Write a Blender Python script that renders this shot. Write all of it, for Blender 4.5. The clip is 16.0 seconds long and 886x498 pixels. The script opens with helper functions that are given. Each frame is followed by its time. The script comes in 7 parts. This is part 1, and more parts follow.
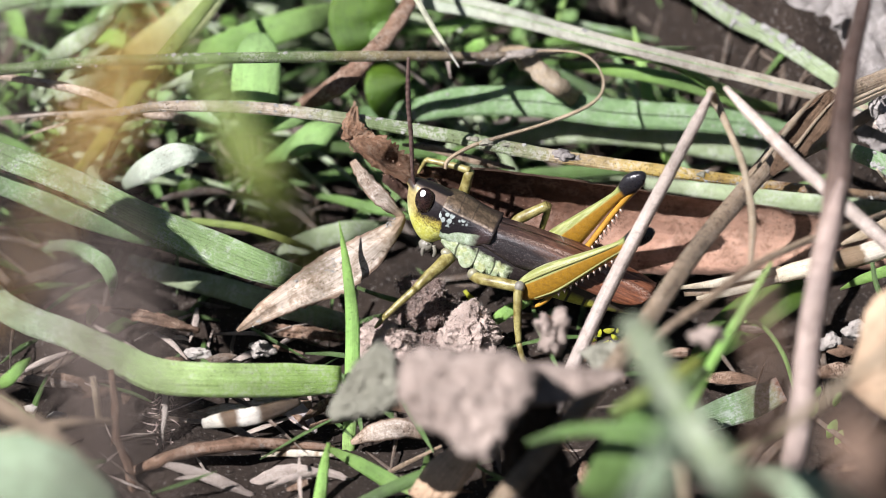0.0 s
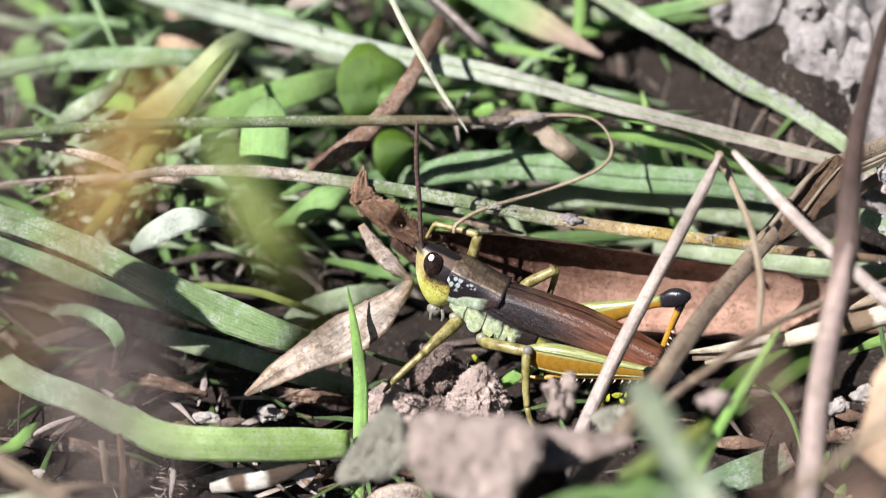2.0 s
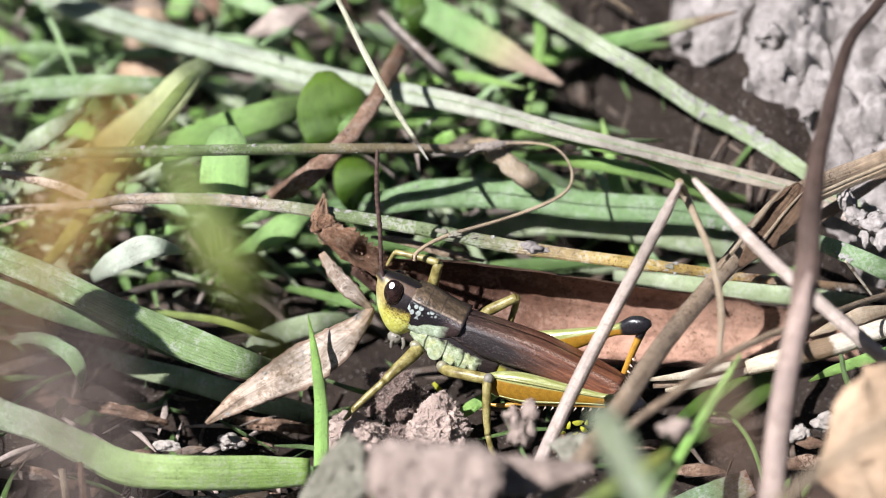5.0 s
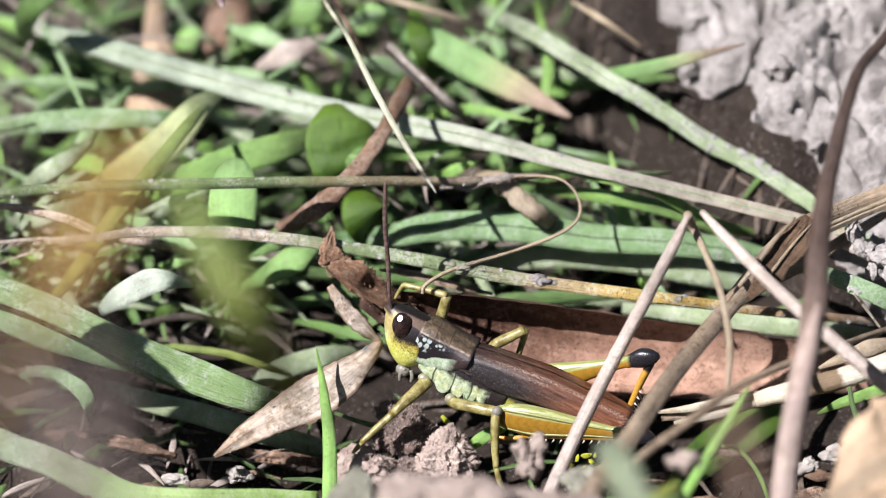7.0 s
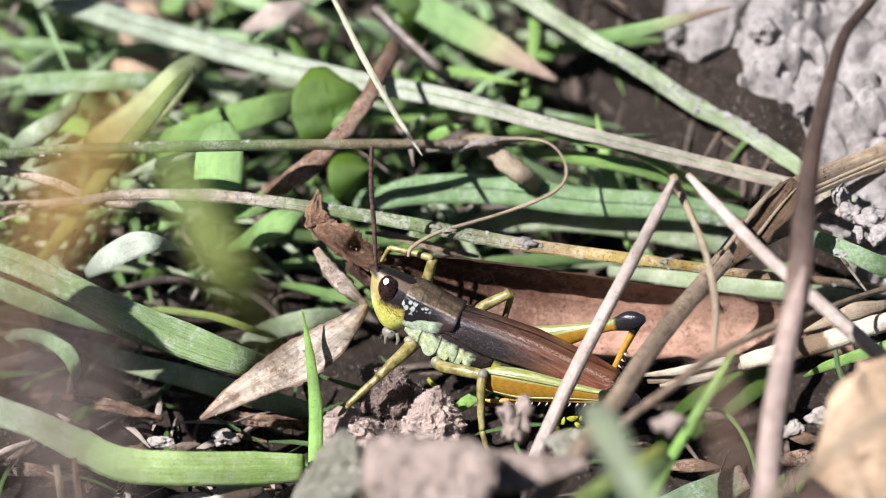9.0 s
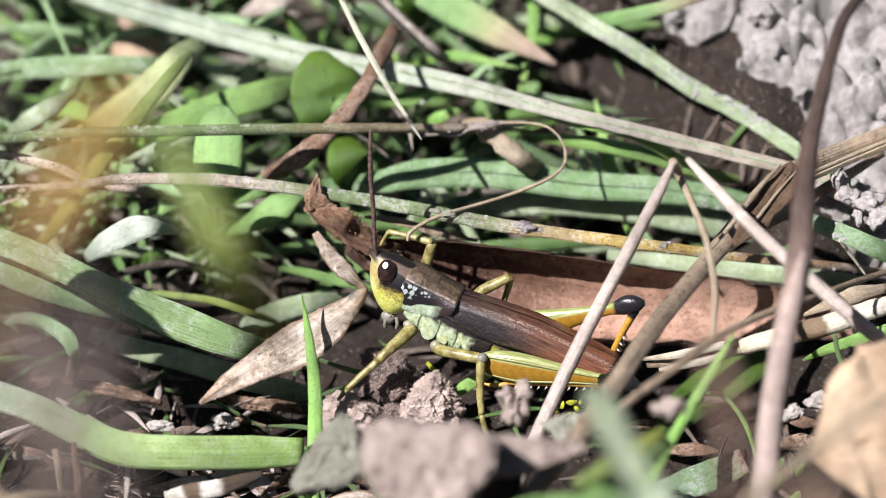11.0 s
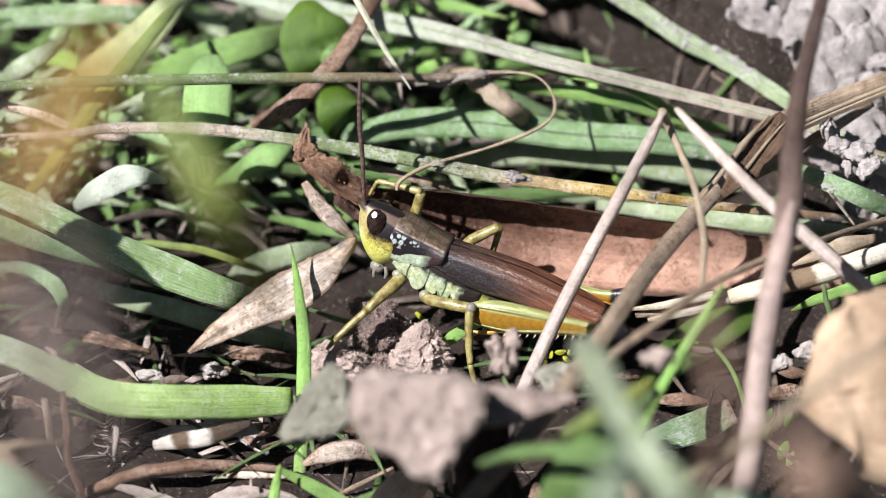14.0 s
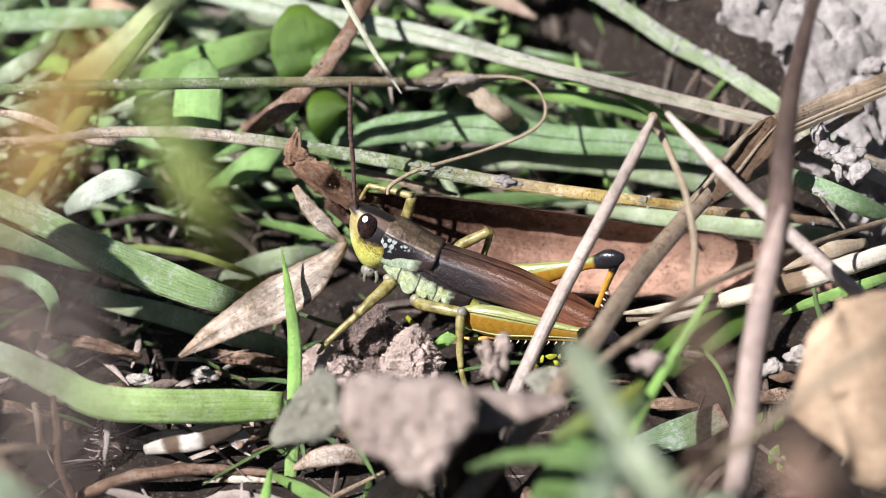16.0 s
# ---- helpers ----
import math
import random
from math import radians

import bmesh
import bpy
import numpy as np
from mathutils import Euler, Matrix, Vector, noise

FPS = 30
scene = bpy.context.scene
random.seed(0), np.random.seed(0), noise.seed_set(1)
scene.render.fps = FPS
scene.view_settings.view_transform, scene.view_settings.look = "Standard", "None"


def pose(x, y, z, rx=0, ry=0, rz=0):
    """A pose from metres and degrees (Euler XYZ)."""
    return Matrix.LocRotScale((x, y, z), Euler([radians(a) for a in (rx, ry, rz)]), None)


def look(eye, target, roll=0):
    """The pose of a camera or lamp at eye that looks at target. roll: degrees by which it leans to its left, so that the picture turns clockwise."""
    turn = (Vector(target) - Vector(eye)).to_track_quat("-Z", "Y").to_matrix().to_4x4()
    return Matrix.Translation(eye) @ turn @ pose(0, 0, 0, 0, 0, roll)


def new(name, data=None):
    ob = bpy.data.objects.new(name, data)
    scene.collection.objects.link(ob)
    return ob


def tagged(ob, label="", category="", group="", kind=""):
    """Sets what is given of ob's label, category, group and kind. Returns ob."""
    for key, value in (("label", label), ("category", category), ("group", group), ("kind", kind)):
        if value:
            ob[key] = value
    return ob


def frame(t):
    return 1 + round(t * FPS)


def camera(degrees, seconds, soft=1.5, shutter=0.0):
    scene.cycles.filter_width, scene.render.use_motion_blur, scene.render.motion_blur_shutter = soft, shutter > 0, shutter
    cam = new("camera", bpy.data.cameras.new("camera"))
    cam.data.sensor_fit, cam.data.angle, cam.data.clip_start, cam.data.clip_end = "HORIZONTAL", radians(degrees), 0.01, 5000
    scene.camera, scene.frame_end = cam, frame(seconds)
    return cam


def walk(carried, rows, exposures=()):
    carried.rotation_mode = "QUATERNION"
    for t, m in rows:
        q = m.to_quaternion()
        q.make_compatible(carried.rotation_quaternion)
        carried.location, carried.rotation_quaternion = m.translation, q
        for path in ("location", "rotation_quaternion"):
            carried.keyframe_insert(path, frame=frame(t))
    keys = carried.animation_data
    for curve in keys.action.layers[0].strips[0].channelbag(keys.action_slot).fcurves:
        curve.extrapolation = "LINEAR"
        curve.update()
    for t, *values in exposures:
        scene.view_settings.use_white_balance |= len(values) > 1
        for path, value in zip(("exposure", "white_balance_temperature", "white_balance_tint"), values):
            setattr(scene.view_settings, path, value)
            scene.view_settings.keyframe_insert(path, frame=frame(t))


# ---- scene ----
MM = 0.001
# camera: hand-held long macro lens, about 0.36 m from the insect, looking down 40 degrees
cam = camera(10.0, 16.0, soft=0.6, shutter=0.5)
EYE = (0.0, -0.27424, 0.23812)
BASE = pose(*EYE, 50, 0, 0)
# seconds, degrees up, degrees to its left, degrees of lean to its left
ROWS = [
    (0, -0.037, -0.053, 0.02),
    (0.5, 0.000, 0.000, 0.02),
    (1, 0.309, -0.006, 0.03),
    (1.5, 0.446, 0.022, 0.03),
    (2, 0.691, 0.041, 0.04),
    (2.5, 1.069, -0.118, 0.06),
    (3, 1.184, -0.286, 0.05),
    (3.5, 1.151, -0.453, 0.01),
    (4, 0.998, -0.499, -0.02),
    (6.5, 1.127, -0.231, -0.05),
    (7, 1.378, -0.311, -0.10),
    (7.5, 1.483, -0.417, -0.11),
    (8, 1.339, -0.505, -0.10),
    (8.5, 1.114, -0.506, -0.09),
    (9, 0.958, -0.469, -0.08),
    (11.5, 0.679, -0.485, -0.11),
    (12, 0.497, -0.645, -0.09),
    (12.5, 0.253, -0.682, -0.05),
    (13, 0.116, -0.664, -0.04),
    (13.5, 0.173, -0.645, -0.03),
    (14, 0.207, -0.602, 0.00),
    (14.5, 0.227, -0.544, 0.01),
    (15, 0.246, -0.566, -0.01),
    (15.5, 0.261, -0.647, -0.03),
    (16, 0.255, -0.707, -0.01),
]
walk(cam, [(t, BASE @ pose(0, 0, 0, up, left, lean)) for t, up, left, lean in ROWS])
cam.data.dof.use_dof = True
cam.data.dof.focus_distance = 0.357
cam.data.dof.aperture_fstop = 24.0

# ---- daylight: high sun from the front left, blue sky ----
scene.view_settings.exposure = 1.10
SUN_FROM = Vector((-0.52, -0.33, 0.79)).normalized()
world = bpy.data.worlds.new("daylight")
scene.world = world
world.use_nodes = True
wn = world.node_tree
sky = wn.nodes.new("ShaderNodeTexSky")
sky.sky_type = "NISHITA"
sky.sun_disc = False
sky.sun_elevation = math.asin(SUN_FROM.z)
sky.sun_rotation = math.atan2(SUN_FROM.x, SUN_FROM.y)
wn.links.new(sky.outputs[0], wn.nodes["Background"].inputs[0])
wn.nodes["Background"].inputs[1].default_value = 0.024
sun = new("sun", bpy.data.lights.new("sun", "SUN"))
sun.data.energy = 5.2
sun.data.angle = radians(0.53)
sun.data.color = (1.0, 0.965, 1.0)
sun.matrix_world = look(SUN_FROM * 5.0, (0, 0, 0))


# ---- materials ----
class Nodes:
    """Short hand for building a node tree."""

    def __init__(self, name):
        self.mat = bpy.data.materials.new(name)
        self.mat.use_nodes = True
        self.t = self.mat.node_tree
        self.bsdf = self.t.nodes["Principled BSDF"]
        self.out = self.t.nodes["Material Output"]

    def put(self, socket, value):
        if isinstance(value, bpy.types.NodeSocket):
            self.t.links.new(value, socket)
        elif value is not None:
            socket.default_value = value

    def math(self, op, a, b=0.0, c=0.0):
        n = self.t.nodes.new("ShaderNodeMath")
        n.operation = op
        for s, v in zip(n.inputs, (a, b, c)):
            self.put(s, v)
        return n.outputs[0]

    def mix(self, f, a, b, blend="MIX"):
        n = self.t.nodes.new("ShaderNodeMix")
        n.data_type, n.blend_type = "RGBA", blend
        self.put(n.inputs[0], f)
        for s, v in ((n.inputs[6], a), (n.inputs[7], b)):
            self.put(s, (*v, 1.0) if isinstance(v, tuple) else v)
        return n.outputs[2]

    def ramp(self, f, stops, mode="LINEAR"):
        n = self.t.nodes.new("ShaderNodeValToRGB")
        n.color_ramp.interpolation = mode
        els = n.color_ramp.elements
        while len(els) < len(stops):
            els.new(1.0)
        for e, (p, c) in zip(els, stops):
            e.position = p
            e.color = (*c, 1.0) if isinstance(c, tuple) else (c, c, c, 1.0)
        self.put(n.inputs[0], f)
        return n.outputs[0]

    def rng(self, f, a, b, lo=0.0, hi=1.0):
        n = self.t.nodes.new("ShaderNodeMapRange")
        for s, v in zip(n.inputs, (f, a, b, lo, hi)):
            self.put(s, v)
        return n.outputs[0]

    def coord(self, kind="Object", stretch=(1, 1, 1)):
        n = self.t.nodes.new("ShaderNodeTexCoord")
        m = self.t.nodes.new("ShaderNodeMapping")
        self.t.links.new(n.outputs[kind], m.inputs[0])
        m.inputs[3].default_value = stretch
        return m.outputs[0]

    def noise(self, where, size, detail=4.0, rough=0.6, distort=0.0):
        """Noise whose features are about size (in the units of where)."""
        n = self.t.nodes.new("ShaderNodeTexNoise")
        self.put(n.inputs["Vector"], where)
        n.inputs["Scale"].default_value = 1.0 / size
        n.inputs["Detail"].default_value = detail
        n.inputs["Roughness"].default_value = rough
        n.inputs["Distortion"].default_value = distort
        return n.outputs[0]

    def voronoi(self, where, size, feature="F1"):
        n = self.t.nodes.new("ShaderNodeTexVoronoi")
        n.feature = feature
        self.put(n.inputs["Vector"], where)
        n.inputs["Scale"].default_value = 1.0 / size
        return n.outputs[0]

    def xyz(self, where):
        n = self.t.nodes.new("ShaderNodeSeparateXYZ")
        self.put(n.inputs[0], where)
        return n.outputs

    def chance(self):
        return self.t.nodes.new("ShaderNodeObjectInfo").outputs["Random"]

    def bump(self, height, depth, strength=1.0, under=None):
        n = self.t.nodes.new("ShaderNodeBump")
        n.inputs["Strength"].default_value = strength
        n.inputs["Distance"].default_value = depth
        self.put(n.inputs["Height"], height)
        if under is not None:
            self.put(n.inputs["Normal"], under)
        return n.outputs[0]

    def finish(self, colour, rough=0.5, normal=None, gloss=0.5, thin=0.0, coat=0.0, coat_rough=0.2, ior=1.5):
        b = self.bsdf
        b.inputs["IOR"].default_value = ior
        b.inputs["Coat IOR"].default_value = ior
        self.put(b.inputs["Base Color"], (*colour, 1.0) if isinstance(colour, tuple) else colour)
        self.put(b.inputs["Roughness"], rough)
        self.put(b.inputs["Specular IOR Level"], gloss)
        self.put(b.inputs["Coat Weight"], coat)
        b.inputs["Coat Roughness"].default_value = coat_rough
        if normal is not None:
            self.put(b.inputs["Normal"], normal)
        if thin > 0:
            tr = self.t.nodes.new("ShaderNodeBsdfTranslucent")
            self.put(tr.inputs[0], (*colour, 1.0) if isinstance(colour, tuple) else colour)
            mx = self.t.nodes.new("ShaderNodeMixShader")
            mx.inputs[0].default_value = thin
            self.t.links.new(b.outputs[0], mx.inputs[1])
            self.t.links.new(tr.outputs[0], mx.inputs[2])
            self.t.links.new(mx.outputs[0], self.out.inputs[0])
        return self.mat


def blade_material(name, stops, veins=16, vein_depth=0.05, mottle=0.0, dirt=(0.42, 0.40, 0.36), rough=0.38,
                   gloss=0.8, thin=0.22, spread=0.18, fibre=0.25, stain=None, margin=None):
    """Grass, straw and dead leaf: uneven ribs along the blade, a colour that changes along it, fibre streaks, stains, pits and dust."""
    n = Nodes(name)
    where = n.coord("Object")
    u, v, _ = n.xyz(n.coord("UV"))
    wob = n.noise(where, 2.2 * MM, 4)
    along = n.math("ADD", v, n.math("MULTIPLY", n.math("SUBTRACT", wob, 0.5), 0.16))
    col = n.ramp(along, stops)
    streak = n.noise(n.coord("UV", (26, 3.0, 1)), 1.0, 6, 0.7, 0.3)
    fine = n.noise(n.coord("UV", (90, 9.0, 1)), 1.0, 4, 0.7)
    col = n.mix(n.rng(streak, 0.38, 0.66, 0.0, min(0.85, fibre + 0.15)), col, n.mix(1.0, col, (0.40, 0.36, 0.30), "MULTIPLY"))
    col = n.mix(n.rng(fine, 0.52, 0.7, 0.0, 0.45), col, n.mix(1.0, col, (1.5, 1.45, 1.4), "MULTIPLY"))
    bent = n.math("ADD", u, n.math("MULTIPLY", n.math("SUBTRACT", n.noise(where, 3 * MM, 2), 0.5), 0.10))
    rib = n.math("ADD", n.math("MULTIPLY", n.math("SINE", n.math("MULTIPLY", bent, veins * 6.283)), 0.5), 0.5)
    rib = n.math("MULTIPLY", rib, n.rng(n.noise(where, 1.4 * MM, 3), 0.35, 0.65, 0.15, 1.0))
    col = n.mix(n.math("MULTIPLY", rib, 0.20), col, n.mix(1.0, col, (1.4, 1.35, 1.3), "MULTIPLY"))
    tone = n.rng(n.chance(), 0, 1, 1.0 - spread, 1.0 + spread)
    big = n.rng(n.noise(where, 4 * MM, 4), 0.3, 0.7, 0.70, 1.22)
    k = n.t.nodes.new("ShaderNodeVectorMath")
    k.operation = "SCALE"
    n.put(k.inputs[0], col)
    n.put(k.inputs["Scale"], n.math("MULTIPLY", tone, big))
    col = k.outputs[0]
    speck = n.noise(where, 0.30 * MM, 6, 0.78)
    worn = stain if stain is not None else (0.75 if fibre > 0.3 or thin < 0.15 else 0.22)
    blot = n.noise(n.coord("Object", (1, 1, 1)), 1.1 * MM, 7, 0.72, 0.5)
    col = n.mix(n.rng(blot, 0.50, 0.62, 0.0, worn), col, n.mix(1.0, col, (0.42, 0.36, 0.30), "MULTIPLY"))
    col = n.mix(n.rng(blot, 0.46, 0.36, 0.0, worn * 0.6), col, n.mix(1.0, col, (1.55, 1.5, 1.45), "MULTIPLY"))
    dust = 0.0
    if mottle > 0:
        patch = n.noise(where, 2.0 * MM, 5, 0.65)
        dust = n.math("MULTIPLY", n.rng(speck, 0.45, 0.53), n.rng(patch, 0.46, 0.58, 0.06, mottle))
        col = n.mix(dust, col, dirt)
    pit = n.rng(n.noise(where, 0.24 * MM, 4, 0.65), 0.55, 0.62, 0.0, 0.85 if worn > 0.5 else 0.4)
    pit = n.math("MULTIPLY", pit, n.rng(n.noise(where, 1.7 * MM, 3), 0.42, 0.6))
    col = n.mix(pit, col, n.mix(1.0, col, (0.22, 0.19, 0.15), "MULTIPLY"))
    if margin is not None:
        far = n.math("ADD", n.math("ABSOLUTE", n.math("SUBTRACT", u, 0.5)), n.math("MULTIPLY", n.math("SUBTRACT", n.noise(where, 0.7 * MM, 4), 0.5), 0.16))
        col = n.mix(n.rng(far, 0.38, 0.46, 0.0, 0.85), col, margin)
    nor = n.bump(rib, vein_depth * MM, 0.7)
    nor = n.bump(streak, 0.20 * MM, 0.6, nor)
    nor = n.bump(speck, 0.16 * MM, 0.8, nor)
    return n.finish(col, n.rng(speck, 0.3, 0.7, rough - 0.10, rough + 0.22), nor, gloss, thin)


def soil_material(name, dark, light, grain=0.5, gritty=0.25, pale=0.0):
    """Earth and clay: crumbs, grit and damp patches."""
    n = Nodes(name)
    where = n.coord("Object")
    big = n.noise(where, 7 * MM, 5, 0.6)
    crumb = n.noise(where, grain * MM, 6, 0.72, 0.4)
    grit = n.voronoi(where, 0.6 * MM)
    col = n.ramp(n.math("ADD", n.math("MULTIPLY", big, 0.55), n.math("MULTIPLY", crumb, 0.45)),
                 [(0.32, dark), (0.5, tuple((a + b) / 2 for a, b in zip(dark, light))), (0.66, light)])
    col = n.mix(n.rng(n.noise(where, 0.25 * MM, 2), 0.62, 0.7, 0.0, gritty), col, (0.55, 0.52, 0.48))
    col = n.mix(n.rng(n.noise(where, 1.2 * MM, 4), 0.58, 0.68, 0.0, 0.55), col, tuple(a * 0.5 for a in dark))
    nor = n.bump(crumb, 0.5 * MM, 0.9)
    nor = n.bump(grit, 0.15 * MM, 0.35, nor)
    return n.finish(col, 0.92, nor, 0.2)


GREEN = [(0.0, (0.10, 0.17, 0.05)), (0.35, (0.13, 0.24, 0.06)), (0.8, (0.15, 0.28, 0.075)), (1.0, (0.20, 0.29, 0.10))]
GREY_GREEN = [(0.0, (0.33, 0.40, 0.24)), (0.4, (0.36, 0.46, 0.25)), (1.0, (0.31, 0.41, 0.22))]
m_grass = blade_material("fresh_grass", GREEN, 14, spread=0.25)
m_grass_rib = blade_material("ribbed_grass", [(0.0, (0.23, 0.36, 0.14)), (0.5, (0.27, 0.41, 0.16)), (1.0, (0.23, 0.39, 0.12))], 11, 0.09, 0.6, (0.60, 0.64, 0.56))
m_grass_bright = blade_material("bright_grass", [(0.0, (0.24, 0.42, 0.08)), (0.5, (0.29, 0.53, 0.13)), (1.0, (0.34, 0.52, 0.16))], 10, 0.04, thin=0.3)
m_grey_grass = blade_material("grey_dusty_grass", GREY_GREEN, 12, 0.06, 0.5, (0.62, 0.63, 0.58), 0.45)
m_grey_to_dry = blade_material("half_dry_grass", [(0.0, (0.36, 0.47, 0.32)), (0.42, (0.44, 0.50, 0.39)), (0.58, (0.44, 0.41, 0.34)), (0.78, (0.44, 0.36, 0.26)), (1.0, (0.42, 0.33, 0.22))], 11, 0.05, 0.22, (0.60, 0.60, 0.55), stain=0.35)
m_straw_green = blade_material("straw_with_green_middle", [(0.0, (0.42, 0.33, 0.24)), (0.28, (0.50, 0.42, 0.32)), (0.36, (0.22, 0.32, 0.12)), (0.50, (0.24, 0.32, 0.14)), (0.58, (0.46, 0.35, 0.20)), (0.69, (0.62, 0.45, 0.09)), (0.79, (0.60, 0.40, 0.08)), (0.85, (0.34, 0.20, 0.09)), (1.0, (0.36, 0.26, 0.16))], 6, 0.07, 0.55, (0.66, 0.64, 0.60), stain=0.55)
m_olive = blade_material("olive_stem", [(0.0, (0.16, 0.25, 0.07)), (0.5, (0.14, 0.22, 0.06)), (0.62, (0.24, 0.20, 0.09)), (0.8, (0.26, 0.19, 0.12)), (1.0, (0.24, 0.19, 0.13))], 7, 0.06, 0.4, (0.58, 0.56, 0.52), stain=0.5)
m_straw = blade_material("dry_straw", [(0.0, (0.42, 0.32, 0.20)), (0.5, (0.50, 0.40, 0.27)), (1.0, (0.46, 0.35, 0.22))], 8, 0.06, 0.3, (0.55, 0.50, 0.44), 0.5)
m_straw_pink = blade_material("weathered_straw", [(0.0, (0.60, 0.51, 0.45)), (0.5, (0.66, 0.57, 0.51)), (1.0, (0.58, 0.48, 0.42))], 6, 0.05, 0.2, (0.30, 0.24, 0.20), 0.5, fibre=0.5, stain=0.4)
m_straw_white = blade_material("bleached_straw", [(0.0, (0.70, 0.62, 0.46)), (0.24, (0.80, 0.73, 0.58)), (0.27, (0.22, 0.15, 0.09)), (0.36, (0.24, 0.17, 0.10)), (0.39, (0.78, 0.72, 0.60)), (0.74, (0.82, 0.77, 0.66)), (0.78, (0.42, 0.31, 0.20)), (0.82, (0.80, 0.74, 0.62)), (1.0, (0.70, 0.62, 0.48))], 5, 0.08, 0.15, (0.3, 0.22, 0.15), 0.38, 0.55)
m_straw_split = blade_material("split_bleached_straw", [(0.0, (0.66, 0.58, 0.42)), (0.5, (0.82, 0.76, 0.62)), (0.85, (0.80, 0.73, 0.58)), (1.0, (0.34, 0.25, 0.15))], 5, 0.08, 0.12, (0.3, 0.22, 0.15), 0.38, 0.55, stain=0.4)
m_dry_brown = blade_material("dry_brown_blade", [(0.0, (0.36, 0.26, 0.17)), (0.5, (0.47, 0.36, 0.25)), (1.0, (0.42, 0.31, 0.20))], 9, 0.14, 0.3, (0.55, 0.47, 0.38), 0.45, fibre=0.7)
m_stem_brown = blade_material("dark_brown_stem", [(0.0, (0.050, 0.024, 0.015)), (0.50, (0.075, 0.040, 0.028)), (0.58, (0.20, 0.135, 0.11)), (0.66, (0.44, 0.34, 0.29)), (1.0, (0.62, 0.50, 0.44))], 4, 0.14, 0.08, (0.5, 0.42, 0.37), 0.42, 0.45, fibre=0.65, stain=0.35)
# dark first stops: the leaf's own brown, with shade at that end painted in
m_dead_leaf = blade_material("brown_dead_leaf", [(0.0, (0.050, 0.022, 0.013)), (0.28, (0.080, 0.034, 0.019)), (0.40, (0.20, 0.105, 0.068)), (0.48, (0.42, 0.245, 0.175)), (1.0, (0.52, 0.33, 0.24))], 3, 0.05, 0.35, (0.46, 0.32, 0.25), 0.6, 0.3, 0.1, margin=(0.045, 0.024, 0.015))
m_crumpled = blade_material("crumpled_brown_leaf", [(0.0, (0.36, 0.22, 0.14)), (0.3, (0.20, 0.105, 0.058)), (1.0, (0.12, 0.06, 0.033))], 3, 0.06, 0.5, (0.35, 0.27, 0.2), 0.65, 0.3, 0.1, fibre=0.6)
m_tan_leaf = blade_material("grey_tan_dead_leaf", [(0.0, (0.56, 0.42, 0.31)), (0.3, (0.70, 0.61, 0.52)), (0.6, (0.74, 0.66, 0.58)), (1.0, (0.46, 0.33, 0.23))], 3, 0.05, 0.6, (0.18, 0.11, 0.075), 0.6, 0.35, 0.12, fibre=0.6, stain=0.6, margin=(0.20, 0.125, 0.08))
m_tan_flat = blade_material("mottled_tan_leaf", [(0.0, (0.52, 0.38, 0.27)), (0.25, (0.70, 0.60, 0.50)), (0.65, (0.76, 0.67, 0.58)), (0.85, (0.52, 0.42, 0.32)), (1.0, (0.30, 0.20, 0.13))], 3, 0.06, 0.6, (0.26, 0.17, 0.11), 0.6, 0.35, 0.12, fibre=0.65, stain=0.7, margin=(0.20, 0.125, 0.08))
m_big_leaf = blade_material("tan_leaf", [(0.0, (0.50, 0.35, 0.23)), (0.3, (0.68, 0.51, 0.35)), (1.0, (0.60, 0.43, 0.28))], 5, 0.10, 0.3, (0.36, 0.23, 0.15), 0.55, 0.4, 0.2, fibre=0.3, stain=0.3)
m_twig = blade_material("brown_twig", [(0.0, (0.22, 0.13, 0.08)), (0.5, (0.26, 0.16, 0.11)), (1.0, (0.20, 0.12, 0.08))], 4, 0.12, 0.4, (0.4, 0.33, 0.27), 0.7, 0.25, 0.0, fibre=0.6)
m_grey_stick = blade_material("grey_stick", [(0.0, (0.42, 0.38, 0.34)), (1.0, (0.40, 0.35, 0.31))], 5, 0.08, 0.5, (0.25, 0.22, 0.2), 0.7, 0.2, 0.0)
m_yellow_blade = blade_material("yellowed_blade", [(0.0, (0.44, 0.31, 0.07)), (0.3, (0.40, 0.255, 0.07)), (0.6, (0.33, 0.20, 0.07)), (1.0, (0.28, 0.17, 0.07))], 8, 0.05, 0.0, thin=0.3)
m_yellow_green = blade_material("yellow_green_blade", [(0.0, (0.26, 0.36, 0.12)), (0.5, (0.26, 0.33, 0.07)), (1.0, (0.30, 0.32, 0.06))], 8, 0.05, 0.0, thin=0.3)
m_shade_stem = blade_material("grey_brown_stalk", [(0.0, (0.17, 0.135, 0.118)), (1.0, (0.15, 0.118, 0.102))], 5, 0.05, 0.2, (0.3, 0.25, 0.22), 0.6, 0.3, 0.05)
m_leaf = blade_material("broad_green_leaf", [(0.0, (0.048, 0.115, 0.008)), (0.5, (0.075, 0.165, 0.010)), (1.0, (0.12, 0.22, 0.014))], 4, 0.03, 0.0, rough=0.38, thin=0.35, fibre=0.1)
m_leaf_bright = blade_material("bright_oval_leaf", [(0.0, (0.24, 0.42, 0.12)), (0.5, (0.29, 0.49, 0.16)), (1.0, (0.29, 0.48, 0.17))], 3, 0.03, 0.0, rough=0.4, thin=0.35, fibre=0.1)
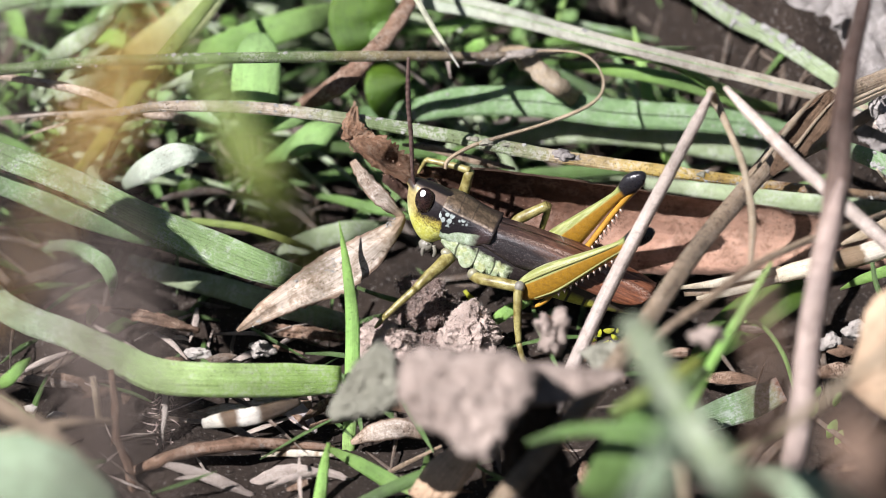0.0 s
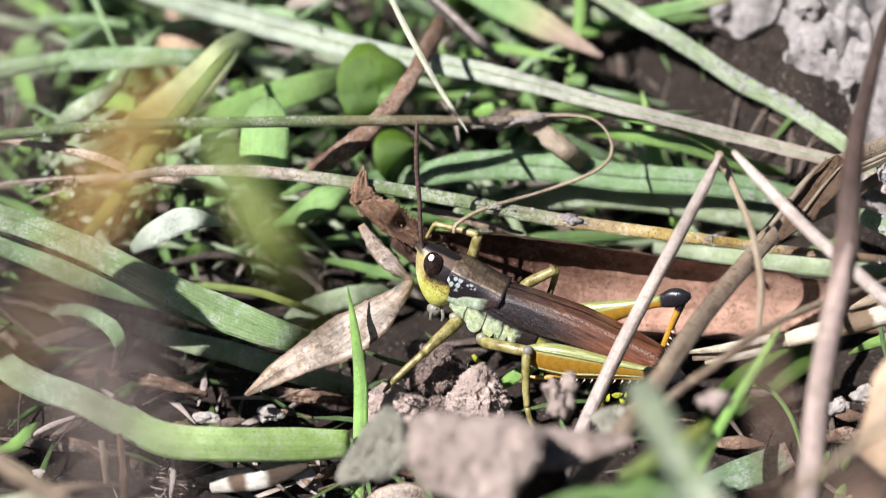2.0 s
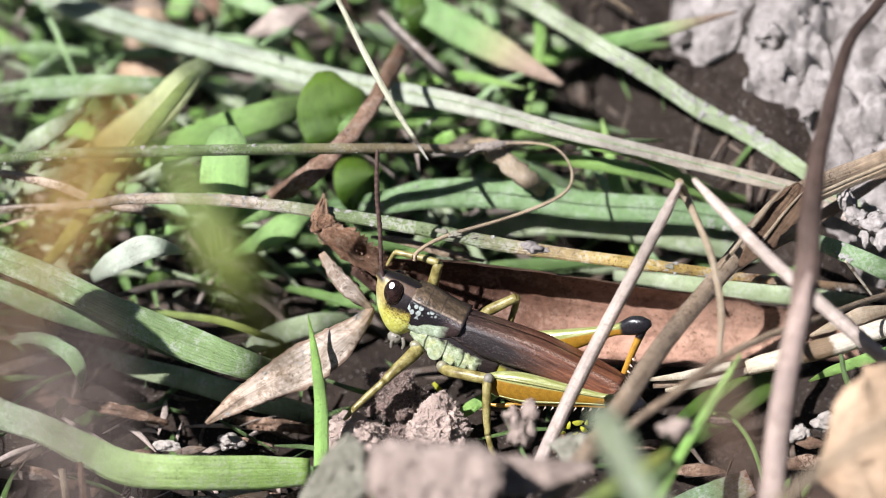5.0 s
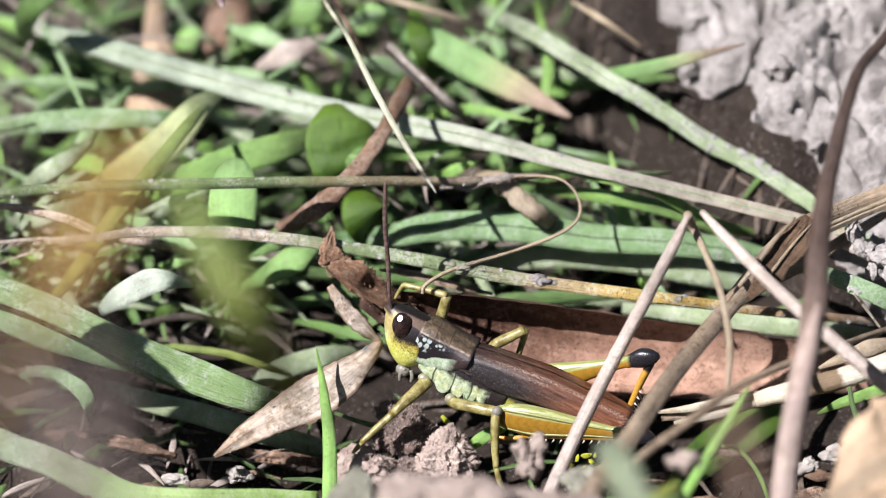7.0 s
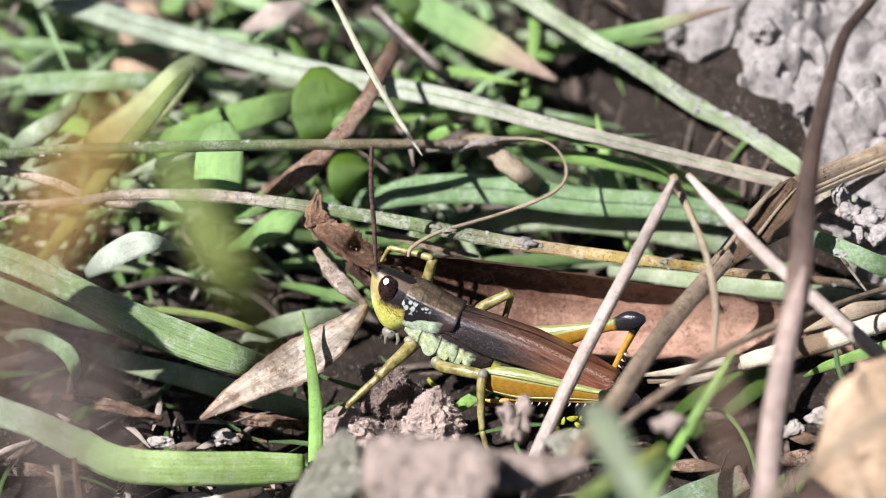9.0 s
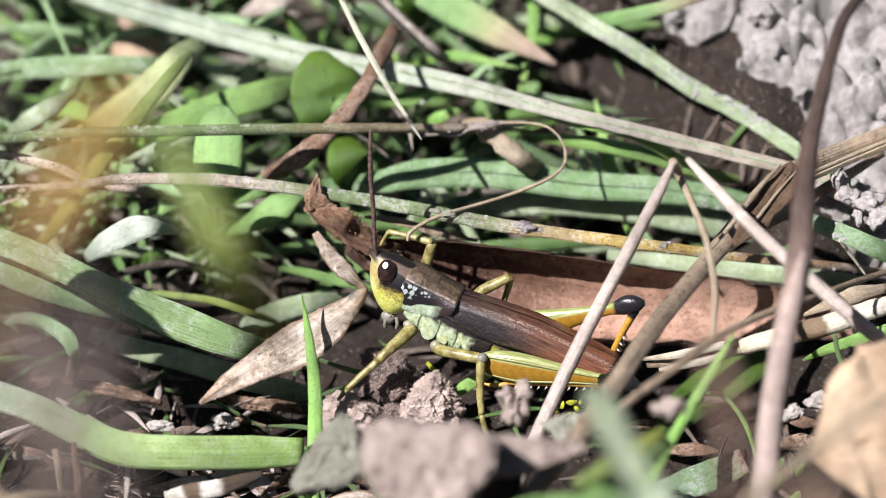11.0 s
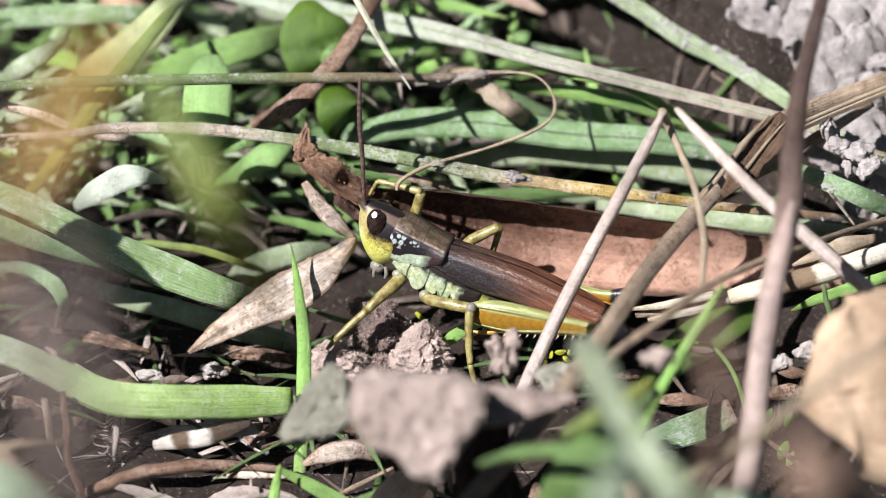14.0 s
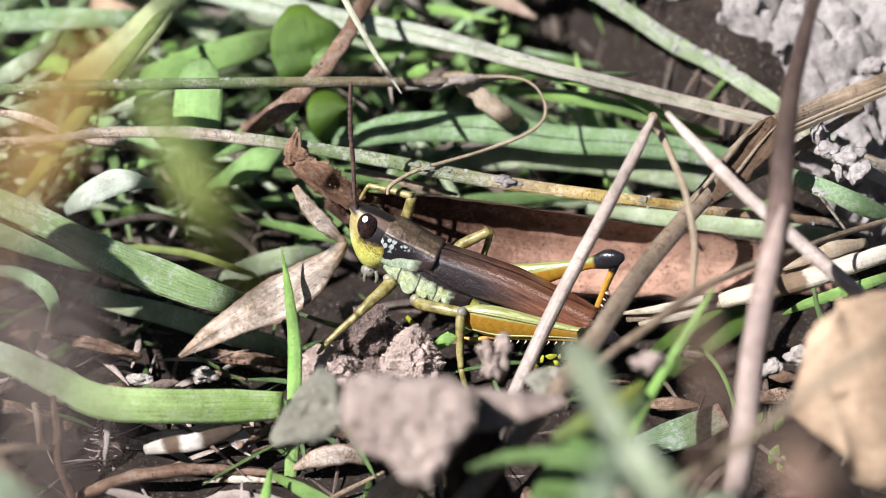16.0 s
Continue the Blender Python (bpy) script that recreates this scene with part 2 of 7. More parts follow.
m_leaf_pale = blade_material("shiny_pale_leaf", [(0.0, (0.44, 0.52, 0.40)), (0.5, (0.54, 0.61, 0.51)), (1.0, (0.36, 0.46, 0.32))], 4, 0.03, 0.4, rough=0.3, thin=0.2, fibre=0.1)
m_leaf_tan_tip = blade_material("leaf_with_tan_tip", [(0.0, (0.16, 0.34, 0.10)), (0.55, (0.24, 0.42, 0.14)), (0.72, (0.42, 0.42, 0.22)), (0.85, (0.52, 0.38, 0.28)), (1.0, (0.46, 0.34, 0.26))], 6, 0.04, 0.2, thin=0.3)
m_ground = soil_material("humus_soil", (0.011, 0.008, 0.0063), (0.046, 0.033, 0.025))
m_clay = soil_material("dry_clay", (0.13, 0.114, 0.104), (0.47, 0.438, 0.415), 0.6)
m_clod = soil_material("brown_clod", (0.30, 0.225, 0.19), (0.66, 0.53, 0.46), 0.30, 0.35)
m_clod_dark = soil_material("dark_brown_clod", (0.10, 0.068, 0.055), (0.34, 0.25, 0.215), 0.3, 0.3)
m_clod_grey = soil_material("grey_clod", (0.16, 0.155, 0.115), (0.38, 0.37, 0.30), 0.4, 0.3)
m_pebble = soil_material("white_crumb", (0.28, 0.25, 0.22), (0.60, 0.55, 0.50), 0.3, 0.1)
m_fuzz = soil_material("root_hair", (0.44, 0.34, 0.30), (0.70, 0.58, 0.52), 0.3, 0.0)
m_leaf_chip = soil_material("leaf_chip", (0.20, 0.12, 0.08), (0.44, 0.30, 0.22), 0.2, 0.1)
m_dust = soil_material("dust_grain", (0.26, 0.255, 0.24), (0.52, 0.51, 0.48), 0.2, 0.1)
m_litter = blade_material("dead_litter", [(0.0, (0.10, 0.07, 0.05)), (1.0, (0.22, 0.155, 0.11))], 4, 0.06, 0.3, fibre=0.5)

m_pale_back = blade_material("pale_dusty_grass", [(0.0, (0.24, 0.42, 0.15)), (0.4, (0.30, 0.48, 0.20)), (1.0, (0.22, 0.38, 0.14))], 10, 0.05, 0.45, (0.66, 0.68, 0.64))
m_dusty_back = blade_material("dusty_dark_grass", [(0.0, (0.15, 0.28, 0.10)), (0.4, (0.20, 0.34, 0.14)), (1.0, (0.15, 0.27, 0.10))], 10, 0.05, 0.4, (0.50, 0.54, 0.48))
m_pale_near = blade_material("soft_pale_grass", [(0.0, (0.26, 0.36, 0.22)), (1.0, (0.30, 0.39, 0.26))], 10, 0.05, 0.1)
m_grass_near = blade_material("bent_grass", [(0.0, (0.30, 0.42, 0.20)), (0.40, (0.37, 0.46, 0.29)), (0.5, (0.36, 0.50, 0.23)), (0.72, (0.38, 0.55, 0.19)), (1.0, (0.33, 0.56, 0.10))], 7, 0.03, 0.4, (0.58, 0.57, 0.52), 0.4)
m_sprout = blade_material("yellow_green_sprout", [(0.0, (0.56, 0.60, 0.03)), (1.0, (0.66, 0.68, 0.05))], 4, 0.03, 0.0, thin=0.35)
m_bark = blade_material("rotten_bark", [(0.0, (0.14, 0.085, 0.055)), (0.5, (0.22, 0.14, 0.095)), (1.0, (0.15, 0.09, 0.06))], 3, 0.06, 0.6, (0.40, 0.30, 0.23), 0.7, 0.25, 0.0, fibre=0.7)
m_yellow_pale = blade_material("pale_yellow_grass", [(0.0, (0.40, 0.53, 0.26)), (0.45, (0.54, 0.60, 0.28)), (0.75, (0.60, 0.58, 0.22)), (1.0, (0.56, 0.50, 0.16))], 8, 0.05, 0.2, (0.66, 0.64, 0.5), thin=0.3)
# dry blade inside its crease: the shade there is put into the colour
m_shaded_fold = blade_material("shaded_fold", [(0.0, (0.15, 0.10, 0.066)), (1.0, (0.11, 0.072, 0.048))], 7, 0.1, 0.08, (0.2, 0.14, 0.1), 0.75, 0.12, 0.0, fibre=0.6)
m_stump = blade_material("tan_dry_stem", [(0.0, (0.40, 0.29, 0.20)), (0.6, (0.50, 0.37, 0.26)), (1.0, (0.52, 0.33, 0.17))], 3, 0.10, 0.2, (0.3, 0.22, 0.16), stain=0.35)
m_sheath = blade_material("papery_sheath", [(0.0, (0.40, 0.30, 0.26)), (1.0, (0.54, 0.44, 0.39))], 4, 0.05, 0.2, (0.3, 0.22, 0.18), stain=0.4)
m_awn = blade_material("whitish_awn", [(0.0, (0.30, 0.24, 0.16)), (0.2, (0.60, 0.60, 0.44)), (0.78, (0.64, 0.66, 0.50)), (0.82, (0.10, 0.08, 0.05)), (0.87, (0.10, 0.08, 0.05)), (0.9, (0.76, 0.74, 0.64)), (1.0, (0.8, 0.78, 0.7))], 3, 0.04, 0.0)
m_bud = blade_material("pink_bud", [(0.0, (0.26, 0.14, 0.15)), (0.75, (0.38, 0.20, 0.21)), (0.9, (0.8, 0.7, 0.68)), (1.0, (0.85, 0.8, 0.78))], 6, 0.1, 0.3)
m_cut = blade_material("cut_ribbed_grass", [(0.0, (0.16, 0.24, 0.13)), (0.6, (0.15, 0.27, 0.10)), (0.9, (0.22, 0.22, 0.10)), (1.0, (0.36, 0.14, 0.08))], 13, 0.12, 0.6, (0.42, 0.44, 0.42))
m_banded = blade_material("banded_scrap", [(0.0, (0.78, 0.75, 0.66)), (0.17, (0.76, 0.72, 0.62)), (0.22, (0.12, 0.075, 0.04)), (0.33, (0.14, 0.085, 0.045)), (0.38, (0.80, 0.77, 0.70)), (0.52, (0.78, 0.74, 0.66)), (0.58, (0.10, 0.062, 0.035)), (1.0, (0.07, 0.045, 0.028))], 3, 0.04, 0.1, (0.3, 0.22, 0.15), stain=0.3)
m_leaf_scrap = blade_material("mauve_scrap", [(0.0, (0.40, 0.36, 0.36)), (1.0, (0.48, 0.42, 0.42))], 4, 0.05, 0.3)
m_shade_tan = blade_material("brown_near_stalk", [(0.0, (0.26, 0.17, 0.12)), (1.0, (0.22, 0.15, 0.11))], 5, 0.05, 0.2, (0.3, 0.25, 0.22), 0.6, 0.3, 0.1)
m_clod_front = soil_material("pale_clod", (0.13, 0.10, 0.083), (0.45, 0.365, 0.315), 1.0, 0.3)


# ---- mesh tools; lengths in millimetres ----
VIEWWARD = Vector((0.0, -0.766, 0.643))


def spline(pts, step=6):
    """Points of a Catmull-Rom curve through pts, with the fraction of the way."""
    ps = [Vector(p) for p in pts]
    ps = [ps[0] * 2 - ps[1]] + ps + [ps[-1] * 2 - ps[-2]]
    out = []
    segs = len(ps) - 3
    for i in range(segs):
        a, b, c, d = ps[i:i + 4]
        for k in range(step + (i == segs - 1)):
            t = k / step
            out.append(0.5 * ((2 * b) + (c - a) * t + (2 * a - 5 * b + 4 * c - d) * t * t + (3 * b - a - 3 * c + d) * t ** 3))
    return out


def lerp_list(values, f):
    x = f * (len(values) - 1)
    i = min(int(x), len(values) - 2)
    return values[i] + (values[i + 1] - values[i]) * (x - i)


def link(name, bm, material, parent=None, label="", smooth=True):
    me = bpy.data.meshes.new(name)
    bm.normal_update()
    bm.to_mesh(me)
    bm.free()
    me.materials.append(material)
    if smooth:
        for p in me.polygons:
            p.use_smooth = True
    ob = new(name, me)
    if parent is not None:
        ob.parent = parent
    if label:
        ob["label"] = label
    return ob


def course(pts, step, roll, facing):
    """Along a curve: place, fraction, tangent, side and outward direction."""
    line = spline(pts, step)
    n = len(line)
    out = []
    for i, p in enumerate(line):
        f = i / (n - 1)
        tan = (line[min(i + 1, n - 1)] - line[max(i - 1, 0)]).normalized()
        r = lerp_list(roll, f) if isinstance(roll, (list, tuple)) else roll
        side = tan.cross(facing).normalized()
        up = side.cross(tan).normalized()
        q = Matrix.Rotation(radians(r), 3, tan)
        out.append((p, f, tan, q @ side, q @ up))
    return out


def add_strip(bm, uvl, pts, widths, arc=0.5, roll=0.0, thick=0.10, cols=7, step=6, ragged=0.0, seed=0, facing=VIEWWARD, wave=0.0):
    """A solid blade along a curve: an arched cross-section (arc in radians, minus: hollow side out) with thickness and uneven edges."""
    way = course(pts, step, roll, facing)
    n = len(way)
    rows = []
    for p, f, tan, side, up in way:
        w = max(lerp_list(widths, f), 0.02)
        a = lerp_list(arc, f) if isinstance(arc, (list, tuple)) else arc
        top, low = [], []
        for j in range(cols):
            s = j / (cols - 1) * 2 - 1
            edge = 1.0
            if ragged and abs(s) > 0.99:
                edge += ragged * (noise.noise(Vector((f * n * 0.9, s * 3.1, seed * 7.7))) + 0.5 * noise.noise(Vector((f * n * 2.7, s * 5.1, seed * 3.3))))
            ang = s * a * edge / 2
            if abs(a) > 0.02:
                rad = w / abs(a) if abs(a) < 2 else w / (2 * math.sin(min(abs(a), math.pi) / 2))
                o = side * (math.sin(abs(ang)) * rad * (1 if s > 0 else -1)) + up * ((math.cos(ang) - 1) * rad * (1 if a > 0 else -1))
            else:
                o = side * (s * w / 2 * edge)
            if wave:
                o += up * wave * w * noise.noise(Vector((f * 6.0 + seed, s * 1.3, seed * 2.3)))
            t = thick * (1.0 - 0.6 * abs(s)) * min(1.0, w / 0.4)
            top.append(bm.verts.new((p + o + up * t / 2) * MM))
            low.append(bm.verts.new((p + o - up * t / 2) * MM))
        rows.append((top, low, f))

    def face(vs, uvs):
        fc = bm.faces.new(vs)
        for lp, c in zip(fc.loops, uvs):
            lp[uvl].uv = c

    for (t0, l0, f0), (t1, l1, f1) in zip(rows, rows[1:]):
        for j in range(cols - 1):
            a, b = j / (cols - 1), (j + 1) / (cols - 1)
            face((t0[j], t0[j + 1], t1[j + 1], t1[j]), ((a, f0), (b, f0), (b, f1), (a, f1)))
            face((l0[j + 1], l0[j], l1[j], l1[j + 1]), ((b, f0), (a, f0), (a, f1), (b, f1)))
        face((t0[0], t1[0], l1[0], l0[0]), ((0, f0), (0, f1), (0, f1), (0, f0)))
        face((l0[-1], l1[-1], t1[-1], t0[-1]), ((1, f0), (1, f1), (1, f1), (1, f0)))
    for (t, l, f), flip in ((rows[0], True), (rows[-1], False)):
        vs = list(t) + list(reversed(l))
        us = [(j / (cols - 1), f) for j in range(cols)]
        us = us + us[::-1]
        face(vs if not flip else vs[::-1], us if not flip else us[::-1])


def add_tube(bm, uvl, pts, radii, sides=10, step=6, flat=1.0, knots=0.0, seed=0, facing=VIEWWARD, beads=0):
    """A round stalk along a curve, slightly uneven, closed at both ends."""
    line = spline(pts, step)
    n = len(line)
    rings = []
    for i, p in enumerate(line):
        f = i / (n - 1)
        tan = (line[min(i + 1, n - 1)] - line[max(i - 1, 0)]).normalized()
        side = tan.cross(facing).normalized()
        up = side.cross(tan).normalized()
        r = max(lerp_list(radii, f), 0.01) * (1.0 + (0.07 * math.sin(f * beads * 6.283) if beads else 0.0))
        ring = []
        for j in range(sides):
            a = 2 * math.pi * j / sides
            k = 1.0 + knots * noise.noise(Vector((math.cos(a) * 1.3 + seed, math.sin(a) * 1.3, f * n * 0.45)))
            ring.append(bm.verts.new((p + side * math.cos(a) * r * k + up * math.sin(a) * r * flat * k) * MM))
        rings.append((ring, f))
    for (r0, f0), (r1, f1) in zip(rings, rings[1:]):
        for j in range(sides):
            k = (j + 1) % sides
            fc = bm.faces.new((r0[j], r0[k], r1[k], r1[j]))
            for lp, c in zip(fc.loops, ((j / sides, f0), ((j + 1) / sides, f0), ((j + 1) / sides, f1), (j / sides, f1))):
                lp[uvl].uv = c
    bm.faces.new(rings[0][0][::-1])
    bm.faces.new(rings[-1][0])


def fresh():
    bm = bmesh.new()
    return bm, bm.loops.layers.uv.new("UVMap")


SEED = [0]


def add_crumbs(bm, uvl, pts, widths, count, seed, roll=0.0, size=(0.05, 0.16), spread=0.42, lift=0.02):
    """Grains of dry earth stuck to a blade: small uneven lumps of a few faces, in clusters."""
    rnd = random.Random(seed)
    way = course(pts, 8, roll, VIEWWARD)
    knots = [rnd.random() for _ in range(max(2, count // 45))]
    lanes = [rnd.uniform(-spread, spread) for _ in knots]
    for _ in range(count):
        k = rnd.randrange(len(knots))
        loose = rnd.random() < 0.25
        f = rnd.uniform(0.01, 0.99) if loose else min(0.99, max(0.01, rnd.gauss(knots[k], 0.022)))
        p, f, tan, side, up = way[int(f * (len(way) - 1))]
        w = lerp_list(widths, f)
        r = size[0] + (size[1] - size[0]) * rnd.random() ** 3.0
        lane = rnd.uniform(-spread, spread) if loose else max(-spread, min(spread, rnd.gauss(lanes[k], 0.16)))
        c = p + side * w * lane + tan * rnd.uniform(-0.3, 0.3) + up * (lift + r * 0.1)
        made = bmesh.ops.create_icosphere(bm, subdivisions=1, radius=1.0)["verts"]
        for v in made:
            q = v.co * r * rnd.uniform(0.5, 1.3)
            v.co = (c + side * q.x * 1.2 + tan * q.y * 1.5 + up * q.z * 0.6) * MM


def blade(name, pts, widths, material, label, category="grass", group="", rib=0.0, dust=0, rib_material=None, dust_material=None, dust_size=(0.025, 0.15), **kw):
    """A single blade or leaf; rib: the radius of its midrib; dust: how many grains of earth stick to it."""
    bm, uvl = fresh()
    SEED[0] += 1
    add_strip(bm, uvl, pts, widths, seed=SEED[0], **kw)
    ob = tagged(link(name, bm, material), label, category, group)
    if rib:
        bm, uvl = fresh()
        inner = [p + up * 0.06 for p, f, tan, side, up in course(pts, 3, kw.get("roll", 0.0), VIEWWARD)]
        add_tube(bm, uvl, inner, [rib, rib, rib * 0.9, rib * 0.8, rib * 0.6, rib * 0.3], 6, 2, 0.7)
        link("midrib", bm, rib_material or material, ob)
    if dust:
        bm, uvl = fresh()
        add_crumbs(bm, uvl, pts, widths, dust, SEED[0], kw.get("roll", 0.0), dust_size)
        tagged(link("dust", bm, dust_material or m_dust, ob, "grey grains of dry earth", smooth=False), kind="stuff")
    return ob


def stalk(name, pts, radii, material, label, category="stalk", group="", **kw):
    bm, uvl = fresh()
    SEED[0] += 1
    add_tube(bm, uvl, pts, radii, seed=SEED[0], **kw)
    return tagged(link(name, bm, material), label, category, group)


def lump(name, centre, size, material, label, category="clod", rough=0.3, fine=0.5, seed=0, turn=0, detail=5, grow=1.1, group="", spikes=0.0, fuzz=0, facets=0, flat=0.8, hair=1.0):
    """An uneven crumb of earth: a ball pushed in and out at several scales, along and across its surface."""
    bm = bmesh.new()
    bmesh.ops.create_icosphere(bm, subdivisions=detail, radius=1.0)
    s = Vector((seed * 3.7, seed * 1.9, seed * 5.3))
    rot = Matrix.Rotation(radians(turn), 3, VIEWWARD)
    pick = random.Random(seed * 7 + 1)
    cuts = [(Vector((pick.gauss(0, 1), pick.gauss(0, 1), pick.gauss(0, 1))).normalized(), pick.uniform(flat - 0.12, flat + 0.12)) for _ in range(facets)]
    for v in bm.verts:
        d = v.co.normalized()
        near = d.copy()
        for way, far in cuts:
            near -= way * max(0.0, near.dot(way) - far) * 0.92
        slab = near.length
        k = 1.0 + rough * 1.3 * noise.noise(d * grow + s) + rough * 0.8 * noise.noise(d * 2.3 + s)
        k = (k + rough * 0.55 * noise.noise(d * 4.7 + s)) * slab
        p = Vector((d.x * size[0], d.y * size[1], d.z * size[2])) * k
        p += d * fine * (0.34 * noise.noise(p * 0.9 + s) + 0.16 * noise.noise(p * 2.2 + s) + 0.10 * noise.noise(p * 5.5 + s) + 0.06 * noise.noise(p * 11 + s))
        p += noise.noise_vector(p * 1.3 + s) * 0.10 * fine
        if spikes:
            p += d * spikes * (0.9 * max(0.0, noise.noise(p * 4.0 + s)) ** 1.5)
        v.co = (Vector(centre) + rot @ p) * MM
    if fuzz:
        bm.normal_update()
        rnd = random.Random(seed)
        vs = list(bm.verts)
        brush = bmesh.new()
        for v in rnd.sample(vs, min(fuzz, len(vs))):
            tip = v.co + (v.normal + Vector((rnd.gauss(0, 0.9), rnd.gauss(0, 0.9), rnd.gauss(0, 0.9)))).normalized() * rnd.uniform(0.08, 0.26) * hair * MM
            a = v.normal.orthogonal().normalized() * 0.032 * MM
            b = v.normal.cross(a)
            foot = [brush.verts.new(v.co + a), brush.verts.new(v.co - a * 0.5 + b), brush.verts.new(v.co - a * 0.5 - b)]
            top = brush.verts.new(tip)
            for i in range(3):
                brush.faces.new((foot[i], foot[(i + 1) % 3], top))
            brush.faces.new(foot[::-1])
        ob = tagged(link(name, bm, material), label, category, group)
        tagged(link("root_fuzz", brush, m_fuzz, ob, "short pale root hairs"), kind="stuff")
        return ob
    return tagged(link(name, bm, material), label, category, group)


def block(name, centre, outline, deep, material, label, category="clod", seed=0, grit=1.0, detail=6, lean=0.0):
    """A broken block of dry earth: an angular outline (millimetres across and up), two broad faces, pits and fine grit."""
    bm = bmesh.new()
    bmesh.ops.create_icosphere(bm, subdivisions=detail, radius=1.0)
    side = Vector((1, 0, 0))
    up = VIEWWARD.cross(side).normalized()
    o = Vector((seed * 2.3, seed * 5.1, seed * 1.7))
    corners = sorted((math.atan2(y, x), x, y) for x, y in outline)

    def reach(a):
        """How far the outline lies from the middle at this angle."""
        for (a0, x0, y0), (a1, x1, y1) in zip(corners, corners[1:] + [(corners[0][0] + 2 * math.pi,) + corners[0][1:]]):
            for turn in (0.0, 2 * math.pi):
                if a0 <= a + turn <= a1:
                    dx, dy = math.cos(a), math.sin(a)
                    ex, ey = x1 - x0, y1 - y0
                    k = dx * ey - dy * ex
                    return (x0 * ey - y0 * ex) / k if abs(k) > 1e-6 else math.hypot(x0, y0)
        return 1.0

    for v in bm.verts:
        d = v.co.normalized()
        flat = math.hypot(d.x, d.z)
        r = reach(math.atan2(d.z, d.x)) * min(1.0, flat * 1.25) ** 0.8
        ang = math.atan2(d.z, d.x)
        w, h = r * math.cos(ang), r * math.sin(ang)
        t = deep * max(-0.75, min(0.75, d.y)) / 0.75 + lean * h
        p = side * w + VIEWWARD * t + up * h
        n = (side * d.x + VIEWWARD * d.y + up * d.z)
        p += n * grit * (0.26 * noise.noise(p * 0.8 + o) + 0.20 * noise.noise(p * 1.9 + o) + 0.13 * noise.noise(p * 4.2 + o) + 0.09 * noise.noise(p * 9.5 + o))
        p -= n * grit * 0.9 * max(0.0, noise.noise(p * 1.1 - o) - 0.22)
        v.co = (Vector(centre) + p) * MM
    bmesh.ops.recalc_face_normals(bm, faces=bm.faces)
    return tagged(link(name, bm, material), label, category)


def oval(w, tip=0.05):
    """Widths along a rounded leaf."""
    return [w * k for k in (0.12, 0.55, 0.80, 0.94, 1.0, 0.98, 0.90, 0.74, 0.50, tip)]


# ---- ground ----
def along(table, y):
    """A value read off a short table of (y, value)."""
    for (a, p), (b, q) in zip(table, table[1:]):
        if y <= b:
            return p + (q - p) * max(0.0, (y - a) / (b - a))
    return table[-1][1]


CLAY_EDGE = ((7.0, 34.0), (13.0, 30.0), (17.0, 27.4), (20.0, 26.0), (22.5, 24.0), (25.0, 20.4), (29.0, 18.6), (36.0, 17.0), (46.0, 15.5), (70.0, 19.0))
CLAY_TOP = ((6.0, 2.0), (12.0, 9.0), (15.0, 12.0), (20.0, 15.4), (28.0, 16.8), (40.0, 17.5), (90.0, 17.5))


def clay_side(x, y):
    """More than 0 on the clay, less on the humus."""
    worn = 1.5 * noise.noise(Vector((x / 3.6, y / 3.6, 4.0))) + 0.7 * noise.noise(Vector((x / 1.5, y / 1.5, 9.0)))
    return min(x - along(CLAY_EDGE, y) + worn, y - 6.5, 48.0 - math.hypot(x - 42.0, y - 50.0))


def ground_height(x, y):
    """Millimetres of relief: crumbs, hollows, and a clay bank at the back right."""
    p = Vector((x, y, 0.0))
    h = 1.6 * noise.noise(p / 14.0) + 1.1 * noise.noise(p / 5.0 + Vector((3, 1, 0))) + 0.5 * noise.noise(p / 2.2) + 0.22 * noise.noise(p / 0.9)
    h -= 6.0 * math.exp(-((x - 17) / 7.0) ** 2 - ((y - 33) / 9.0) ** 2)
    h -= 4.0 * math.exp(-((x - 21) / 4.0) ** 2 - ((y - 30) / 6.0) ** 2)
    side = max(0.0, min(1.0, (min(x - along(CLAY_EDGE, y), y - 6.5, 48.0 - math.hypot(x - 42.0, y - 50.0)) + 7.5) / 6.0))
    bank = side ** 1.5
    h = h * (1.0 - 0.6 * bank) + bank * (along(CLAY_TOP, y) + 1.3 * noise.noise(p / 8.0 + Vector((9, 4, 2))))
    fade = 1.0 / (1.0 + (x * x + y * y) / 4.0e5)
    return h * fade - 0.8


def build_ground():
    n = 430
    top = math.asinh(300000.0 / 24.0)
    axis = [24.0 * math.sinh(top * (2 * i / n - 1)) for i in range(n + 1)]
    verts, faces = [], []
    for y in axis:
        for x in axis:
            verts.append((x * MM, (y + 14.0) * MM, (ground_height(x, y + 14.0) - (1.6 if clay_side(x, y + 14.0) > 0.8 else 0.0)) * MM))
    for j in range(n):
        for i in range(n):
            a = j * (n + 1) + i
            faces.append((a, a + 1, a + n + 2, a + n + 1))
    me = bpy.data.meshes.new("ground")
    me.from_pydata(verts, [], faces)
    me.materials.append(m_ground)
    me.polygons.foreach_set("use_smooth", [True] * len(faces))
    tagged(new("ground", me), "dark crumbly humus soil under the grass", "ground", kind="structure")


build_ground()


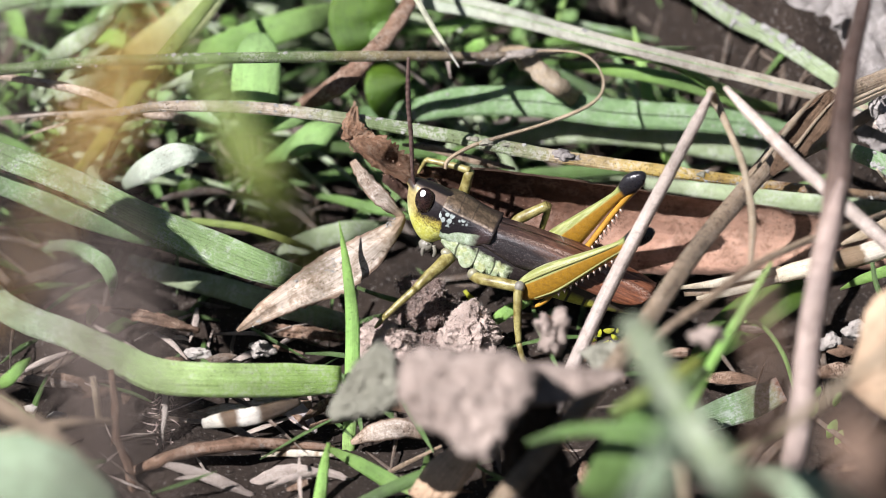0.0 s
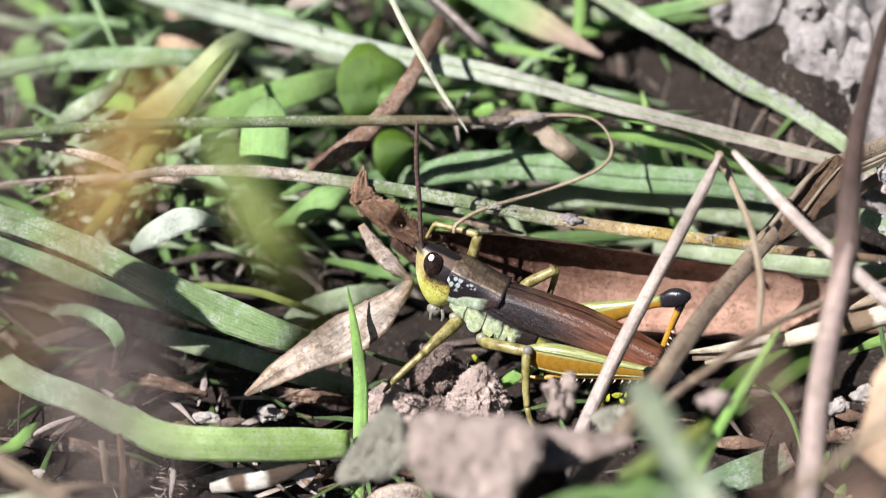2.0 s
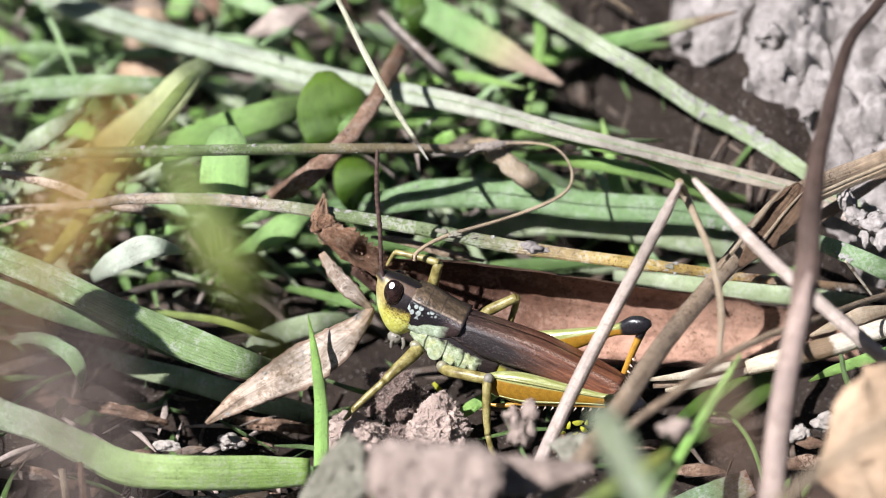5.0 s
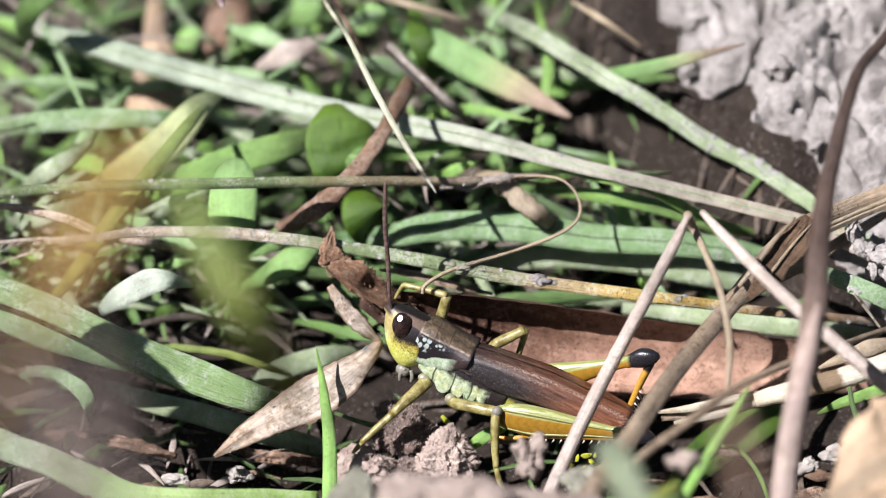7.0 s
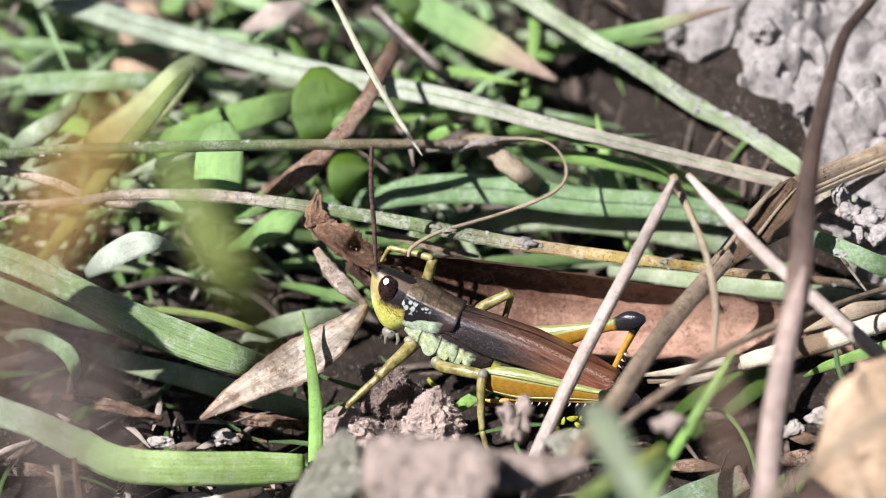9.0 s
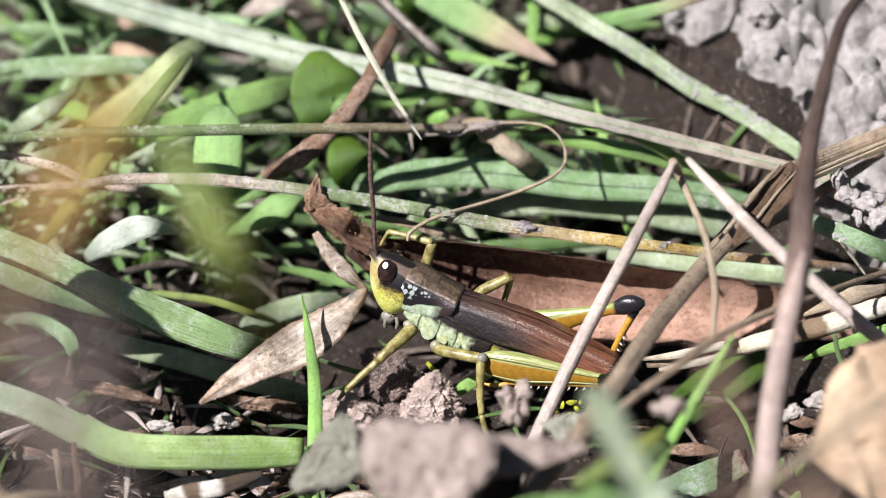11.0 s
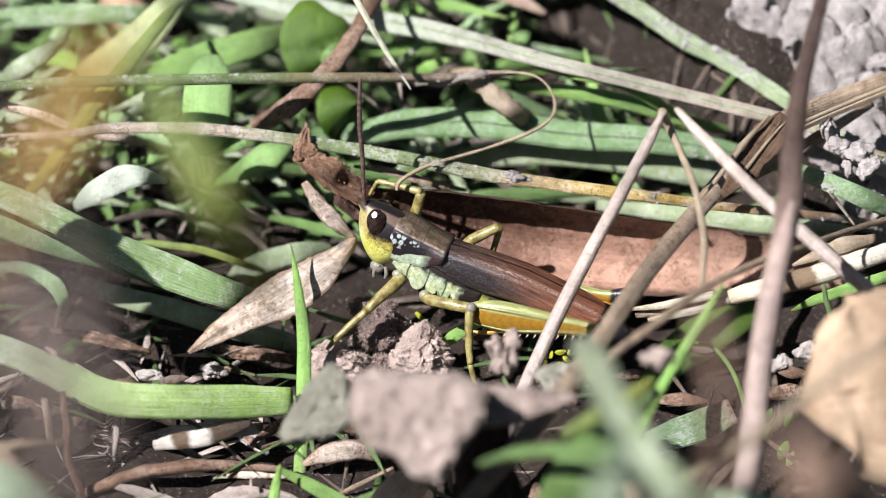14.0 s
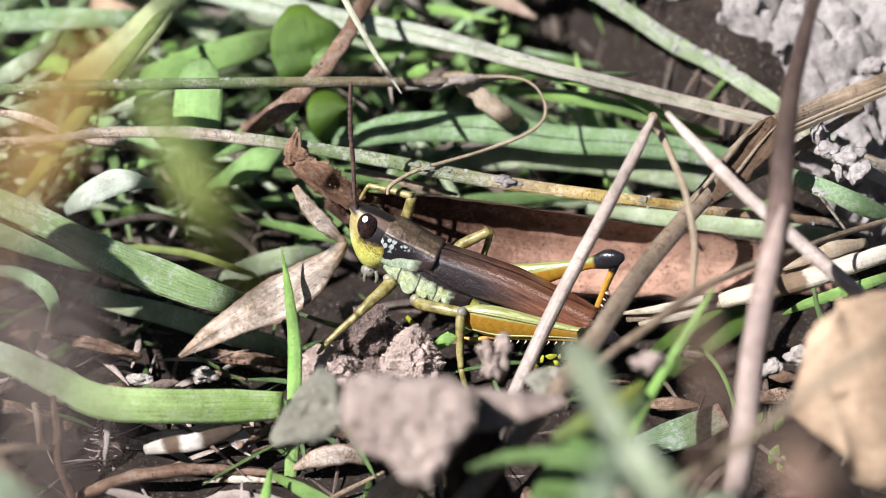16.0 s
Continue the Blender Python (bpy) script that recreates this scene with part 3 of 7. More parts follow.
def build_clay_bank():
    """Dry clay broken into blocks, lying on the ground at the back right; past its outermost blocks it goes under the humus."""
    step = 0.24
    nx, ny = 230, 290
    verts, faces, solid = [], [], []
    for j in range(ny):
        for i in range(nx):
            x, y = 17.0 + i * step, 6.0 + j * step
            p = Vector((x, y, 0.0))
            bent = p + noise.noise_vector(p / 3.0) * 0.9 + noise.noise_vector(p / 0.9) * 0.25
            d, (cell, beside, _, _) = noise.voronoi(bent / 4.2)
            e = noise.voronoi(bent / 1.7 + Vector((4, 2, 0)))[0]
            core = cell * 4.2
            inside = min(x - 18.5, 15.5 + nx * step - x, y - 7.5, 4.5 + ny * step - y)
            kept = min(clay_side(core.x, core.y) - 0.3, inside) > 0.0
            round_off = 1.0 if clay_side(beside.x * 4.2, beside.y * 4.2) > 0.3 else min(1.0, (d[1] - d[0]) / 0.30)
            crack = max(0.0, 1.0 - (d[1] - d[0]) / 0.22) ** 1.3 * (1.7 + 1.6 * noise.noise(p / 6.0))
            crack += max(0.0, 1.0 - (e[1] - e[0]) / 0.20) * 0.8 * max(0.0, noise.noise(p / 5.0) + 0.25)
            crack += 7.0 * max(0.0, noise.noise(p / 2.1 + Vector((8, 8, 1))) - 0.24)
            grain = 0.5 * noise.noise(p / 3.4) + 0.42 * noise.noise(p / 1.4) + 0.34 * noise.noise(p / 0.75) + 0.20 * noise.noise(p / 0.4)
            tilt = 0.9 * noise.noise(cell * 7.3) + 0.35 * (bent - core).dot(noise.noise_vector(cell * 3.1))
            high = (1.3 - crack + tilt) * round_off + grain - 1.8 * (1.0 - round_off) ** 2
            verts.append((x * MM, y * MM, (ground_height(x, y) + (high if kept else -2.0)) * MM))
            solid.append(kept)
    for j in range(ny - 1):
        for i in range(nx - 1):
            a = j * nx + i
            if solid[a] or solid[a + 1] or solid[a + nx] or solid[a + nx + 1]:
                faces.append((a, a + 1, a + nx + 1, a + nx))
    me = bpy.data.meshes.new("clay_bank")
    me.from_pydata(verts, [], faces)
    me.materials.append(m_clay)
    me.polygons.foreach_set("use_smooth", [True] * len(faces))
    tagged(new("clay_bank", me), "pale dry clay bank broken by dark cracks", "ground", kind="structure")


build_clay_bank()


def depth_of(p):
    """How far a place stands out from the insect towards the viewer's side, in millimetres."""
    return (p - Vector((0, 0, 8.0))).dot(VIEWWARD)


def scatter(name, count, material, label, category, xs, ys, zs, length, width, limit, pitch=14, seed=1, thin=0.08, bow=0.18, yaws=(0, 360)):
    """Loose small blades lying criss-cross, none in front of the limit."""
    rnd = random.Random(seed)
    bm, uvl = fresh()
    made = tries = 0
    while made < count and tries < count * 20:
        tries += 1
        x, y, z = rnd.uniform(*xs), rnd.uniform(*ys), rnd.uniform(0, 1) ** 1.4 * (zs[1] - zs[0]) + zs[0]
        a, b = radians(rnd.uniform(*yaws)), radians(rnd.gauss(0, pitch))
        ln, w = rnd.uniform(*length), rnd.uniform(*width)
        go = Vector((math.cos(a) * math.cos(b), math.sin(a) * math.cos(b), math.sin(b))) * ln / 2
        mid = Vector((x, y, z))
        ends = [mid - go, mid + Vector((rnd.gauss(0, 0.08), rnd.gauss(0, 0.08), bow * rnd.random())) * ln * 0.5, mid + go]
        if clay_side(x, y) > -2 and y > 18 or (11 < x < 34 and 22 < y < 60 and z > 0.5 and x > 11 + 0.45 * max(0.0, y - 38.0)):
            continue
        if max(depth_of(p) for p in ends) > limit(mid):
            continue
        mats = (0.35, 0.8, 1.0, 0.75, 0.15)
        add_strip(bm, uvl, ends, [w * k for k in mats], arc=rnd.uniform(0.2, 1.0), roll=rnd.gauss(0, 35), thick=thin, cols=4, step=3)
        made += 1
    return tagged(link(name, bm, material), label, category, kind="stuff")


def back_limit(p):
    return -9.0 if p.x > -20 else -6.0


scatter("grass_undergrowth", 270, m_grass, "short green grass crowding the shaded ground", "grass", (-40, 42), (8, 75), (0, 6), (7, 22), (0.5, 1.6), back_limit, seed=3)
scatter("dusty_undergrowth", 90, m_grey_grass, "dusty pale grass blades over the ground", "grass", (-40, 20), (12, 75), (1, 8), (8, 20), (0.5, 1.4), back_limit, seed=5)
scatter("pale_grass_tips", 80, m_pale_back, "pale sunlit grass tips among the green", "grass", (-40, 18), (14, 70), (5, 13), (6, 18), (0.4, 1.5), lambda p: -11.0, pitch=25, seed=15)
scatter("bright_grass_tips", 60, m_grass_bright, "fresh sunlit grass tips among the undergrowth", "grass", (-40, 24), (12, 70), (3, 11), (5, 16), (0.4, 1.4), lambda p: -10.0, pitch=25, seed=17)
scatter("straw_scraps", 70, m_straw_pink, "thin pale straw scraps among the grass", "straw", (-40, 24), (12, 70), (2, 11), (4, 14), (0.15, 0.5), lambda p: -9.0, pitch=25, seed=19)
scatter("dead_undergrowth", 420, m_litter, "dead brown grass litter on the soil", "litter", (-40, 42), (4, 80), (-0.5, 3), (4, 16), (0.3, 1.2), back_limit, pitch=8, seed=7)
scatter("near_litter", 80, m_litter, "small dead brown scraps on the soil", "litter", (-40, 42), (-30, 10), (-0.6, 1.0), (2, 10), (0.25, 0.9), lambda p: 13.0, pitch=5, seed=9)
scatter("near_grass_scraps", 60, m_grass, "small green grass scraps on the soil", "grass", (-40, 13), (-28, 8), (-0.6, 1.5), (3, 9), (0.3, 0.8), lambda p: 11.0, pitch=10, seed=11)

scatter("pale_litter", 34, m_straw_pink, "small pale straw scraps on the soil", "litter", (-30, -9), (-17, 0), (-0.4, 1.2), (1.5, 6), (0.15, 0.6), lambda p: 12.0, pitch=8, seed=23)
scatter("brown_litter", 50, m_bark, "small brown leaf scraps on the soil", "litter", (-32, 34), (-18, 4), (-0.5, 0.9), (1.5, 5), (0.4, 1.3), lambda p: 12.0, pitch=8, seed=27)

# dead blades and dark grass on the slope below the clay
for name, count, material, label, seed in (("slope_litter", 150, m_litter, "dead brown blades on the slope below the clay", 31), ("slope_grass", 20, m_grass, "dark green grass on the slope below the clay", 33)):
    rnd = random.Random(seed)
    bm, uvl = fresh()
    for k in range(count):
        y = rnd.uniform(12, 52)
        x = along(CLAY_EDGE, y) - rnd.uniform(1.6, 9.0)
        a, ln, w = radians(rnd.uniform(0, 360)), rnd.uniform(1.5, 4.5), rnd.uniform(0.2, 0.6)
        run = []
        for f in (-0.5, 0.0, 0.5):
            u, v = x + f * ln * math.cos(a), y + f * ln * math.sin(a)
            run.append(Vector((u, v, 0.5 * ground_height(u, v) + 0.5 * ground_height(x, y) + 0.3 + rnd.uniform(0.0, 1.0))))
        add_strip(bm, uvl, run, [w * 0.3, w, w * 0.9, w * 0.2], arc=rnd.uniform(0.3, 1.2), roll=rnd.gauss(0, 40), thick=0.08, cols=4, step=4)
    tagged(link(name, bm, material), label, "litter" if seed == 31 else "grass", kind="stuff")

# clods of dry clay on the bank
rnd = random.Random(77)
for i in range(30):
    y = rnd.uniform(14, 42)
    x = along(CLAY_EDGE, y) + 2.2 + rnd.uniform(0.0, 1.0) ** 1.5 * 12.0
    r = rnd.choice((0.4, 0.5, 0.7, 0.9, 1.3))
    z = ground_height(x, y) + 0.8 + r * 0.2
    lump("clay_clod", (x, y, z), (r * rnd.uniform(0.9, 1.5), r, r * rnd.uniform(0.6, 0.9)), m_clay, "pale grey clod of dry clay on the bank", "clod", rough=0.35, fine=0.4, facets=9, seed=100 + i, detail=4, group="clay clods", turn=rnd.uniform(-40, 40))

stalk("rootlet", [(34.51, 23.65, 11.29), (34.01, 22.85, 10.33), (33.75, 21.90, 9.21), (34.16, 21.04, 8.18), (35.4, 20.6, 7.0)], [0.10, 0.17, 0.18, 0.16, 0.1], m_straw_pink, "thin pale curved rootlet on the clay", "root")

# ---- grass, stalks and leaves behind the insect ----
blade("grass", [(-33.48, 48.65, 3.74), (-26.72, 33.17, 13.30), (-24.05, 31.07, 13.90), (-13.41, 26.65, 13.30), (-5.00, 22.90, 13.50), (3.31, 18.72, 14.75), (11.39, 14.94, 14.91), (19.49, 12.86, 13.98), (27.95, 10.68, 12.95), (31.03, 9.11, 12.63), (34.71, 8.64, 11.30), (39.03, 9.75, 8.73)],
      [0.72, 1.20, 1.78, 1.94, 1.80, 1.52, 1.10, 1.04, 1.04, 1.0, 0.9, 0.64], m_grey_to_dry, "long half-dry grass blade, grey-green fading to straw", "grass", arc=0.9, roll=-12, ragged=0.12, dust=260, rib=0.10, rib_material=m_grey_grass)
blade("olive_grass", [(-41.87, 16.92, 9.49), (-34.09, 10.98, 14.87), (-25.54, 10.69, 16.07), (-19.5, 10.84, 16.26), (-13.42, 10.13, 16.96), (-7.41, 10.97, 16.41), (-1.37, 11.79, 15.83), (2.68, 13.34, 14.57), (5.98, 15.77, 12.79), (11.52, 32.19, -0.3)],
      [0.80, 0.80, 0.80, 0.80, 0.80, 0.80, 0.72, 0.68, 0.60, 0.40], m_olive, "thin olive grass stem turning brown at its end", "grass stem", arc=2.2, thick=0.3, dust=150)
blade("straw", [(-35.98, 24.3, -0.37), (-23.93, 8.38, 13.32), (-19.44, 7.91, 14.32), (-13.42, 7.86, 14.25), (-9, 7.57, 13.92), (-4.18, 7.11, 13.36), (0.64, 6.57, 12.72), (6.67, 5.82, 11.82), (10.69, 5.43, 11.36), (16.67, 4.14, 11.38), (20.73, 4.58, 10.35), (24.82, 5.02, 9.31), (31.76, 6.15, 7.55), (40.73, 13.89, -0.33)],
      [0.40, 0.56, 0.80, 0.92, 0.92, 0.96, 1.04, 1.04, 0.96, 0.92, 0.80, 0.68, 0.60, 0.48], m_straw_green, "long flat straw, green in the middle and yellow further on", "straw", arc=1.0, roll=-10, ragged=0.06, thick=0.25, dust=420, step=9)
blade("withered_grass", [(-35.6, 23.81, 5.26), (-31.03, 12.38, 13.42), (-27.71, 11.28, 13.66), (-24.47, 10.73, 13.01), (-21.69, 10.76, 11.49), (-18.54, 12.04, 9.9), (-16.41, 21.04, 1.96)],
      [0.40, 0.56, 0.72, 0.80, 0.68, 0.88, 0.56], m_tan_leaf, "shrivelled grey-brown dead grass blade", "dead blade", arc=1.6, ragged=0.25, wave=0.3)
blade("thin_straw", [(-36.25, 19.61, 3.37), (-31.2, 12.06, 9.93), (-27.05, 11.49, 10.8), (-21.64, 15.51, 7.81)], [0.20, 0.32, 0.32, 0.16], m_tan_leaf, "thin dry straw lying on the grass", "straw", arc=1.5)
blade("thin_straw", [(-31.89, 17.06, 3.44), (-28.42, 12.32, 8.68), (-24.33, 12.92, 9.4), (-22.58, 17.02, 6.51)], [0.12, 0.20, 0.20, 0.12], m_tan_leaf, "thin dry straw lying on the grass", "straw", arc=1.5)
blade("grass", [(-39.97, 10.5, 11.18), (-33.53, 3.14, 14.85), (-28.68, 1.34, 14.27), (-24.72, 0.32, 13.05), (-20.76, -0.95, 11.54), (-15.26, -1.76, 9.01), (-11.31, -1.94, 7.24), (-8.44, 1.32, 3.36), (-5.88, 3.92, 0.23)],
      [1.60, 1.80, 1.92, 2.00, 2.08, 2.64, 2.16, 1.60, 0.72], m_grass_rib, "broad ribbed green grass blade with dusty specks", "grass", arc=0.8, roll=-14, ragged=0.03, thick=0.18, cols=11, dust=160, rib=0.09, dust_size=(0.02, 0.08))
blade("grass", [(-40.19, 10.36, 7.89), (-33.72, 3.36, 12.01), (-29.64, 1.69, 11.57), (-26.45, 0.8, 10.5), (-22.53, 0.69, 8.83), (-19.04, 1.56, 6.75), (-15.6, 3.58, 2.93)],
      [1.44, 1.60, 1.68, 1.68, 1.44, 1.20, 0.80], m_dusty_back, "ribbed green grass blade half in shade", "grass", arc=0.8, roll=16, thick=0.18, cols=9)
blade("grass", [(-25.07, 10.48, -1.29), (-19.71, 4.08, 1.97), (-15.6, 2.66, 1.84), (-11.5, 1.12, 1.56), (-7.47, 1.18, 0.07), (-4.26, 2.97, -2.46)],
      [0.96, 1.52, 1.68, 1.76, 1.44, 0.80], m_grey_grass, "dusty grey-green grass blade in half shade", "grass", arc=0.8, roll=-10)
blade("grass", [(-19.98, 10.55, 1.9), (-16.5, 7.2, 4.14), (-13.6, 6.17, 4.47), (-10.75, 5.6, 3.78), (-8.99, 7.42, 1.29)], [0.40, 0.52, 0.56, 0.56, 0.32], m_yellow_green, "narrow yellow-green grass blade", "grass", arc=0.9)
blade("grass", [(-9.3, 13.15, 1.89), (-6.73, 9.75, 4.06), (-3.84, 7.73, 4.77), (-0.98, 8.11, 3.66)], [0.40, 0.72, 0.72, 0.32], m_grass, "narrow green grass blade in shade", "grass", arc=0.9)
blade("grass", [(-13.03, 9.68, -2.24), (-10.02, 7.69, 1.6), (-6.72, 7.58, 3.03), (-3.47, 10.15, 1.43)], [0.88, 1.60, 1.52, 0.72], m_grey_grass, "pale dusty grass blade", "grass", arc=0.7)
blade("grass", [(-6.04, 20.15, 4.02), (-1.81, 14.81, 8.53), (1.48, 14.42, 9.63), (6.82, 14.42, 9.63), (12.98, 13.89, 9), (19.14, 13.63, 8.68), (25.37, 13.75, 7.27), (32.21, 14.75, 3.8), (38.84, 19.88, -2.54)],
      [0.80, 1.76, 2.24, 2.32, 2.16, 2.00, 1.76, 1.60, 0.80], m_dusty_back, "wide green grass blade with a dusty film", "grass", arc=0.9, roll=-10, dust=120, rib=0.1)
blade("grass", [(3.19, 18.81, 2.41), (8.11, 15.31, 6.02), (12.22, 14.66, 6.8), (17.18, 14.26, 6.33), (22.54, 13.6, 5.54), (28.89, 14.49, 3.48), (34.42, 18.33, -1.27)],
      [0.96, 2.00, 2.24, 2.16, 2.00, 1.76, 1.20], m_grey_grass, "grey-green grass blade covered with dust", "grass", arc=0.7, roll=8, dust=160)
blade("grass", [(15.11, 12.14, 3.8), (20.31, 9.42, 5.23), (25.98, 8.2, 5.33), (31.78, 8.63, 4.29), (38.03, 11.95, 0.46)], [0.80, 1.20, 1.36, 1.20, 0.80], m_grey_grass, "dusty green grass blade beside the dead leaf", "grass", arc=0.8)
blade("grass", [(9.01, 20.87, 7.98), (12.98, 15.87, 11.36), (17.04, 14.61, 11.41), (22.01, 14.42, 9.63), (26.4, 17.02, 6.51)], [0.64, 1.04, 1.12, 1.04, 0.48], m_grass_bright, "fresh green grass blade", "grass", arc=0.9)
blade("grass", [(10.51, 17.06, 12.77), (13.69, 14.24, 14.08), (16.94, 13.82, 13.58), (20.31, 14.16, 10.87), (22.96, 15.46, 7.75)], [0.32, 0.72, 0.80, 0.88, 0.32], m_grass_bright, "short bright green grass blade", "grass", arc=0.9)
blade("grass", [(5.07, 44.22, 7.79), (8.43, 31.70, 14.66), (13.73, 25.51, 15.06), (17.22, 22.56, 14.66), (21.30, 19.98, 13.14), (24.95, 17.94, 12.26), (28.26, 14.48, 12.03), (30.83, 11.78, 11.92), (33.19, 10.02, 11.39), (35.95, 8.98, 10.14), (39.55, 9.61, 7.00)],
      [0.80, 1.36, 1.32, 1.32, 1.32, 1.28, 1.2, 1.1, 1.0, 0.9, 0.7], m_grey_grass, "mottled grey-green grass blade", "grass", arc=0.9, ragged=0.15, dust=300, dust_size=(0.03, 0.22), rib=0.1)
blade("green_leaf", [(-1.92, 43.23, 6.62), (0.68, 32.96, 13.06), (4.04, 29.32, 13.38), (7.38, 27.36, 12.6), (11.55, 25.1, 11.47)], [1.04, 2.24, 2.64, 2.16, 0.32], m_leaf_tan_tip, "pointed green leaf with a dry tan tip", "leaf", arc=0.7)
stalk("grey_stick", [(-1.94, 30.05, 14.25), (0.25, 27.04, 13.77), (2.34, 25.83, 12.33), (4.05, 27.28, 9.39)], [0.44, 0.44, 0.48, 0.36], m_grey_stick, "blunt grey dead stick in the grass", "stick", knots=0.15)
blade("grass", [(12.68, 34.39, 8.30), (15.63, 25.20, 15.56), (19.68, 24.22, 17.42), (24.36, 26.54, 17.15)], [0.80, 1.12, 0.96, 0.16], m_leaf_tan_tip, "green grass blade with a reddish dry tip", "grass", arc=0.8)
blade("grass", [(11.03, 35.40, 6.47), (15.38, 27.99, 12.81), (19.57, 28.07, 12.90)], [1.04, 1.20, 0.40], m_grass, "green grass blade in shade", "grass", arc=0.8)
blade("white_awn", [(-7.84, 37.59, 15.46), (-6.24, 20.65, 24.83), (-4.85, 18.49, 23.81), (-2.82, 15.09, 21.32), (-0.8, 11.96, 19.15), (0.56, 10.6, 17.52), (1.49, 9.67, 16.41)], [0.28, 0.36, 0.40, 0.52, 0.48, 0.36, 0.12], m_awn, "thin whitish dry awn hanging over the grass", "awn", arc=1.8, thick=0.2)
blade("brown_grass", [(-7.17, 46.6, 10.64), (-5.84, 29.86, 18.69), (-3.92, 27.58, 15.97), (-2.73, 32.94, 9.91)], [0.40, 0.48, 0.40, 0.16], m_twig, "thin brown dead blade", "dead blade", arc=1.5)
blade("clover_leaf", [(-3.56, 25.88, 4.61), (-4.5, 18.64, 11.55), (-5.11, 18.91, 13.42), (-5.6, 20.1, 14.84), (-5.95, 21.75, 15.25)], oval(5.99, 0.25), m_leaf, "round dark green clover leaf", "leaf", arc=0.9, roll=18, wave=0.05, cols=11, rib=0.07)
blade("clover_leaf", [(-5.15, 19.29, 9.21), (-4.78, 17.77, 12.06), (-4.27, 17.72, 13.56), (-3.88, 19.84, 12.97)], oval(1.28, 0.2), m_leaf_bright, "small bright green leaf", "leaf", arc=0.8, roll=-20)
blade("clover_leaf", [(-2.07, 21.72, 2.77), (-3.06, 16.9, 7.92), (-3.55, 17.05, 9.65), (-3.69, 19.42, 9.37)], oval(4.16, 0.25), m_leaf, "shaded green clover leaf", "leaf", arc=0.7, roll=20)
blade("oval_leaf", [(-13.66, 15.95, 5.23), (-13.36, 12.32, 10.24), (-13.23, 13.77, 11.96), (-13.09, 15.48, 13.22), (-13.04, 17.22, 13.74)], [1.60, 2.96, 3.44, 3.60, 3.68, 3.68, 3.52, 3.20, 2.64, 1.36], m_leaf_bright, "bright green oval leaf", "leaf", arc=0.9, cols=11)
blade("green_leaf", [(-13.1, 16.17, 2.38), (-10.81, 11.45, 7.64), (-8.74, 11.41, 9.15), (-6.82, 13.71, 8.78)], [0.40, 1.76, 2.32, 0.80], m_leaf_bright, "folded bright green leaf", "leaf", arc=1.1, roll=-20)
blade("green_leaf", [(-14.77, 17.78, 4.3), (-12.07, 13.44, 8.46), (-9.61, 13.89, 9), (-7.64, 17.29, 6.82)], [0.80, 1.60, 1.76, 0.56], m_leaf_bright, "green leaf tucked under the straw", "leaf", arc=0.9)
blade("pale_leaf", [(-22.86, 9.23, 5.91), (-21.39, 6.79, 9.12), (-19.12, 6.77, 10.63), (-17.50, 6.85, 10.73), (-15.95, 8.89, 8.56)], [0.79, 1.73, 1.97, 1.34, 0.24], m_leaf_pale, "shiny pale leaf reflecting the sky", "leaf", arc=0.6, roll=-10)
blade("green_leaf", [(-18.75, 14.13, 6.17), (-17.36, 11.92, 8.21), (-15.97, 12.86, 7.77)], [0.32, 0.72, 0.16], m_leaf_bright, "small narrow green leaf", "leaf", arc=0.6)
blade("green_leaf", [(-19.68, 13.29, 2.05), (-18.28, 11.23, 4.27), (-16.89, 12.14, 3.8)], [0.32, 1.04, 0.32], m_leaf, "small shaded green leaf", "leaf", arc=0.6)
stalk("brown_twig", [(-0.38, 27.71, 13.02), (-1.81, 19.43, 15.6), (-3.43, 16.08, 14.72), (-5.46, 13.82, 13.58), (-7.49, 12.72, 12.27), (-9.81, 14.29, 9.47), (-12.76, 19.61, 3.37)], [0.56, 0.60, 0.60, 0.72, 0.72, 0.56, 0.32], m_twig, "split brown dead twig in the grass", "twig", flat=0.6, knots=0.35)
stalk("dead_flower", [(4.4, 19.88, 9.91), (5.98, 15.74, 12.76), (7.6, 14.03, 12.28), (9.46, 13.98, 10.65), (11.52, 18.86, 5.58)], [0.32, 0.64, 0.72, 0.60, 0.32], m_straw, "knobbly tan dead flower stalk", "stalk", flat=0.7, knots=0.8)
stalk("dead_flower", [(1.88, 14.77, 13.15), (3.91, 13.98, 13.77), (6.35, 14.29, 14.14), (9.26, 16, 13.07)], [0.32, 0.40, 0.32, 0.16], m_grey_stick, "grey crumbly dead stalk", "stalk", flat=0.8, knots=0.7)
stalk("tendril", [(0.48, 3.49, 12.16), (0.76, 3.93, 12.68), (2.64, 5.38, 12.85), (6.69, 7.71, 12.52), (9.94, 9.24, 12.79), (11.5, 10.68, 12.95), (11.86, 12.19, 13.2), (11.29, 13.03, 14.19), (9.99, 13.53, 14.79), (7.58, 14.39, 14.27), (5.96, 15.08, 13.53)],
      [0.12, 0.14, 0.14, 0.13, 0.14, 0.12, 0.10, 0.08, 0.08, 0.08, 0.08], m_straw, "thin curled dry tendril", "stem", knots=0.15)
blade("grass", [(0.67, 22.58, 6.91), (2.73, 19.35, 10.84), (4.8, 19.88, 11.47)], [0.40, 0.96, 0.24], m_grass_bright, "small green grass blade", "grass", arc=0.8)
blade("grass", [(0.25, 24.84, 6.49), (1.29, 20.76, 10.96), (2.32, 21.16, 11.43)], [0.24, 0.48, 0.20], m_grey_grass, "small pale grass tip", "grass", arc=0.8)
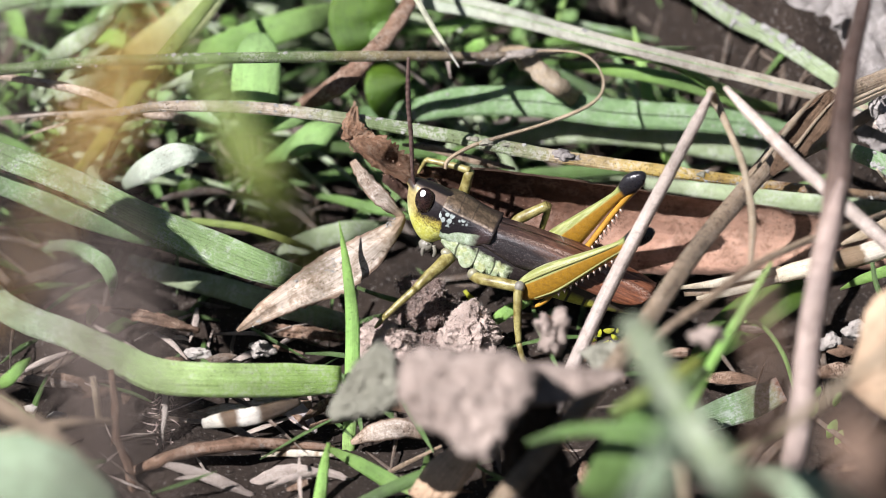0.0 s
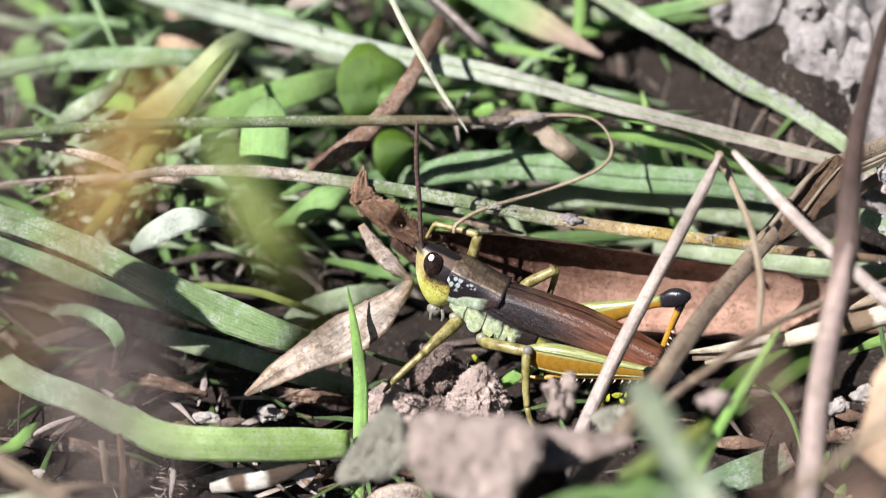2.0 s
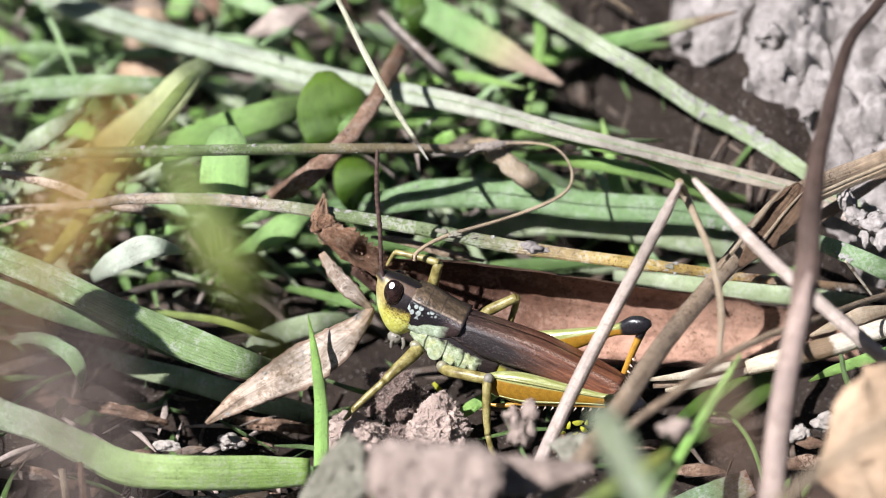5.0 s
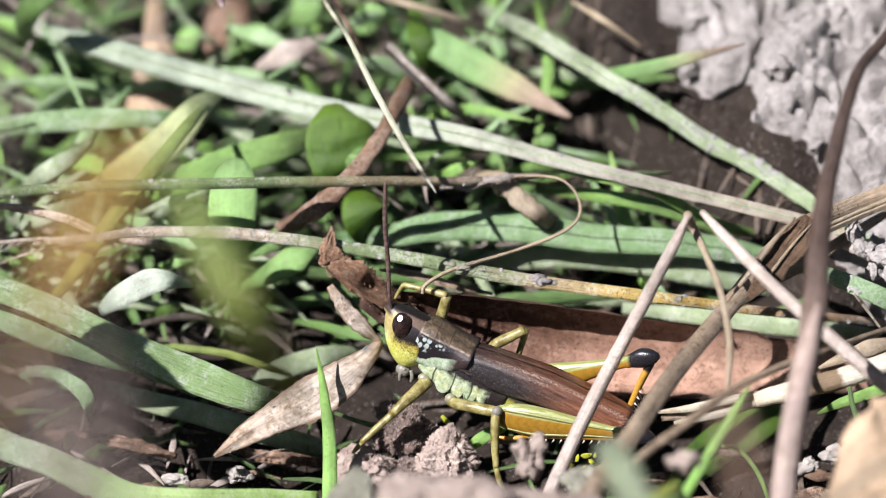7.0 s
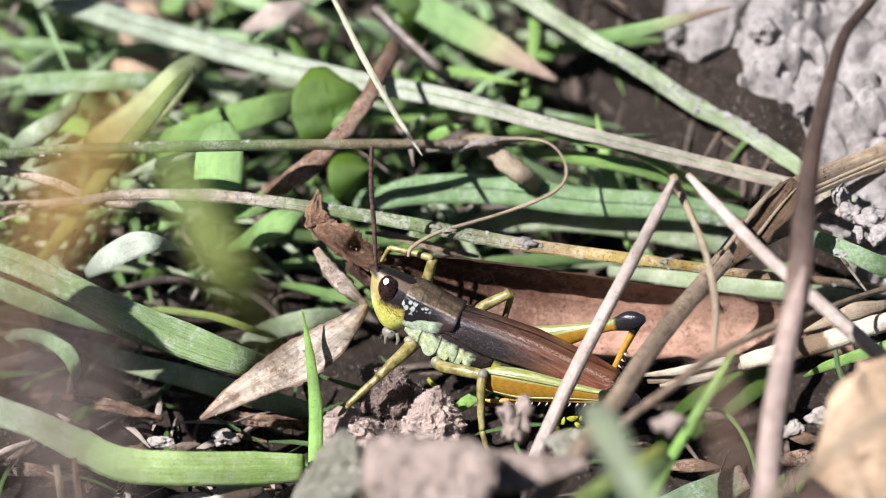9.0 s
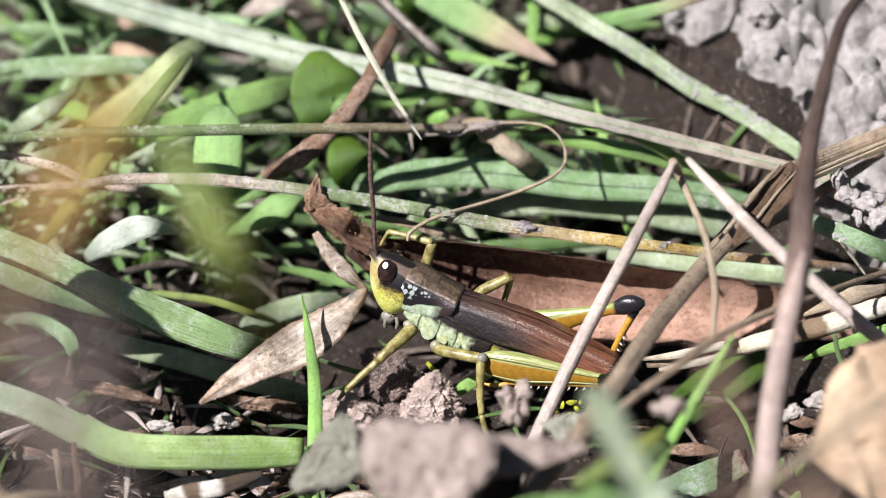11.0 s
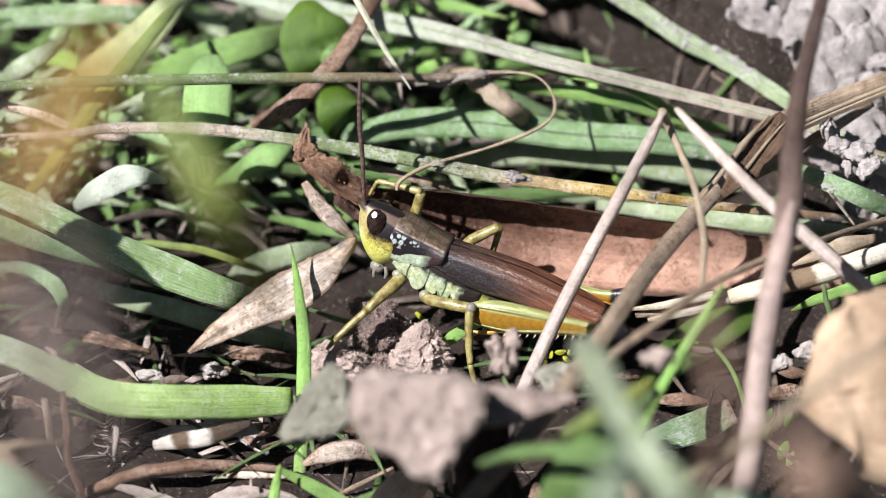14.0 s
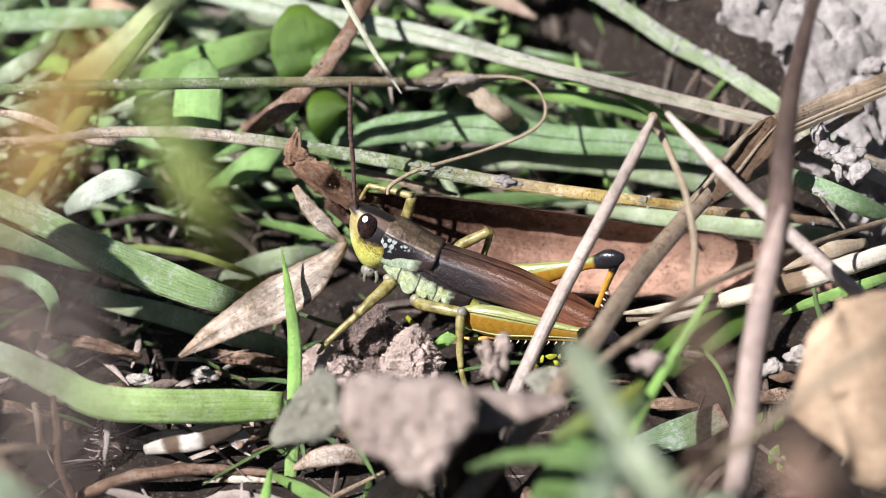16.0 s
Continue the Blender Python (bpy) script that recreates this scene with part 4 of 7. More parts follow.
# upper left
blade("grass", [(-20.1, 25.33, 3.96), (-17.6, 19.61, 9.59), (-13.41, 19.83, 11.41), (-9.3, 21.42, 11.75), (-5.65, 26.87, 8.91)], [1.20, 2.08, 2.40, 2.16, 1.20], m_grass_bright, "wide soft green grass blade", "grass", arc=0.8)
blade("grass", [(-35.86, 36.29, 1.47), (-30.21, 25.55, 10.44), (-24.37, 24.22, 11.97), (-17.95, 24.3, 12.07), (-15.09, 30.88, 7.46)], [0.80, 1.44, 1.76, 1.20, 0.40], m_pale_back, "pale green grass blade", "grass", arc=0.8)
blade("grass", [(-15.27, 26.76, 11.89), (-16.09, 17.84, 16.81), (-18.85, 14.02, 15.38), (-21.63, 11.02, 13.35), (-24.33, 9.32, 9.78), (-27.42, 11.87, 3.48)], [0.40, 0.88, 1.12, 1.20, 1.04, 0.56], m_yellow_green, "slanting yellow-green grass blade", "grass", arc=1.0)
blade("grass", [(-14.16, 30.65, 10.3), (-15.94, 23.16, 13.82), (-18.38, 20.63, 12.36), (-21.28, 19.3, 10.78), (-24.5, 22.18, 6.43)], [0.64, 2.1, 2.8, 2.5, 1.0], m_yellow_pale, "wide yellowing grass blade", "grass", arc=0.7)
blade("grass", [(-29.54, 22.31, 6.59), (-27.42, 18.38, 11.23), (-25.35, 19.17, 12.18), (-23.75, 23.15, 10.7)], [0.64, 1.44, 1.44, 0.40], m_grey_grass, "dusty pale grass blade", "grass", arc=0.8)
blade("grass", [(-30.38, 20.96, 4.98), (-27.83, 16.38, 8.86), (-25.35, 16.78, 9.33), (-22.83, 22.18, 6.43)], [0.56, 1.44, 1.44, 0.48], m_grey_grass, "whitish dusty grass blade", "grass", arc=0.8)
blade("grass", [(-20.51, 18.09, 7.78), (-17.77, 14.82, 11.66), (-14.95, 16.08, 11.61)], [0.32, 0.80, 0.32], m_grey_grass, "pale narrow grass blade", "grass", arc=0.8)
blade("grass", [(-24.04, 14.62, 3.64), (-22.96, 12.31, 7.11), (-22.05, 14.66, 6.8)], [0.32, 0.80, 0.32], m_grey_grass, "pale short grass blade", "grass", arc=0.8)
blade("grass", [(-32.48, 20.56, 4.5), (-31.13, 16.52, 9.02), (-29.97, 18.5, 9.82), (-29.27, 25.11, 6.81)], [0.40, 0.96, 0.96, 0.32], m_grass_bright, "green grass blade among the undergrowth", "grass", arc=0.8)
blade("dry_stump", [(-20.16, 49.99, 8.44), (-20.13, 44.45, 8.07), (-20.06, 40.62, 8.17), (-19.65, 36.52, 7.96), (-19.38, 33.39, 7.34), (-20.49, 31.74, 5.37), (-21.73, 32.60, 1.73)], [1.4, 1.5, 1.8, 4.2, 5.4, 4.4, 2.6], m_stump, "broad tan dry stem base", "stem", arc=1.4, thick=0.4)
blade("dry_stump", [(-14.26, 56.63, 7.03), (-14.27, 48.84, 7.08), (-14.57, 43.32, 6.72), (-15.19, 40.54, 4.97), (-16.37, 40.18, 1.42)], [2.4, 3.4, 3.8, 3.4, 1.8], m_twig, "dark brown stem base", "stem", arc=1.4, thick=0.4)
blade("grass", [(-29.49, 46.37, 1.04), (-29.12, 30.54, 16.39), (-25.9, 29.16, 20.98), (-21.75, 31.03, 23.2)], [1.20, 1.76, 1.76, 1.20], m_grass, "out-of-focus green grass blade", "grass", arc=0.8)
blade("pink_bud", [(-14.62, 26.16, 23.62), (-14.25, 24.51, 23.2), (-13.92, 23.87, 22.45)], [0.80, 0.72, 0.32], m_bud, "small pinkish grass bud with a pale tip", "bud", arc=2.6, thick=0.3)
blade("tan_leaf_scrap", [(-12.11, 33.07, 10.08), (-9.66, 30.53, 13.27), (-6.53, 32.96, 13.06)], [0.48, 2.24, 0.56], m_straw_pink, "pinkish dry leaf scrap in the grass", "leaf", arc=0.8)
blade("thin_straw", [(-5.8, 42.07, 11.47), (-1.43, 33.11, 16.34), (2.78, 31.48, 15.96), (6.65, 34.58, 11.87)], [0.40, 0.56, 0.56, 0.24], m_straw, "thin orange-tan straw in the grass", "straw", arc=1.2)
blade("thin_straw", [(11.65, 33.31, 16.20), (13.58, 28.50, 18.13), (16.96, 27.82, 15.80)], [0.32, 0.56, 0.24], m_straw, "thin tan straw lying slanted", "straw", arc=1.2)
blade("grass", [(2.4, 33.72, 7.73), (1.1, 31.07, 12.35), (0.25, 32.43, 13.97), (-0.17, 39.75, 11.81)], [1.04, 2.00, 1.84, 0.64], m_leaf, "green leaf blade in the undergrowth", "grass", arc=0.8)
blade("grass", [(7.7, 39.85, 2.6), (10.97, 33.72, 7.73), (14.4, 33.94, 8)], [0.96, 1.36, 0.64], m_grass_bright, "green grass blade among the undergrowth", "grass", arc=0.8)
blade("grass", [(8.05, 37.76, 6.33), (10.86, 31.19, 10.95), (13.4, 30.92, 10.62)], [0.56, 0.96, 0.32], m_grey_grass, "pale grass blade among the undergrowth", "grass", arc=0.8)
for i, (c, w) in enumerate((((-24.08, 35.38, 6.6), 2.2), ((-12.38, 36.2, 10.69), 2.3), ((-17.49, 39.43, 8.32), 2.0), ((9.58, 27.78, 6.88), 1.6), ((8.48, 24.3, 5.84), 1.4), ((6.19, 27.24, 6.24), 1.5), ((-32.05, 34.21, 5.21), 2.4), ((-8.36, 38.92, 10.82), 2.4), ((-3.61, 37.97, 11.25), 2.6), ((-1.03, 34.82, 9.05), 2.2))):
    x, y, z = c
    blade("small_leaf", [(x - w * 0.5, y, z - w * 0.4), (x, y - 0.2, z + 0.1), (x + w * 0.5, y, z + w * 0.45)], oval(w * 0.9, 0.15), m_leaf_bright, "small round bright green leaf", "leaf", group="small leaves", arc=0.7, roll=20 * math.sin(i * 2.1))

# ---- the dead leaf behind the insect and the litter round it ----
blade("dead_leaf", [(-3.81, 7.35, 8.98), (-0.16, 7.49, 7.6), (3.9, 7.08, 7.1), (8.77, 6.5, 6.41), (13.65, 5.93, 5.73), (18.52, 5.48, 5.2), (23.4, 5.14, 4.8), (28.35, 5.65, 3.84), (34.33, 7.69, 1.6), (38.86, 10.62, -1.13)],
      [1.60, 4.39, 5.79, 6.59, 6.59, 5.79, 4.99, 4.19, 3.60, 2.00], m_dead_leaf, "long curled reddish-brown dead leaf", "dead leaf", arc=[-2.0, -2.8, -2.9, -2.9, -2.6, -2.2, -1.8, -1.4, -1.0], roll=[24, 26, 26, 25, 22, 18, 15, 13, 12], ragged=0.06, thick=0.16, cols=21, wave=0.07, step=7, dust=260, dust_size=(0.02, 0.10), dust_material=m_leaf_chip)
crumpled = blade("crumpled_leaf", [(-5.89, 7.52, 14.63), (-6.12, 6.36, 14.02), (-5.60, 5.43, 13.22), (-4.32, 4.91, 12.30), (-2.84, 4.68, 11.24), (-1.33, 4.94, 9.99), (0.2, 5.6, 8.9)], [0.35, 1.3, 2.2, 2.6, 2.4, 2.0, 1.3], m_crumpled, "crumpled dark brown leaf end", "dead leaf", arc=[1.2, -1.5, -2.0, -1.7, -1.3], roll=[0, -14, -20, -16, -8], ragged=0.35, wave=0.45, thick=0.16, cols=13, dust=150, dust_size=(0.02, 0.09), dust_material=m_leaf_chip, step=12)
torn = blade("torn_lobe", [(-6.83, 5.32, 13.41), (-6.35, 5.53, 13.65), (-5.72, 5.79, 13.65), (-5.08, 5.79, 13.03)], [0.4, 1.0, 1.1, 0.5], m_crumpled, "curled tan torn edge", "", arc=1.4, ragged=0.4, wave=0.4, thick=0.14, cols=9, step=8)
torn.parent = crumpled
blade("bark_strip", [(-6.07, 3.88, 12.62), (-5.15, 2.98, 11.55), (-3.96, 2.13, 10.54), (-2.48, 2.03, 8.86)], [0.56, 1.20, 1.36, 0.48], m_tan_leaf, "rough greyish bark strip", "bark", arc=1.2, ragged=0.35, wave=0.25, thick=0.3)
blade("tan_dead_leaf", [(-14.18, -4.63, 4.03), (-12.11, -3.71, 5.13), (-9.72, -2.84, 6.17), (-7.33, -2.02, 7.15), (-4.94, -1, 8.37), (-3.16, 0.8, 8.95), (-2.48, 2.13, 8.98)], [0.30, 1.55, 2.45, 3.30, 2.60, 1.30, 0.70], m_tan_flat, "rough grey-tan dead leaf with a torn edge", "dead leaf", arc=[0.2, 0.3, 0.35, 0.5, 1.0, 1.7], ragged=0.13, wave=0.16, thick=0.2, cols=11, dust=140, dust_size=(0.02, 0.10), step=10)
blade("bark_strip", [(-24.13, -0.58, 2.65), (-21.85, -1.59, 2.99), (-19.44, -1.93, 2.59), (-17.08, -1.61, 1.41)], [0.40, 0.96, 1.04, 0.48], m_bark, "short rough strip of rotten bark", "bark", arc=1.6, ragged=0.5, wave=0.5, thick=0.3, cols=11, step=12, dust=120, dust_size=(0.02, 0.12), dust_material=m_leaf_chip)
blade("bark_strip", [(-13.93, 0.42, 0.72), (-11.47, -0.8, 0.82), (-9.05, -0.96, 0.63), (-5.85, 0.31, -0.96)], [0.40, 0.96, 1.04, 0.48], m_bark, "rough brown bark strip under the leaf", "bark", arc=1.6, ragged=0.5, wave=0.5, thick=0.3, cols=11, step=12, dust=120, dust_size=(0.02, 0.12), dust_material=m_leaf_chip)
blade("grass", [(-5.82, 1.14, 3.14), (-3.38, -0.14, 3.17), (-0.97, 1.12, 1.56)], [0.24, 0.40, 0.20], m_grass, "thin green grass tip", "grass", arc=0.8)
blade("straw", [(-2.59, 8.49, 10.34), (-0.57, 7.56, 10.78), (2.67, 6.99, 10.1), (5.51, 7.37, 9.01)], [0.24, 0.56, 0.64, 0.24], m_dry_brown, "thin brown dry straw", "straw", arc=1.0)

# ---- clods in front of the insect ----
lump("rough_clod", (2.11, -3.18, 2.3), (1.95, 1.6, 2.6), m_clod, "crumbly pinkish-brown clod under the insect", rough=0.22, fine=0.55, seed=4, spikes=0.45, detail=6, fuzz=2400, facets=8, flat=0.72, turn=-12, hair=0.8)
lump("rough_clod", (-0.78, -0.11, 2.6), (1.9, 1.5, 1.7), m_clod_dark, "dark bristly clod bearing the front foot", rough=0.34, fine=0.9, seed=14, spikes=0.6, detail=6, fuzz=2600, turn=-25, hair=2.2)
lump("rough_clod", (-3.74, -3.43, 2.2), (1.9, 1.4, 0.95), m_clod, "crumbly brown clod beside the green blade", rough=0.4, fine=0.8, seed=8, spikes=0.5, detail=5, fuzz=900, hair=1.7)
lump("rough_clod", (-0.36, -2.63, 1.0), (1.1, 0.9, 0.8), m_clod_dark, "small dark crumb in the hollow", rough=0.45, fine=0.8, seed=19, spikes=0.4, detail=5, fuzz=1200, hair=1.6)
block("front_clod", (1.62, -29.99, 20.49), ((-3.87, 2.55), (-2.85, 3.10), (0.07, 2.66), (2.63, 2.88), (4.82, 1.82), (4.27, -0.18), (2.63, -2.37), (1.53, -4.12), (0.26, -3.83), (-1.39, -2.44), (-3.21, -1.64), (-4.12, 0.18)), 2.4, m_clod_front, "large pale brown clod of dry earth with flat broken faces", seed=6, lean=-0.25)
block("front_clod", (8.18, -26.54, 18.38), ((-3.88, 1.37), (-1.66, 1.37), (0.92, 1.11), (3.51, 1.00), (4.06, 0.48), (2.03, -0.37), (-0.18, -1.22), (-2.77, -1.29)), 1.5, m_clod_front, "flat ridge of pale dry earth", seed=12, grit=0.7, lean=-0.5)
lump("earth_mound", (6.6, -25.6, 7.4), (2.3, 2.1, 9.0), m_ground, "pillar of dark soil that bears the clods", "soil", rough=0.3, fine=0.9, seed=51, detail=5)
block("grey_clod", (-4.58, -21.21, 13.84), ((0.60, 2.79), (1.62, 1.89), (2.11, 0.08), (1.89, -1.43), (-0.08, -2.26), (-2.34, -2.56), (-2.79, -1.89), (-1.96, -0.30), (-0.83, 1.40)), 1.6, m_clod_grey, "grey-green lump of crumbly earth", seed=17, grit=0.9)
lump("small_clod", (7.72, -14.39, 12.41), (0.89, 0.69, 1.58), m_clod_front, "small upright crumb of pale earth", rough=0.5, fine=1.0, seed=31, detail=4)
lump("small_clod", (11.51, -16.80, 12.17), (1.28, 0.89, 0.99), m_clod_grey, "small grey crumb of earth", rough=0.5, fine=1.0, seed=34, detail=4)
lump("small_clod", (17.58, -23.56, 19.97), (1.1, 0.7, 0.5), m_clod_front, "pale brown crumbs of earth", rough=0.5, fine=1.0, seed=36, detail=4, turn=-10)

# ---- blades on the insect's near side ----
blade("grass", [(-38.98, 0.02, 12.69), (-34.00, -4.06, 11.46), (-30.71, -7.77, 9.71), (-28.36, -8.69, 8.59), (-25.61, -9.35, 7.82), (-22.48, -10.31, 6.68), (-19.34, -11.22, 5.61), (-15.03, -11.42, 5.37), (-10.39, -10.14, 4.23), (-6.79, -9.08, 3.40)],
      [1.44, 1.76, 2.00, 2.08, 2.00, 2.24, 2.48, 2.48, 2.48, 1.92], m_grass_near, "broad bent green grass blade with a soft sheen", "grass", arc=0.5, roll=[-10, -14, -16, -10, 0, 8, 12, 10, 6], thick=0.2, cols=9, dust=40, dust_size=(0.03, 0.07), rib=0.09)
blade("grass", [(-6.97, -1.15, 11.29), (-6.73, -2.02, 10.26), (-6.42, -3.29, 8.74), (-6.06, -5.33, 6.32), (-6.02, -7.37, 3.89), (-6.14, -9.4, 1.46), (-6.3, -11.44, -0.97), (-6.44, -11.98, -3.16)], [0.04, 0.32, 0.68, 1.00, 1.12, 1.08, 0.96, 0.80], m_grass_bright, "upright pointed green grass blade", "grass", arc=1.2, thick=0.2)
blade("grass", [(-7.56, -15.45, 3.21), (-7.87, -16.45, 2.01), (-8.19, -17.95, 0.22), (-8.53, -18.21, -2.74)], [0.24, 0.72, 0.96, 0.96], m_grass_bright, "short upright green grass tip", "grass", arc=1.2, thick=0.2)
stalk("bent_straw", [(18.85, 0.16, 21.82), (17.83, -1.16, 20.23), (15.59, -2.67, 15.77), (12.48, -5.86, 10.67), (9.30, -10.85, 6.03), (7.14, -15.75, 2.84), (5.75, -19.51, 1.02), (4.17, -23.47, -1.07)], [0.20, 0.40, 0.46, 0.50, 0.52, 0.52, 0.52, 0.48], m_straw_pink, "pale weathered straw leaning over the insect", "straw", knots=0.08)
stalk("bent_straw", [(19.79, 0.33, 21.99), (21.32, -2.14, 21.71), (24.80, -5.83, 19.95), (26.91, -8.44, 19.49), (29.02, -9.63, 18.07), (31.63, -11.10, 16.33), (34.17, -12.40, 14.77), (38.69, -17.45, 14.05), (42.50, -20.13, 10.84)], [0.20, 0.40, 0.47, 0.49, 0.51, 0.51, 0.47, 0.47], m_straw_pink, "pale weathered straw slanting down", "straw", knots=0.08)
stalk("broken_straw", [(18.78, 0.19, 21.84), (19.33, 0.89, 20.04), (20.13, -1.68, 19.59), (20.86, -5.88, 19.89), (21.36, -9.42, 18.32), (21.24, -11.53, 15.82)], [0.32, 0.30, 0.24, 0.24, 0.24, 0.20], m_straw, "thin brown straw hanging from the bent one", "straw", knots=0.15)
folded = blade("folded_dry_grass", [(27.01, 6.02, 16.73), (25.97, 5.15, 15.69), (24.71, 3.79, 14.85), (22.16, -0.04, 14.17), (17.88, -8.02, 14.68), (13.92, -16.61, 15.04), (10.33, -23.35, 14.94), (6.53, -28.64, 13.93), (3.54, -32.15, 12.39), (0.60, -32.06, 7.22)],
      [0.55, 1.42, 1.66, 1.42, 1.42, 1.50, 1.42, 1.42, 1.34, 1.19], m_dry_brown, "dry brown grass blade sharply creased in the middle", "dry grass", arc=1.3, roll=[10, 6, 0, 0, 0, 0, 0, 0], thick=0.2, cols=11, ragged=0.05, step=8)
half = blade("folded_half", [(26.6, 5.5, 16.43), (28.6, 6.81, 16.11), (31.5, 8.99, 15.61), (35.39, 11.53, 15.52), (41.5, 16.13, 14.78)], [1.04, 1.60, 1.76, 1.60, 1.20], m_dry_brown, "", "", arc=1.5, roll=14, thick=0.2, cols=11, ragged=0.05, step=8)
half.parent = folded
for k, (w, dy) in enumerate(((9, -14), (7, 12), (10, 30))):
    strand = blade("strand", [(26.06, 4.24, 16.16), (28.52, 5.66, 16.3), (31.41, 8, 15.98), (35.29, 10.56, 15.92), (40.98, 15.18, 15.2)], [0.1, w / 25.0, w / 25.0, w / 25.0, 0.2], m_straw, "", "", arc=1.6, thick=0.15)
    strand.parent = folded
    strand.matrix_basis = Matrix.Translation((0, 0.0006 * (k - 1), -dy * 0.00003 - 0.0001 * k))
blade("dry_grass", [(34.77, 12.19, 13.2), (31.26, 8.54, 13.51), (27.96, 6.52, 12.65), (24.68, 4.6, 11.93), (22.21, 2.72, 11.24), (20.61, 1.77, 10.11)], [0.56, 0.88, 1.04, 0.88, 0.72, 0.32], m_dry_brown, "narrow dry brown grass blade", "dry blade", arc=1.2, ragged=0.06)
# inside of the crease, its shade painted by a darker brown
fold = blade("inner_fold", [(27.57, 2.98, 19.33), (26.28, 1.66, 18.37), (24.67, -0.13, 17.18), (23.02, -2.37, 16.38)], [0.96, 2.48, 2.00, 0.32], m_shaded_fold, "inner side of the crease, coloured dark as shade", "", arc=-0.6, ragged=0.2, wave=0.05, thick=0.15, cols=9)
fold.parent = folded
for k, (dx, dy, w) in enumerate(((-12, -4, 9), (16, 12, 6))):
    strand = blade("strand", [(26.98, 2.51, 19.7), (25.69, 1.29, 18.87), (24.23, -0.34, 17.86), (23.03, -1.61, 16.97), (21.74, -3.08, 16.15)], [0.1, w / 25.0, w / 22.0, w / 25.0, 0.1], m_straw, "", "", arc=1.6, thick=0.15, ragged=0.1)
    strand.parent = folded
    strand.matrix_basis = Matrix.Translation((dx * 0.00004, 0, -dy * 0.00004))
for k, (c, r) in enumerate((((32.89, 12.65, 7.52), 1.3), ((33.91, 12.66, 9.09), 1.1), ((35.47, 10.61, 6.64), 1.5), ((36.11, 8.52, 5.7), 1.3), ((35.25, 14.67, 8.37), 1.6), ((33.6, 12.42, 5.69), 1.0), ((37.21, 12.44, 7.27), 1.7), ((32.04, 15.19, 7.43), 0.8), ((37.51, 7.97, 3.5), 1.5), ((31.90, 6.34, 13.99), 0.75), ((33.14, 5.58, 13.88), 0.90), ((33.89, 4.58, 13.45), 0.80), ((32.58, 5.64, 12.39), 0.60), ((31.19, 7.79, 14.17), 0.70))):
    lump("clay_clod", c, (r * 1.2, r, r * 0.8), m_clay, "pale grey clod of dry clay beside the dry grass", "clod", rough=0.30, fine=0.2, facets=13, seed=300 + k, detail=4, group="clay clods", turn=37 * k)
bleached = stalk("white_straw", [(23.84, -2.89, 7.67), (25.51, -2.61, 8.00), (28.10, -2.23, 8.46), (30.69, -1.75, 9.03), (32.88, -1.26, 9.61), (35.37, -0.01, 9.54), (38.89, 2.88, 8.33), (43.55, 8.16, 5.27)], [0.52, 0.66, 0.72, 0.74, 0.70, 0.66, 0.60, 0.55], m_straw_white, "bleached hollow straw with brown joints, split at its end", "straw", flat=0.7, knots=0.12)
for pts, wide in (([(17.04, -3.42, 7.04), (19.34, -3.39, 7.38), (21.72, -3.07, 7.77), (24.12, -2.61, 8.00)], 0.62), ([(18.14, -4.06, 6.59), (20.12, -3.98, 6.99), (22.10, -3.68, 7.35), (24.19, -3.09, 7.74)], 0.58), ([(17.30, -3.40, 6.44), (19.77, -3.17, 6.71), (22.16, -2.84, 7.11), (24.13, -2.63, 7.66)], 0.9)):
    split = blade("split_strand", pts, [wide * 0.45, wide, wide, wide], m_straw_split if wide < 0.8 else m_dry_brown, "", "", arc=1.3, thick=0.14, ragged=0.12, cols=9)
    split.parent = bleached
papery = blade("papery_leaf", [(28.38, -0.70, 8.73), (30.14, -0.57, 9.65), (32.13, -0.14, 10.17), (34.47, 1.32, 9.58)], [0.2, 0.9, 1.3, 0.7], m_straw, "thin papery tan leaf beside the straw", "", arc=0.9, ragged=0.15)
papery.parent = bleached
blade("olive_straw", [(12.89, -23.19, 17.78), (15.58, -20.47, 18.38), (18.30, -17.97, 18.70), (21.14, -14.12, 18.01), (24.81, -10.46, 17.08), (28.16, -7.18, 15.70), (32.24, -1.39, 12.57), (37.60, 4.14, 9.82)], [0.55, 0.63, 0.67, 0.63, 0.55, 0.51, 0.47, 0.47], m_dry_brown, "dull olive-brown dry blade", "dry blade", arc=1.4)
reed = stalk("brown_reed", [(35.27, 8.91, 34.87), (33.39, 6.33, 34.45), (31.75, 3.72, 33.97), (30.06, 1.12, 33.52), (28.95, -1.96, 32.49), (28.31, -4.11, 31.26), (27.70, -6.17, 30.12), (27.25, -8.31, 28.91), (26.87, -10.78, 27.26), (26.62, -13.26, 25.64), (26.17, -15.73, 24.03), (25.12, -19.68, 21.97), (24.38, -22.96, 19.39), (23.98, -25.98, 17.10), (23.45, -28.40, 14.20), (23.23, -28.26, 9.11), (23.04, -26.96, 2.72)], [0.33, 0.34, 0.36, 0.39, 0.45, 0.53, 0.61, 0.69, 0.79, 0.86, 0.84, 0.81, 0.82, 0.81, 0.77, 0.73, 0.69], m_stem_brown, "tall stem, dark brown above and mauve-tan below", "stem", flat=0.8, knots=0.1)
